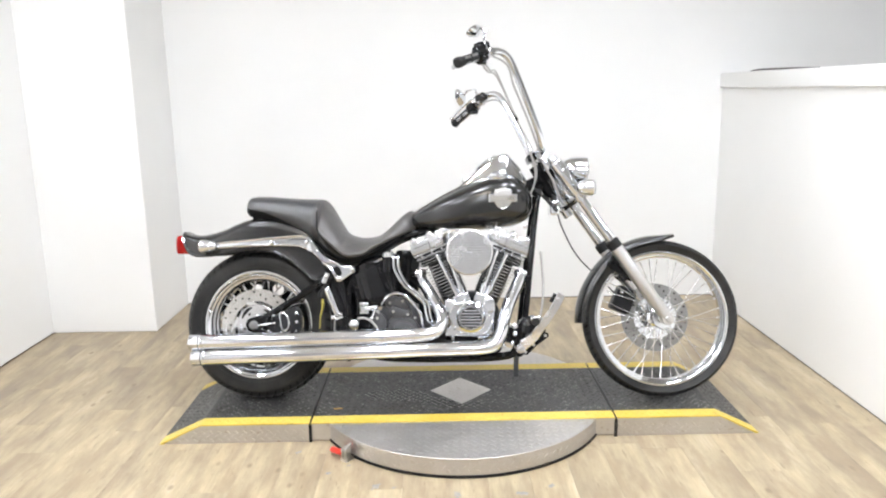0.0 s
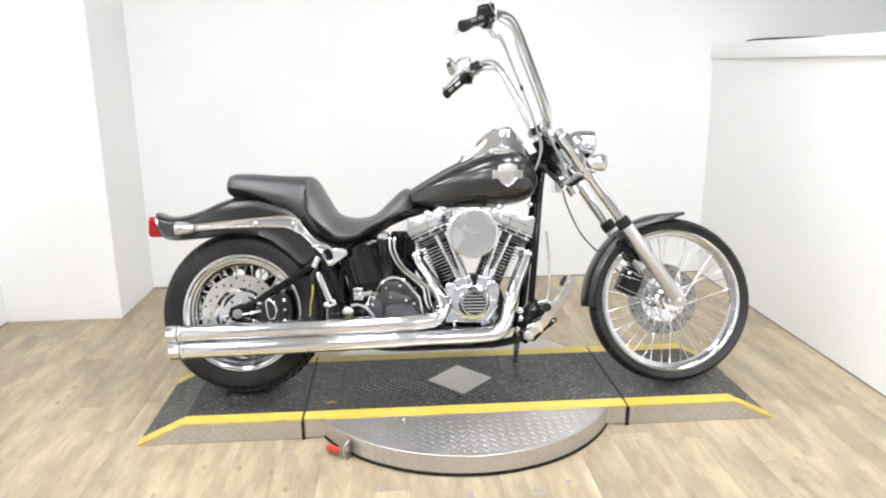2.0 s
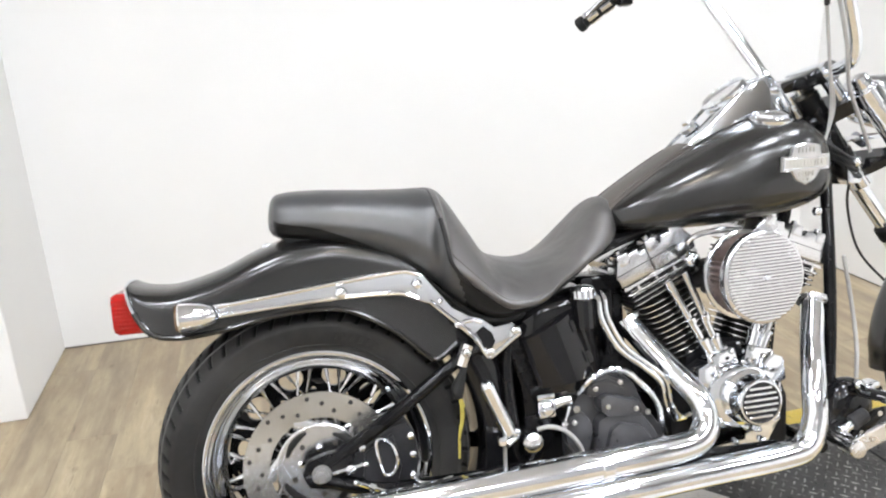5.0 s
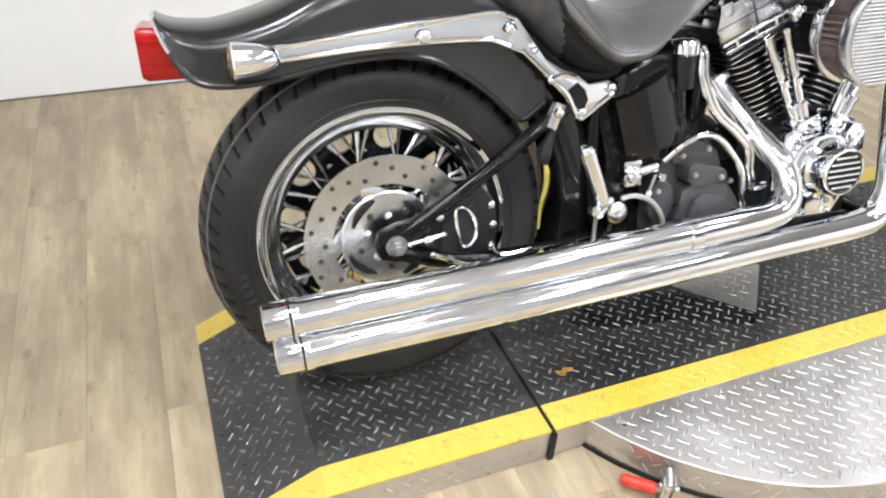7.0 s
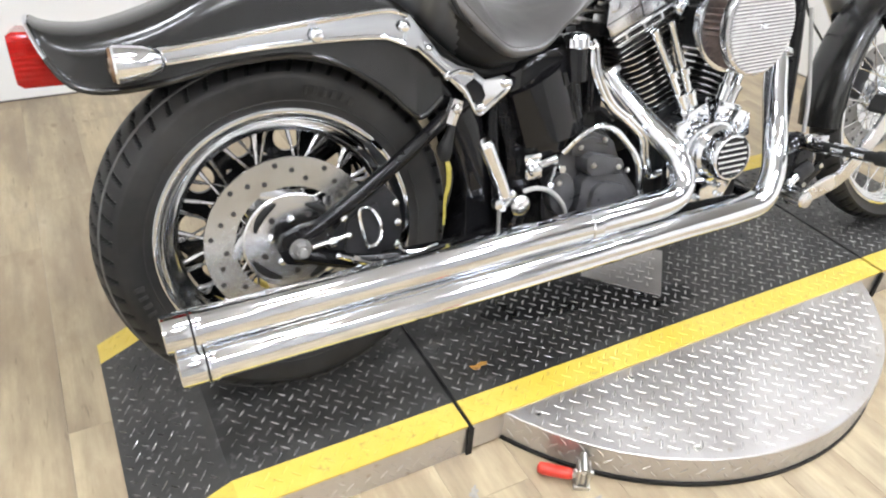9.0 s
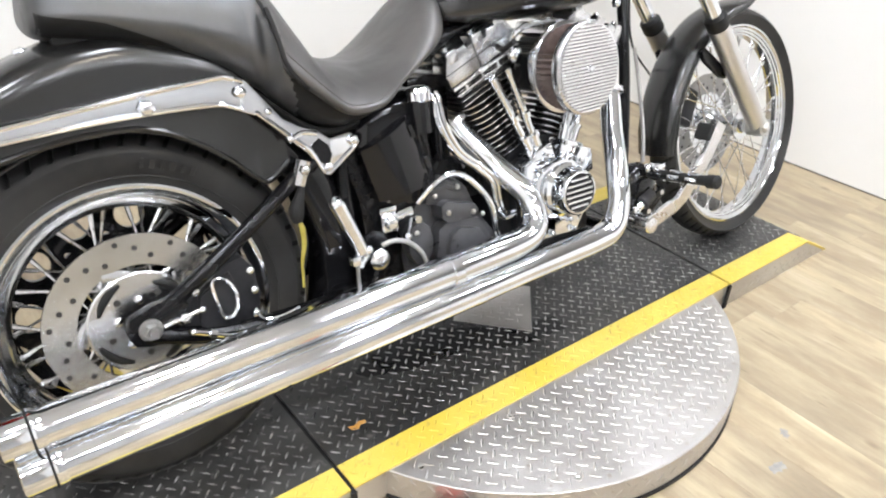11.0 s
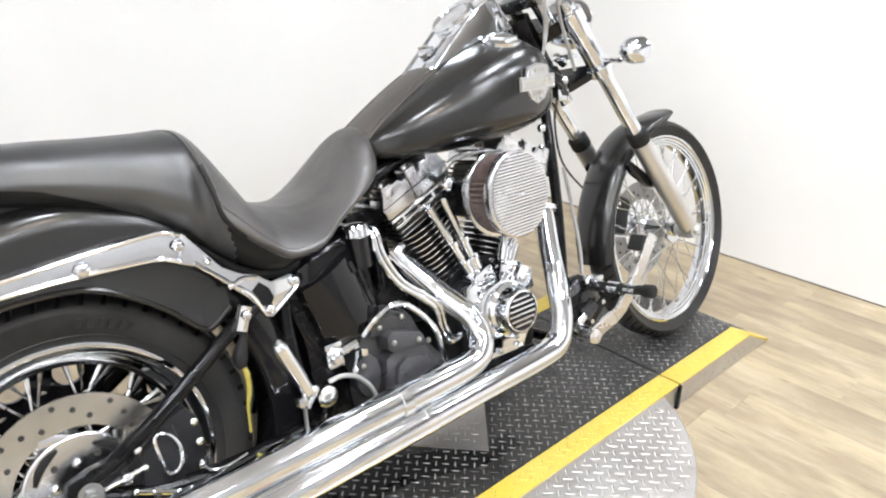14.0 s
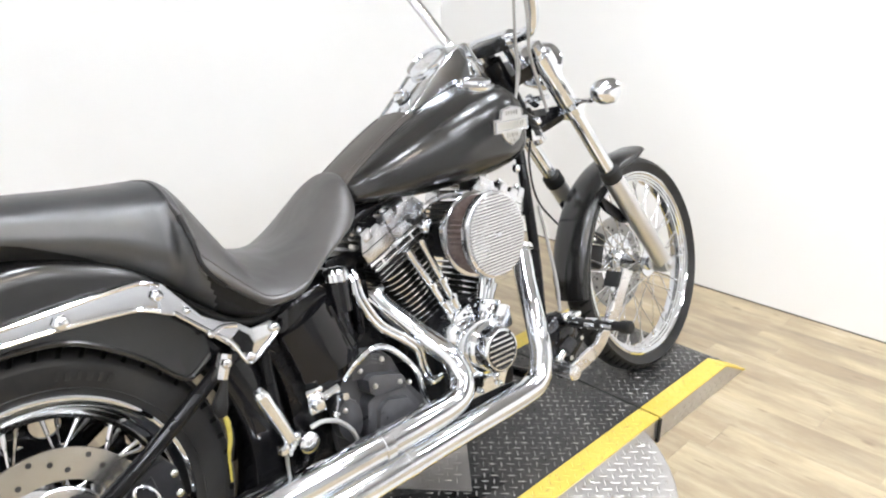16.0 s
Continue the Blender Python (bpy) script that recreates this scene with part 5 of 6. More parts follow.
part("oil_filter_mount", join(lathe([(0.0, 0), (0.034, 0), (0.036, 0.006), (0.036, 0.08), (0.0, 0.08)], 28)), GLOSS, engine).matrix_basis = pose(0.225, 0.06, 0.26, 0, 0, 0)
part("intake", join(tube([(-0.02, -0.02, 0.60), (0.06, -0.05, 0.605), (0.135, -0.02, 0.60)], 0.026, 16), box(0.015, 0.095, -0.150, -0.04, 0.565, 0.645, 0.014, 3), rod((-0.055, -0.13, 0.680), (-0.05, -0.085, 0.66), 0.006)), CRINKLE, bike, "dark throttle body and intake")
part("breather_pipe", tube([(-0.040, -0.10, 0.655), (-0.052, -0.125, 0.690), (-0.030, -0.140, 0.708), (0.02, -0.15, 0.712), (0.055, -0.15, 0.708)], 0.006, 10), CHROME, bike, "chrome breather pipe")
part("horn_cover", ball(-0.030, -0.10, 0.652, 0.018, 0.7), CHROME, bike)

# round air cleaner: pleated filter between a black base and a ribbed cover
AC = pose(0.051, -0.211, 0.618, 0, 0, 4) @ pose(0, 0.235, 0)
cleaner = part("air_cleaner", moved(lathe([(0.0, -0.150), (0.070, -0.150), (0.078, -0.176), (0.090, -0.180), (0.0925, -0.184), (0.0925, -0.190), (0.086, -0.193), (0.0, -0.193)], 64), AC), CHROME, bike, "round air cleaner")
pr = [[], []]
for k in range(88):
    a = 2 * math.pi * k / 88
    r = 0.0735 if k % 2 else 0.0855
    for i, y in enumerate((-0.192, -0.236)):
        pr[i].append((r * math.cos(a), y, r * math.sin(a)))
part("pleated_filter", moved(loft(pr), AC), FILTER, cleaner, "dark red pleated filter", 0)
part("filter_cover", moved(lathe([(0.084, -0.233), (0.092, -0.236), (0.0935, -0.243), (0.0925, -0.252), (0.088, -0.2545), (0.0, -0.2540)], 72), AC), DULL_CHROME, cleaner, "chrome ribbed cover")
# Disc behind the ribs is darkened to put shade into the grooves.
part("cover_face", moved(lathe([(0.0872, -0.2538), (0.0868, -0.2546), (0.0, -0.2546)], 60), AC), DARKALU, cleaner, "disc darkened to shade the grooves of the cover")
rib = []
for k in range(26):
    z = -0.082 + k * 0.164 / 25
    w = math.sqrt(max(1e-6, 0.0868 ** 2 - z * z))
    rib.append(slab([(-w, z - 0.0017), (w, z - 0.0017), (w - 0.0006, z + 0.0017), (-w + 0.0006, z + 0.0017)], -0.2542, -0.2585, 0.0))
for k, b in enumerate(rib):
    part("cover_rib", moved(b, AC), DULL_CHROME, cleaner, "", 0)
part("cover_badge", moved(join(box(-0.010, 0.010, -0.2592, -0.2578, -0.004, 0.004, 0.0006, 1), lathe([(0.006, -0.258), (0.005, -0.2605), (0, -0.261)], 12)), AC), CHROME, cleaner)

# oil tank, gearbox, lines
oil_rows = []
for z, xc, hx, hy in spline([(0.395, -0.318, 0.060, 0.100), (0.398, -0.318, 0.072, 0.112), (0.406, -0.318, 0.080, 0.118), (0.45, -0.326, 0.086, 0.122), (0.51, -0.338, 0.090, 0.122), (0.57, -0.345, 0.088, 0.122), (0.600, -0.340, 0.076, 0.116), (0.608, -0.332, 0.056, 0.100)], 4):
    oil_rows.append([(xc + hx * math.copysign(abs(math.cos(t)) ** 0.50, math.cos(t)), hy * math.copysign(abs(math.sin(t)) ** 0.50, math.sin(t)), z + 0.22 * (xc + hx * math.cos(t) + 0.33) * min(1.0, max(0.0, (z - 0.40) / 0.15))) for t in (2 * math.pi * k / 48 for k in range(48))])
oil = part("oil_tank", loft(oil_rows), GLOSS, bike, "gloss black rounded oil tank", 50.0)
panel_rows = []
for v, inset in ((0.0, 0.006), (0.02, 0.0), (0.25, 0.0), (0.5, 0.0), (0.75, 0.0), (0.98, 0.0), (1.0, 0.006)):
    xa, xb, za, zb = -0.394 - 0.030 * v + inset, -0.266 - 0.046 * v - inset, 0.424 + 0.106 * v, 0.440 + 0.142 * v
    front = [(xa + (xb - xa) * u, inset - 0.122 - 0.020 * (1 - abs(2 * u - 1) ** 2.4), za + (zb - za) * u) for u in (k / 16 for k in range(17))]
    panel_rows.append(front + [(xb, -0.105, zb), (xa, -0.105, za)])
part("side_panel", loft(panel_rows), GLOSS, oil, "curved gloss black side panel", 50.0)
for x, z in ((-0.318, 0.548), (-0.288, 0.482)):
    part("panel_slot", moved(box(-0.004, 0.004, -0.0012, 0.0012, -0.013, 0.013, 0.001, 1), pose(x, -0.1365, z, 0, -20, 0)), GRIPRUB, oil, "narrow black slot")
neck = (-0.288, -0.122)
part("filler_neck", tube([(*neck, 0.54), (*neck, 0.60)], 0.022, 20, 1), GLOSS, oil, "gloss black filler neck")
knurl = [[(neck[0] + (r + (0.0012 if k % 2 else 0.0)) * math.cos(math.pi * k / 20), neck[1] + (r + (0.0012 if k % 2 else 0.0)) * math.sin(math.pi * k / 20), z) for k in range(40)] for r, z in ((0.021, 0.598), (0.0245, 0.602), (0.0245, 0.618), (0.020, 0.624), (0.008, 0.627))]
part("oil_cap", loft(knurl), CHROME, oil, "chrome knurled filler cap")
for dx, dy in ((0.0, 0.0), (0.017, 0.010)):
    part("oil_line", tube([(-0.262 + dx, -0.124 + dy, 0.606), (-0.261 + dx, -0.134 + dy, 0.593), (-0.257 + dx, -0.138 + dy, 0.552), (-0.225 + dx, -0.138 + dy, 0.491), (-0.175 + dx, -0.138 + dy, 0.447), (-0.137 + dx, -0.137 + dy, 0.408), (-0.128 + dx, -0.136 + dy, 0.364), (-0.112 + dx, -0.134 + dy, 0.328), (-0.080 + dx, -0.125 + dy, 0.322)], 0.0066, 10), CHROME, bike, "chrome oil line")
part("oil_line", tube([(-0.312, -0.125, 0.405), (-0.291, -0.145, 0.436), (-0.262, -0.148, 0.450), (-0.233, -0.148, 0.450), (-0.206, -0.147, 0.436), (-0.163, -0.146, 0.389), (-0.147, -0.146, 0.358), (-0.142, -0.146, 0.319), (-0.133, -0.143, 0.290)], 0.0066, 10), CHROME, bike, "chrome oil line")
box_out = [(-0.340, 0.215), (-0.347, 0.300), (-0.338, 0.355), (-0.312, 0.392), (-0.296, 0.418), (-0.252, 0.438), (-0.206, 0.428), (-0.182, 0.405), (-0.160, 0.352), (-0.122, 0.300), (-0.105, 0.270), (-0.105, 0.215)]
gear = part("gearbox", slab(box_out, -0.112, 0.10, 0.010), GEARGREY, bike, "dark grey gearbox")
part("top_block", join(slab([(-0.300, 0.398), (-0.292, 0.436), (-0.250, 0.440), (-0.205, 0.418), (-0.198, 0.376), (-0.250, 0.384)], -0.132, -0.105, 0.009), slab([(-0.288, 0.424), (-0.250, 0.430), (-0.212, 0.412), (-0.214, 0.404), (-0.250, 0.420), (-0.286, 0.414)], -0.136, -0.128, 0.003)), GEARGREY, gear, "cast block on top of the gearbox")
part("bolt_bar", slab([(-0.276, 0.394), (-0.262, 0.402), (-0.192, 0.381), (-0.184, 0.366), (-0.190, 0.350), (-0.262, 0.354), (-0.276, 0.368)], -0.153, -0.108, 0.008), GEARGREY, gear, "raised bar with two bolts")
part("gearbox_cover", join(slab([(-0.292, 0.240), (-0.290, 0.292), (-0.280, 0.345), (-0.247, 0.364), (-0.178, 0.346), (-0.150, 0.302), (-0.146, 0.240)], -0.144, -0.105, 0.012), slab([(-0.272, 0.240), (-0.270, 0.290), (-0.260, 0.328), (-0.238, 0.342), (-0.188, 0.328), (-0.168, 0.296), (-0.164, 0.240)], -0.157, -0.138, 0.008)), GEARGREY, gear, "raised cast gearbox cover")
part("round_cover", slab([(-0.320 + 0.030 * math.cos(a), 0.325 + 0.044 * math.sin(a)) for a in (2 * math.pi * k / 24 for k in range(24))], -0.138, -0.105, 0.007), GEARGREY, gear, "round cast side cover")
for x, z, y in ((-0.262, 0.378, -0.152), (-0.202, 0.366, -0.152), (-0.172, 0.352, -0.142), (-0.330, 0.350, -0.137), (-0.262, 0.262, -0.156), (-0.225, 0.420, -0.135), (-0.278, 0.412, -0.131), (-0.150, 0.288, -0.143)):
    part("gearbox_bolt", bolt_head(x, y, z, 0.006, 0.005), STEEL, gear)
master = part("brake_master", join(box(-0.404, -0.366, -0.140, -0.085, 0.366, 0.404, 0.008, 3), rod((-0.368, -0.120, 0.388), (-0.330, -0.122, 0.396), 0.013, 16), moved(lathe([(0.014, 0), (0.014, -0.006), (0.010, -0.010), (0, -0.011)], 20), pose(-0.386, -0.139, 0.386)), box(-0.404, -0.366, -0.134, -0.095, 0.402, 0.416, 0.005, 2)), CHROME, bike, "chrome brake master cylinder")
part("hose_fitting", join(ball(-0.352, -0.140, 0.350, 0.009), rod((-0.352, -0.14, 0.350), (-0.338, -0.138, 0.385), 0.004, 8), rod((-0.325, -0.13, 0.378), (-0.325, -0.143, 0.378), 0.008, 6)), CHROME, master)
part("brake_hose", tube([(-0.41, -0.140, 0.348), (-0.385, -0.146, 0.352), (-0.355, -0.150, 0.340), (-0.330, -0.150, 0.312), (-0.318, -0.148, 0.280), (-0.315, -0.145, 0.25)], 0.0048, 8), CABLE, master)
part("pivot_cap", join(tube([(-0.424, -0.09, 0.326), (-0.424, -0.148, 0.326)], 0.018, 20, 1), moved(lathe([(0.0210, 0), (0.0205, -0.007), (0.015, -0.013), (0.007, -0.0155), (0, -0.016)], 24), pose(-0.424, -0.147, 0.326))), DULL_CHROME, bike, "chrome domed pivot cap")
pillion_peg = part("passenger_peg", tube([(-0.5235, -0.206, 0.474), (-0.5225, -0.206, 0.471), (-0.484, -0.198, 0.372), (-0.4825, -0.198, 0.369)], [0.010, 0.0135, 0.0135, 0.011], 20, 1), CHROME, bike, "chrome passenger peg folded up")
part("peg_cap", tube([(-0.5240, -0.2062, 0.4745), (-0.5255, -0.2065, 0.479)], [0.0115, 0.0095], 16, 1), CHROME, pillion_peg)
part("peg_clevis", join(rod((-0.494, -0.205, 0.352), (-0.468, -0.186, 0.360), 0.0085, 12), rod((-0.470, -0.186, 0.362), (-0.452, -0.110, 0.352), 0.009, 12), ball(-0.471, -0.198, 0.371, 0.0095), box(-0.508, -0.490, -0.208, -0.190, 0.350, 0.368, 0.005, 2)), CHROME, pillion_peg, "chrome peg clevis")
part("peg_stud", tube([(-0.494, -0.198, 0.350), (-0.496, -0.197, 0.325), (-0.4965, -0.196, 0.300)], 0.0036, 8, 2), DARKALU, pillion_peg, "thin dark stud")
part("side_wire", tube([(-0.562, -0.122, 0.440), (-0.557, -0.126, 0.413), (-0.559, -0.127, 0.386), (-0.567, -0.126, 0.357), (-0.571, -0.124, 0.308)], [0.0025, 0.0055, 0.0050, 0.0032, 0.0025], 8), WIRE, bike, "yellow striped wire")
part("wire_stripe", tube([(-0.560, -0.1255, 0.425), (-0.5535, -0.1305, 0.405), (-0.5575, -0.1310, 0.375), (-0.566, -0.128, 0.345)], 0.0018, 6), GRIPRUB, bike, "thin black stripe on the wire")
part("wire_boot", tube([(-0.540, -0.124, 0.512), (-0.551, -0.124, 0.479), (-0.563, -0.124, 0.450), (-0.563, -0.123, 0.430)], [0.005, 0.008, 0.014, 0.009], 10), GRIPRUB, bike, "black rubber boot")
# Added black bodies keep the gaps behind tank and engine dark.
part("gap_filler", join(box(-0.262, -0.165, -0.045, 0.05, 0.455, 0.63, 0.012, 2), rod((-0.215, -0.06, 0.46), (-0.205, -0.055, 0.60), 0.012), rod((-0.19, -0.05, 0.40), (-0.24, -0.06, 0.47), 0.010)), FRAME, bike, "black filler box added behind the oil lines")
part("battery_side", slab([(-0.420, 0.235), (-0.424, 0.42), (-0.446, 0.50), (-0.440, 0.535), (-0.39, 0.53), (-0.370, 0.42), (-0.340, 0.33), (-0.335, 0.235)], -0.100, 0.10, 0.010), FRAME, bike, "black side cover behind the oil tank")
# Primary cover is hidden; its black cuts brightness through the gaps.
part("primary_cover", slab([(-0.34, 0.24), (-0.36, 0.31), (-0.32, 0.38), (-0.22, 0.40), (-0.05, 0.37), (0.10, 0.37), (0.19, 0.34), (0.21, 0.27), (0.17, 0.20), (0.06, 0.18), (-0.2, 0.19)], 0.10, 0.185, 0.014), GLOSS, bike, "gloss black primary cover")
part("engine_filler", join(rod((-0.20, -0.07, 0.430), (-0.20, 0.10, 0.430), 0.040, 24), rod((-0.13, -0.06, 0.40), (-0.13, 0.10, 0.40), 0.036, 20)), FRAME, bike, "black filler added behind the engine")

# exhaust
UP = [(-1.078, -0.208, 0.259), (-0.80, -0.207, 0.267), (-0.50, -0.205, 0.276), (-0.22, -0.203, 0.285), (-0.115, -0.200, 0.291), (-0.074, -0.191, 0.311), (-0.062, -0.175, 0.346), (-0.073, -0.153, 0.384), (-0.104, -0.107, 0.432), (-0.131, -0.078, 0.472), (-0.154, -0.057, 0.507), (-0.166, -0.046, 0.530)]
LO = [(-1.066, -0.214, 0.198), (-0.80, -0.212, 0.206), (-0.40, -0.209, 0.219), (-0.10, -0.205, 0.229), (0.085, -0.202, 0.235), (0.150, -0.200, 0.250), (0.178, -0.194, 0.298), (0.190, -0.180, 0.350), (0.209, -0.153, 0.405), (0.233, -0.122, 0.455), (0.256, -0.097, 0.500), (0.270, -0.081, 0.530)]
for pts, sp in ((UP, -0.30), (LO, -0.25)):
    r = 0.0310
    rad = [r if p[0] < -0.2 and p[2] < 0.3 else (0.0285 if i < 6 else 0.0255) for i, p in enumerate(pts)]
    pipe = part("exhaust_pipe", tube(pts, rad, 28, 8, False), CHROME, bike, "long polished chrome exhaust pipe", 60.0)
    x0, y0, z0 = pts[0]
    d = (Vector(pts[1]) - Vector(pts[0])).normalized()
    q = Matrix.Translation(pts[0]) @ d.to_track_quat("Y", "Z").to_matrix().to_4x4()
    part("pipe_tip", moved(lathe([(0.0325, 0.052), (0.0335, 0.046), (0.0335, 0.040), (0.032, 0.036), (0.032, 0.004), (0.0315, -0.004), (0.028, -0.006), (0.0265, 0.0), (0.026, 0.12), (0.0, 0.12)], 36), q), CHROME, pipe, "chrome end tip")
    part("tip_groove", moved(lathe([(0.0325, 0.034), (0.0328, 0.0365), (0.0325, 0.039)], 36), q), GRIPRUB, pipe)
    k = Vector((sp, -0.2055, np.interp(sp, [-1.07, 0.08], [pts[0][2], pts[4][2]])))
    part("pipe_clamp", tube([k - d * 0.012, k - d * 0.010, k + d * 0.010, k + d * 0.012], [0.0305, 0.0322, 0.0322, 0.0305], 28, 1), CHROME, pipe)
    e = Vector(pts[-1])
    f = (Vector(pts[-2]) - e).normalized()
    part("port_flange", tube([e, e + f * 0.012], 0.034, 24, 1), DULL_CHROME, pipe)
part("pipe_bracket", slab([(-0.30, 0.20), (-0.30, 0.27), (-0.24, 0.27), (0.10, 0.26), (0.10, 0.215)], -0.175, -0.168, 0.002), FRAME, bike, "black pipe bracket")

# fork
FT, FB = Vector((0.402, 0, 0.985)), Vector((0.858, 0, 0.334))
FD = (FB - FT).normalized()
FLEN = (FB - FT).length


def on_fork(s, y, out=0.0):
    n = Vector((-FD.z, 0, FD.x))
    p = FT + FD * s + n * out
    return Vector((p.x, y, p.z))


for s in (-1, 1):
    y = s * 0.098
    leg = part("fork_leg", tube([on_fork(0.425, y), on_fork(0.44, y), on_fork(0.70, y), on_fork(FLEN - 0.03, y), on_fork(FLEN + 0.012, y), on_fork(FLEN + 0.022, y)], [0.0255, 0.0275, 0.0272, 0.0260, 0.0235, 0.012], 26, 1), ALU, bike, "satin aluminium fork slider", 50.0)
    part("fork_tube", tube([on_fork(-0.012, y), on_fork(0.43, y)], 0.0200, 24, 1), CHROME, leg, "chrome fork tube")
    part("tube_cover", tube([on_fork(0.0, y), on_fork(0.012, y), on_fork(0.155, y), on_fork(0.16, y)], [0.024, 0.0265, 0.0265, 0.024], 26, 1), CHROME, leg, "chrome upper tube cover")
    part("dust_boot", tube([on_fork(0.395, y), on_fork(0.402, y), on_fork(0.430, y), on_fork(0.436, y)], [0.0225, 0.0285, 0.0292, 0.0275], 26, 1), GRIPRUB, leg, "black rubber dust seal")
    part("fork_cap", tube([on_fork(-0.03, y), on_fork(-0.026, y), on_fork(-0.010, y)], [0.010, 0.018, 0.020], 12, 1), CHROME, leg)
    part("axle_boss", join(rod((FX, s * 0.072, FZ), (FX, s * 0.118, FZ), 0.024, 20), moved(lathe([(0.015, 0), (0.015, 0.010), (0.010, 0.014), (0, 0.014)], 6), pose(FX, s * 0.117, FZ) @ Matrix.Diagonal((1, s, 1, 1)))), ALU, leg)
    part("fender_stay", join(slab([(0.722, 0.520), (0.736, 0.505), (0.728, 0.488), (0.705, 0.494), (0.630, 0.546), (0.618, 0.572), (0.634, 0.580)], s * 0.062, s * 0.074, 0.002), rod((0.728, s * 0.098, 0.508), (0.728, s * 0.064, 0.508), 0.014, 16)), FRAME, leg, "black fender stay")
    arm_y = s * 0.198
    sg = part("turn_signal", moved(lathe([(0.0, 0.044), (0.012, 0.042), (0.022, 0.033), (0.030, 0.012), (0.0325, -0.018), (0.033, -0.034), (0.030, -0.038), (0.0, -0.038)], 26), pose(0.506, arm_y, 0.866, 0, 0, 90) @ Matrix.Diagonal((1, 0.82, 1, 1))), CHROME, bike, "chrome bullet turn signal")
    part("signal_stem", tube([on_fork(0.172, y), (0.500, s * 0.135, 0.852), (0.498, s * 0.165, 0.850), (0.500, arm_y - s * 0.012, 0.858)], 0.0065, 10), CHROME, sg)
    part("signal_lens", moved(lathe([(0.029, 0), (0.026, 0.006), (0, 0.010)], 20), pose(0.537, arm_y, 0.866, 0, 0, -90)), GLASS, sg, "clear signal lens")
for s0, s1, nm in ((0.008, 0.040, "upper_yoke"), (0.172, 0.190, "lower_yoke")):
    a, b = on_fork(s0, 0), on_fork(s1, 0)
    part(nm, join(tube([on_fork(s0, -0.098), on_fork(s1, -0.098)], 0.030, 20, 1), tube([on_fork(s0, 0.098), on_fork(s1, 0.098)], 0.030, 20, 1),
                  loft([[on_fork(s0, y, o) for o in (-0.068 if abs(y) < 0.05 else -0.014, 0.012)] + [on_fork(s1, y, o) for o in (0.012, -0.068 if abs(y) < 0.05 else -0.014)] for y in (-0.098, -0.04, 0.04, 0.098)])), GLOSS, bike, "gloss black fork yoke")
    for y in (-0.098, 0.098):
        part("yoke_clamp", tube([on_fork(s0 - 0.002, y), on_fork(s1 + 0.002, y)], 0.0312, 20, 1), CHROME, bike, "chrome clamp ring")
part("steering_stem", tube([on_fork(-0.01, 0, -0.062), on_fork(0.22, 0, -0.062)], 0.022, 18, 1), CHROME, bike)

# front fender
FF = []
for d in range(81, 186, 3):
    a = radians(d)
    r = 0.349 + 0.010 * max(0.0, (d - 150) / 35) + 0.016 * max(0.0, (92 - d) / 14) ** 2
    w = 0.060 if 90 < d < 176 else (0.060 * (0.62 + 0.38 * (d - 78) / 12) ** 0.6 if d <= 90 else 0.056)
    FF.append((a, r, w))
rows = []
for a, r, w in FF:
    c, s = math.cos(a), math.sin(a)
    ring = []
    deep = 0.030 * min(1.0, 0.22 + max(0.0, math.degrees(a) - 78) / 22)
    prof = [(w * math.cos(t), -deep + (deep + 0.002) * max(0.0, math.sin(t)) ** 0.75) for t in (math.pi * k / 14 for k in range(15))]
    for yy, dr in prof + [(y * 0.94, q - 0.0035) for y, q in prof[::-1]]:
        ring.append((FX + (r + dr) * c, yy, FZ + (r + dr) * s))
    rows.append(ring)
front_fender = part("front_fender", loft(rows), SATIN, bike, "satin black front fender with a flipped tip")
part("fender_bead", tube([rows[i][0] for i in range(len(rows))], 0.003, 6, 1), SATIN, front_fender)
part("fender_bead", tube([rows[i][14] for i in range(len(rows))], 0.003, 6, 1), SATIN, front_fender)

# headlight between the fork tubes
HL = pose(0.508, 0, 0.966, 0, 0, -90) @ pose(0, 0, 0, -8, 0, 0) @ Matrix.Diagonal((0.86, 0.86, 0.86, 1))
headlight = part("headlight", moved(lathe([(0.0, -0.085), (0.020, -0.082), (0.045, -0.066), (0.062, -0.035), (0.069, 0.0), (0.072, 0.030), (0.074, 0.036), (0.074, 0.044), (0.069, 0.048)], 48), HL), CHROME, bike, "chrome bullet headlight")
part("headlight_lens", moved(lathe([(0.068, 0.046), (0.050, 0.056), (0.025, 0.061), (0.0, 0.062)], 40), HL), GLASS, headlight, "clear glass lens")
part("reflector", moved(lathe([(0.066, 0.044), (0.045, 0.012), (0.0, -0.010)], 40), HL), CHROME, headlight)
part("headlight_bracket", join(rod((0.46, 0, 0.885), (0.49, 0, 0.865), 0.012), box(0.455, 0.50, -0.04, 0.04, 0.872, 0.886, 0.004)), CHROME, headlight)

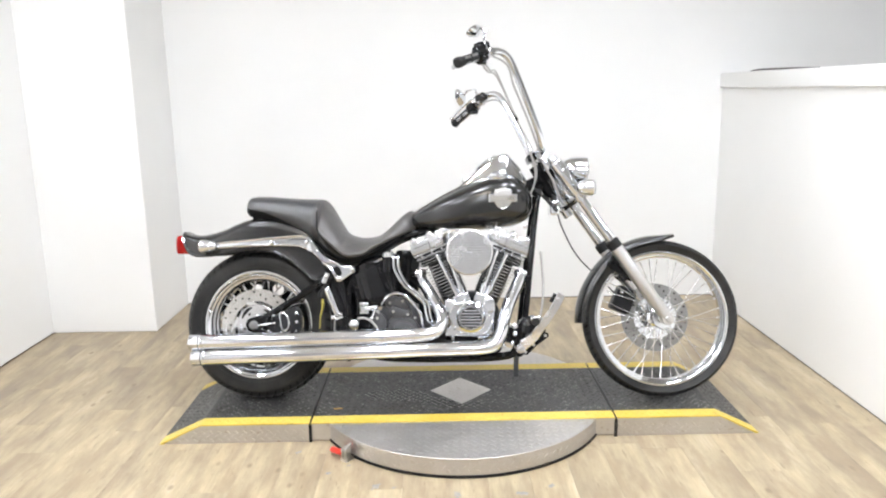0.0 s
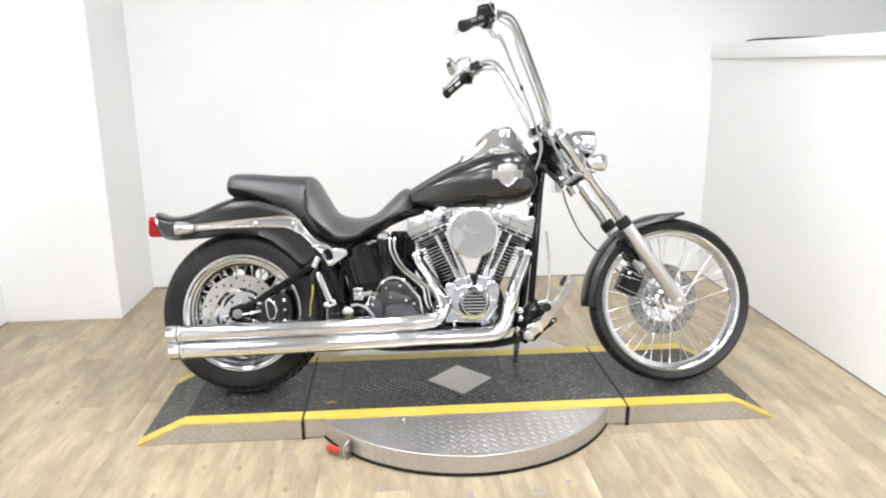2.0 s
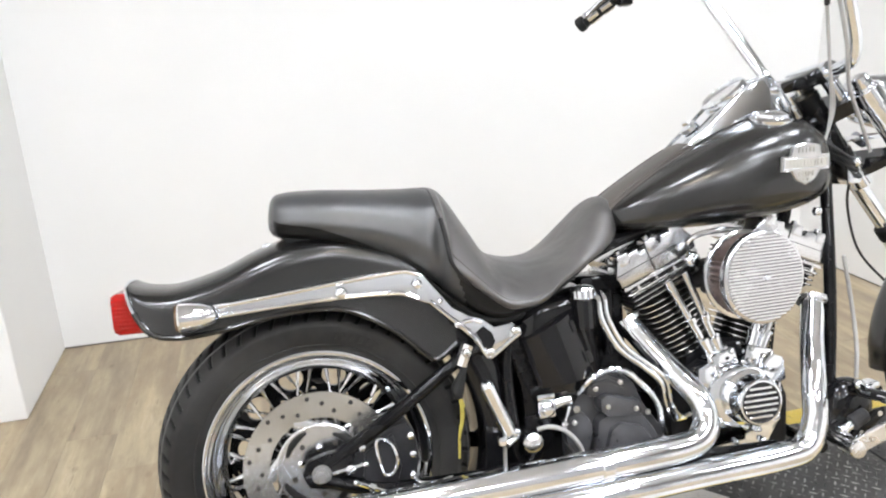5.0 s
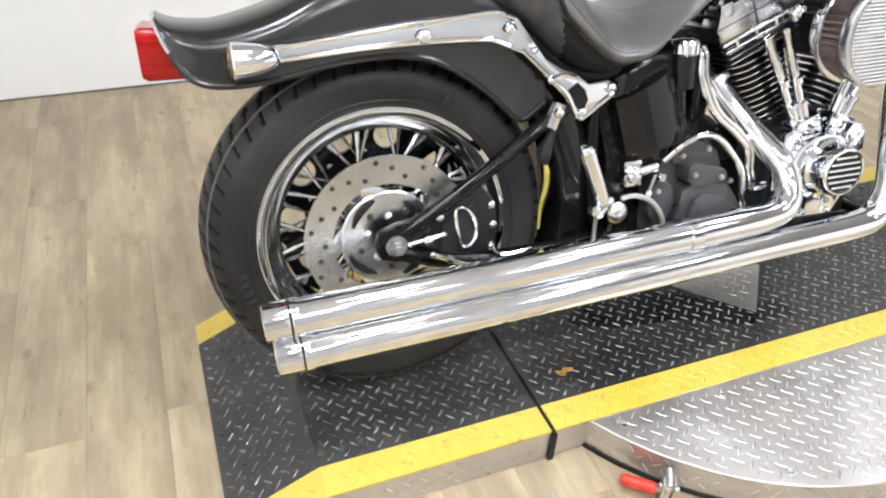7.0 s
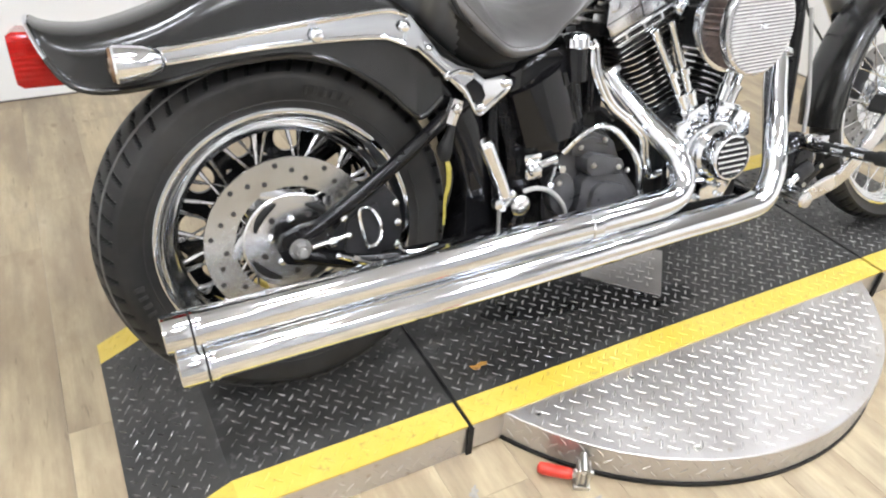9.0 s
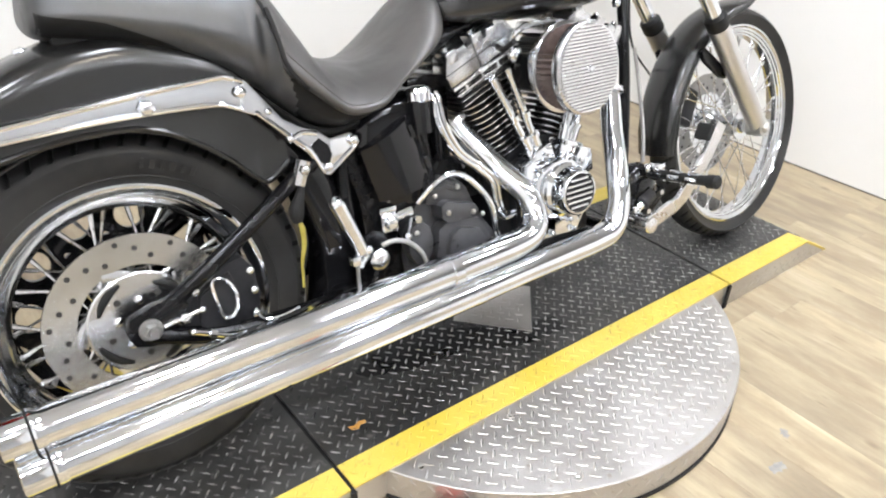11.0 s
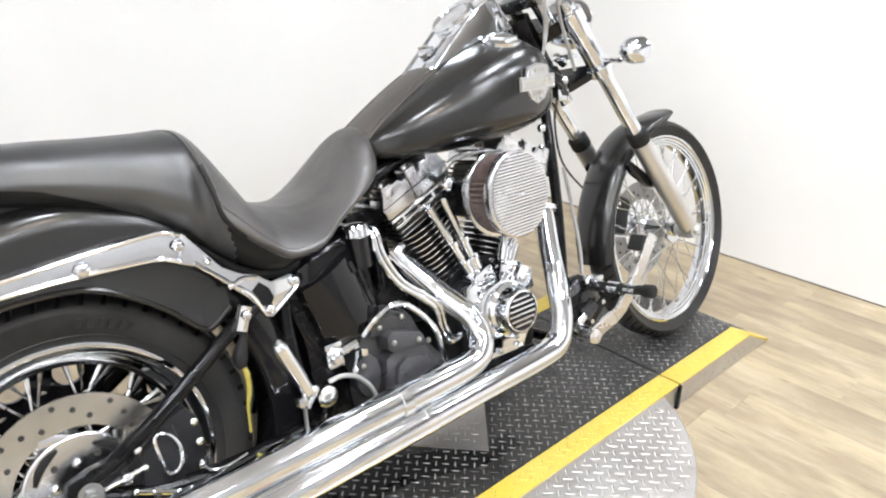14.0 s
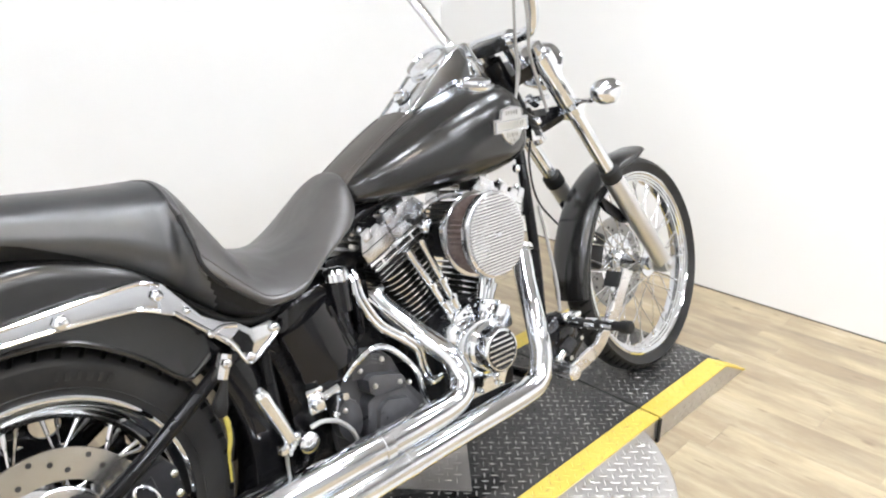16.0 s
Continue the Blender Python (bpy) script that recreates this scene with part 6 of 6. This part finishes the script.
# handlebars, grips and controls
for s in (-1, 1):
    bar = part("handlebar", tube([(0.352, 0.0, 1.028), (0.351, s * 0.095, 1.028), (0.345, s * 0.132, 1.038), (0.338, s * 0.152, 1.072), (0.309, s * 0.176, 1.146), (0.268, s * 0.206, 1.240), (0.224, s * 0.238, 1.336), (0.196, s * 0.262, 1.376), (0.160, s * 0.290, 1.386), (0.122, s * 0.326, 1.370), (0.072, s * 0.376, 1.337), (-0.004, s * 0.448, 1.287)],
                                 0.0142, 18, 6), CHROME, bike, "tall chrome handlebar", 60.0)
    g0, g1 = Vector((0.074, s * 0.374, 1.338)), Vector((-0.006, s * 0.450, 1.286))
    gd = (g1 - g0).normalized()
    gu = (Vector((0, 0, 1)) - gd * gd.z).normalized()
    gf = gu.cross(gd) * s
    grip = part("grip", tube([g0, g0 + gd * 0.004, g1 - gd * 0.022, g1 - gd * 0.020, g1 - gd * 0.002, g1 + gd * 0.002], [0.015, 0.0172, 0.0172, 0.0205, 0.0205, 0.015], 20, 1), GRIPRUB, bike, "black grip with chrome bands")
    for k in range(2):
        c = g0 + gd * (0.030 + 0.042 * k)
        for t in range(4):
            q = c + (gu * math.cos(t * math.pi / 2 + 0.5) + gf * math.sin(t * math.pi / 2 + 0.5)) * 0.0128
            part("grip_band", tube([q - gd * 0.016, q + gd * 0.016], 0.0075, 8, 1), CHROME, grip)
    housing = part("switch_housing", join(tube([g0 + gd * 0.006, g0 + gd * 0.002, g0 - gd * 0.038, g0 - gd * 0.040], [0.022, 0.028, 0.028, 0.020], 18, 1), tube([g0 + gu * 0.018 - gd * 0.002, g0 + gu * 0.020 - gd * 0.034], 0.021, 14, 1), moved(box(-0.018, 0.018, -0.014, 0.014, -0.020, 0.020, 0.006, 2), Matrix.Translation(g0 - gd * 0.020 - gu * 0.016))), GLOSS, bike, "black switch housing")
    for k in (0.010, 0.026):
        part("switch_button", ball(*(g0 - gd * k - gf * 0.026 + gu * 0.010), 0.006), GRIPRUB, housing)
    part("housing_screw", join(*[ball(*(g0 - gd * k - gf * 0.027 - gu * 0.008), 0.0035, 1.0, 8) for k in (0.008, 0.030)]), CHROME, housing)
    e = g0 - gd * 0.062
    mc = part("lever_mount", join(tube([e + gd * 0.016, e - gd * 0.016], 0.0215, 16, 1), moved(box(-0.020, 0.020, -0.020, 0.020, -0.015, 0.016, 0.006, 2), Matrix.Translation(e + gf * 0.024)), tube([e - gd * 0.006 - gf * 0.026, e - gd * 0.006 - gf * 0.020], [0.013, 0.016], 18, 1)), DULL_CHROME, bike, "polished clamp and lever bracket")
    part("reservoir", moved(box(-0.026, 0.026, -0.020, 0.020, -0.014, 0.016, 0.005, 2), Matrix.Translation(e + gf * 0.020 + gu * (0.030 if s < 0 else -0.004) - gd * (0.004 if s < 0 else 0.030)) @ pose(0, 0, 0, 0, -14, -s * 40)), GLOSS, mc, "black fluid reservoir")
    pv = e + gf * 0.042 - gd * 0.004
    part("lever", tube([pv, pv + gd * 0.030 + gf * 0.016, pv + gd * 0.085 + gf * 0.020 - gu * 0.004, pv + gd * 0.135 + gf * 0.018 - gu * 0.010, pv + gd * 0.150 + gf * 0.024 - gu * 0.010], [0.008, 0.0065, 0.0058, 0.0065, 0.0078], 10), CHROME, mc, "chrome lever")
    m0 = e - gd * 0.008 + gu * 0.010
    hub_at = Vector((0.030, s * 0.472, 1.428)) if s > 0 else Vector((0.066, -0.330, 1.455))
    mir = part("mirror", tube([m0, m0 + gu * 0.034 + Vector((-0.004, 0, 0)), m0 * 0.72 + hub_at * 0.28 + Vector((0.004, 0, 0.046 if s > 0 else 0.052)), m0 * 0.36 + hub_at * 0.64 + Vector((0, 0, 0.034 if s > 0 else 0.040)), hub_at + Vector((0.016, 0, 0.004))], 0.0052, 10), CHROME, bike, "chrome mirror on a curved stem")
    shell = part("mirror_shell", moved(loft([super_ring(x, w, zt, zb, 2.2, 28) for x, w, zt, zb in ((-0.010, 0.058, 0.024, -0.032), (-0.006, 0.062, 0.027, -0.036), (0.004, 0.058, 0.024, -0.032), (0.014, 0.042, 0.016, -0.022), (0.022, 0.018, 0.007, -0.010))]), Matrix.Translation(hub_at) @ (pose(0, 0, 0, -18, 12, -24) if s > 0 else pose(0, 0, 0, 30, 52, 10))), CHROME, mir, "chrome mirror shell")
    if s < 0:
        for off in (0.0, 0.014):
            part("control_cable", tube([g0 - gd * (0.014 + off) - gu * 0.034, g0 - gd * (0.022 + off * 1.2) - gu * 0.062 + Vector((0.008, 0.01, 0)), (0.150, -0.300, 1.285 + off), (0.205, -0.236, 1.195 + off * 0.4), (0.262, -0.165, 1.100), (0.300, -0.118, 1.020), (0.322 + off * 0.5, -0.088, 0.950), (0.318, -0.074, 0.890), (0.292, -0.062, 0.830)], 0.0034, 8), CABLE, bike, "thin grey throttle cable")
        part("cable_joint", tube([(0.232, -0.203, 1.150), (0.240, -0.193, 1.137)], 0.0058, 10, 1), GRIPRUB, bike, "black cable joint")
        part("control_cable", tube([e - gd * 0.018 + gf * 0.020, (0.196, -0.258, 1.345), (0.226, -0.222, 1.270), (0.275, -0.185, 1.165), (0.318, -0.150, 1.065), (0.350, -0.112, 0.985), (0.392, -0.088, 0.915), (0.425, -0.075, 0.84)], 0.0042, 8), CABLE, bike, "braided brake hose")
    else:
        part("control_cable", tube([e - gd * 0.018 - gu * 0.012, (0.205, 0.246, 1.340), (0.258, 0.202, 1.225), (0.312, 0.150, 1.085), (0.345, 0.100, 0.99), (0.36, 0.07, 0.92)], 0.0040, 8), CABLE, bike, "braided control cable")
part("frame_hose", tube([(0.345, -0.09, 0.62), (0.352, -0.10, 0.52), (0.350, -0.115, 0.42), (0.338, -0.125, 0.35)], 0.0045, 8), CABLE, bike, "pale hose beside the down tube")
part("riser_clamp", join(rod((0.352, -0.062, 1.028), (0.352, 0.062, 1.028), 0.024, 20), rod((0.356, -0.040, 1.022), (0.392, -0.040, 0.965), 0.018, 14), rod((0.356, 0.040, 1.022), (0.392, 0.040, 0.965), 0.018, 14)), CHROME, bike, "chrome bar clamp on risers")
part("gauge_pod", moved(join(box(-0.040, 0.018, -0.044, 0.044, -0.016, 0.014, 0.007, 2), slab([(-0.02, 0.0), (0.02, 0.0), (0.035, -0.05), (0.02, -0.05)], -0.035, -0.028, 0.002), slab([(-0.02, 0.0), (0.02, 0.0), (0.035, -0.05), (0.02, -0.05)], 0.028, 0.035, 0.002)), pose(0.334, -0.006, 1.026, 0, -24, 0)), GLOSS, bike, "black indicator housing on the bar clamp")
part("brake_hose", tube([(0.40, -0.05, 0.86), (0.42, -0.03, 0.80), (0.45, 0.02, 0.72), (0.52, 0.07, 0.60), (0.62, 0.085, 0.50), (0.69, 0.085, 0.43)], 0.0032, 8), BLACKCABLE, bike, "black brake hose to the front caliper")
part("neck_wiring", join(*[tube([(0.318 + 0.01 * k, -0.045 + 0.012 * k, 0.90 - 0.01 * k), (0.352 + 0.012 * k, -0.066 + 0.01 * k, 0.86 - 0.012 * k), (0.40 + 0.006 * k, -0.062, 0.835 - 0.015 * k), (0.418, -0.03 + 0.01 * k, 0.86)], 0.0042, 7) for k in range(4)], ball(0.345, -0.045, 0.872, 0.014)), BLACKCABLE, bike, "black wiring at the steering neck")
part("horn_bracket", join(box(0.392, 0.432, -0.055, 0.055, 0.775, 0.835, 0.010, 2), ball(0.425, -0.035, 0.80, 0.020), ball(0.41, -0.06, 0.825, 0.012)), CHROME, bike, "chrome fittings below the yoke")

# forward controls
ctl = part("forward_control", join(slab([(0.235, 0.255), (0.245, 0.33), (0.275, 0.352), (0.335, 0.348), (0.345, 0.318), (0.315, 0.29), (0.275, 0.25), (0.25, 0.238)], -0.150, -0.125, 0.006), rod((0.29, -0.15, 0.335), (0.36, -0.165, 0.325), 0.016), rod((0.255, -0.14, 0.262), (0.315, -0.155, 0.30), 0.017)), FRAME, bike, "black forward foot control mount")
peg = part("foot_peg", tube([(0.312, -0.150, 0.336), (0.311, -0.170, 0.337), (0.3016, -0.338, 0.349), (0.3014, -0.340, 0.349), (0.300, -0.362, 0.351), (0.300, -0.366, 0.351)], [0.009, 0.0115, 0.0115, 0.0155, 0.0155, 0.011], 18, 1), GRIPRUB, bike, "black rubber foot peg with chrome bands")
for k in range(3):
    y = -0.198 - 0.051 * k
    at = lambda q: (0.311 + (q + 0.17) * 0.0578, q, 0.337 - (q + 0.17) * 0.072)  # noqa: E731
    for dx, dz in ((0.0, 0.0095), (-0.0095, 0.0), (0.0, -0.0095), (0.0095, 0.0)):
        (x0, y0, z0), (x1, y1, z1) = at(y - 0.016), at(y + 0.016)
        part("peg_band", rod((x0 + dx, y0, z0 + dz), (x1 + dx, y1, z1 + dz), 0.0050, 8), CHROME, peg)
PEDAL = [(0.252, -0.216, 0.235), (0.300, -0.256, 0.281), (0.316, -0.267, 0.306), (0.367, -0.278, 0.375), (0.394, -0.285, 0.425), (0.407, -0.288, 0.452)]
arm_rows = []
for k, (x, y, z) in enumerate(spline(PEDAL, 4)):
    w = 0.018 if k < 4 else 0.0165
    dx, dz = (0.50, -0.86) if k < 5 else (0.84, -0.54)
    arm_rows.append([(x + dx * u, y + v, z + dz * u) for u, v in ((-w, -0.0035), (-w + 0.002, -0.0055), (w - 0.002, -0.0055), (w, -0.0035), (w, 0.0045), (-w, 0.0045))])
pedal = part("brake_pedal", join(loft(arm_rows), rod((0.252, -0.226, 0.234), (0.262, -0.140, 0.238), 0.019, 20), moved(lathe([(0.0195, 0), (0.018, -0.004), (0.009, -0.006), (0, -0.006)], 20), pose(0.252, -0.226, 0.234))), DULL_CHROME, bike, "chrome brake pedal arm")
part("pedal_pad", moved(box(-0.008, 0.008, -0.020, 0.020, -0.019, 0.019, 0.006, 3), pose(0.378, -0.268, 0.436, 0, 30, 0)), GRIPRUB, pedal, "black rubber pedal pad")
part("hole_plate", slab([(0.262, 0.205), (0.282, 0.202), (0.320, 0.240), (0.368, 0.276), (0.366, 0.292), (0.345, 0.290), (0.300, 0.262), (0.268, 0.232)], -0.172, -0.166, 0.002), FRAME, pedal, "black lever plate")
for x, z in ((0.274, 0.213), (0.308, 0.243), (0.355, 0.280)):
    part("plate_hole", moved(lathe([(0.006, 0), (0.005, -0.002), (0, -0.002)], 14), pose(x, -0.172, z)), STEEL, pedal)
part("return_spring", tube([(0.262 + 0.0012 * k, -0.158 + 0.009 * math.cos(k * 0.9), 0.285 + 0.0010 * k + 0.009 * math.sin(k * 0.9)) for k in range(42)], 0.0022, 6, 2), FRAME, ctl, "black coil spring")
part("control_housing", moved(lathe([(0.0, -0.030), (0.020, -0.029), (0.036, -0.022), (0.045, -0.008), (0.047, 0.006), (0.044, 0.018), (0.0, 0.020)], 32), pose(0.300, -0.136, 0.300) @ Matrix.Diagonal((1.30, 1.1, 1.25, 1))), GLOSS, ctl, "round gloss black control housing")
cyl = part("master_cylinder", tube([(0.322, -0.168, 0.286), (0.318, -0.168, 0.284), (0.284, -0.170, 0.268), (0.282, -0.170, 0.267)], [0.010, 0.0165, 0.0165, 0.012], 20, 1), GEARGREY, ctl, "dark grey master cylinder barrel")
for k in range(7):
    q = k / 6
    part("barrel_rib", rod((0.315 - 0.028 * q, -0.168 - 0.0015 * q, 0.2826 - 0.0132 * q), (0.313 - 0.028 * q, -0.168 - 0.0015 * q, 0.2817 - 0.0132 * q), 0.0178, 18), GEARGREY, cyl)
part("push_rod", join(rod((0.284, -0.170, 0.268), (0.262, -0.171, 0.257), 0.0105, 16), ball(0.262, -0.171, 0.257, 0.0125)), CHROME, ctl, "chrome push rod and end")
part("rod_clevis", slab([(0.252, 0.264), (0.270, 0.270), (0.276, 0.250), (0.268, 0.236), (0.274, 0.220), (0.260, 0.208), (0.250, 0.224), (0.254, 0.244)], -0.166, -0.154, 0.003), CHROME, ctl, "chrome clevis")
part("mount_plate", moved(box(-0.018, 0.018, -0.020, 0.012, -0.007, 0.007, 0.004, 2), pose(0.318, -0.176, 0.352, 0, -8, 0)), CHROME, ctl, "chrome peg bracket")
part("control_rod", join(rod((0.30, -0.168, 0.348), (0.345, -0.17, 0.345), 0.007), ball(0.305, -0.17, 0.350, 0.012), ball(0.34, -0.172, 0.345, 0.010)), CHROME, ctl)
for x, z, r in ((0.232, 0.318, 0.012), (0.233, 0.288, 0.010), (0.222, 0.248, 0.009), (0.186, 0.236, 0.011)):
    part("mount_bolt", moved(lathe([(r, 0), (r * 0.96, -0.006), (r * 0.5, -0.009), (0, -0.009)], 18), pose(x, -0.150, z)), CHROME, ctl)
part("foot_peg", tube([(0.318, 0.145, 0.327), (0.330, 0.165, 0.325), (0.352, 0.235, 0.312), (0.357, 0.256, 0.307)], [0.011, 0.0145, 0.0145, 0.012], 16, 1), GRIPRUB, bike, "black rubber foot peg")
part("side_stand", join(tube([(0.255, 0.115, 0.20), (0.258, 0.21, 0.100), (0.260, 0.292, -0.052)], [0.013, 0.012, 0.010], 12), moved(box(-0.03, 0.03, -0.02, 0.02, -0.004, 0.004, 0.003), pose(0.260, 0.298, -0.0605, 13, 0, 0))), CHROME, bike, "chrome side stand")

# the front end is turned a little to the left about the steering head
STEER_AT = Matrix.Translation(on_fork(0.1, 0, -0.062))
STEER = STEER_AT @ Matrix.Rotation(radians(4.2), 4, -FD) @ STEER_AT.inverted()
BARS = STEER_AT @ Matrix.Rotation(radians(2.6), 4, -FD) @ STEER_AT.inverted() @ pose(0.352, 0, 1.028, -2.4, 0, 0) @ pose(-0.352, 0, -1.028)
TURNED = ("front_wheel", "front_caliper", "fork_leg", "upper_yoke", "lower_yoke", "yoke_clamp", "front_fender", "headlight", "steering_stem")
ON_BARS = ("handlebar", "grip", "switch_housing", "lever_mount", "mirror", "riser_clamp", "gauge_pod", "control_cable", "cable_joint")
for ob in bike.children:
    kind_of = ob.name.split(".")[0]
    if kind_of in TURNED or (kind_of == "turn_signal" and ob.data.vertices[0].co.x > 0):
        ob.matrix_basis = STEER @ ob.matrix_basis
    elif kind_of in ON_BARS:
        ob.matrix_basis = BARS @ ob.matrix_basis

# ---- floor planks ----
PW, PL = 0.152, 0.914
rng = random.Random(7)
plank_me = finish(box(-PW / 2 + 0.0002, PW / 2 - 0.0002, -PL / 2 + 0.0002, PL / 2 - 0.0002, -0.0045, 0.0, 0.0003, 1), VINYL, 0)
count = 0
for i in range(-15, 20):
    x = i * PW
    shift = rng.uniform(0, PL)
    for j in range(-4, 4):
        y = j * PL + shift
        if y + PL / 2 < -2.3 or y - PL / 2 > BACK or x < LEFT - 0.1 or x > RIGHT + 0.1 or count >= 300:
            continue
        piece("plank", plank_me, floor, pose(x, y, 0, 0, 0, 180 if rng.random() < 0.5 else 0))
        count += 1
rest = [box(i * PW - PW / 2 + 0.0002, i * PW + PW / 2 - 0.0002, -5.2, -1.6, -0.0045, -0.0012) for i in range(-15, 31)]
rest += [box(i * PW - PW / 2 + 0.0002, i * PW + PW / 2 - 0.0002, -2.75, 1.7, -0.0045, -0.0005) for i in range(13, 31)]
tagged(part("outer_planks", join(*rest), VINYL, floor, "", 0), kind="stuff")

# grey scuffs trodden into the floor
SCUFF = worn("grey_scuff", (0.24, 0.24, 0.25), (0.36, 0.34, 0.31), 0.6, 0.0, 60.0, 300.0, 0.1)
for x, y, r, turn in ((-0.503, -0.55, 0.020, 20), (-0.323, -0.651, 0.030, 70), (-0.26, -0.66, 0.014, 10), (0.293, -0.668, 0.024, 40), (0.188, -0.715, 0.032, 0), (-0.04, -0.714, 0.030, 100), (-0.643, -0.385, 0.020, 60), (-0.436, -0.495, 0.012, 30)):
    spots = []
    for k in range(18):
        a = 2 * math.pi * k / 18
        q = r * rng.uniform(0.35, 1.0)
        spots.append((q * math.cos(a), 0.55 * q * math.sin(a)))
    part("scuff_mark", moved(slab(spots, 0, 0.0002), pose(x, y, 0.0003, 90, 0, turn)), SCUFF, floor, "grey scuff on the vinyl", 0)
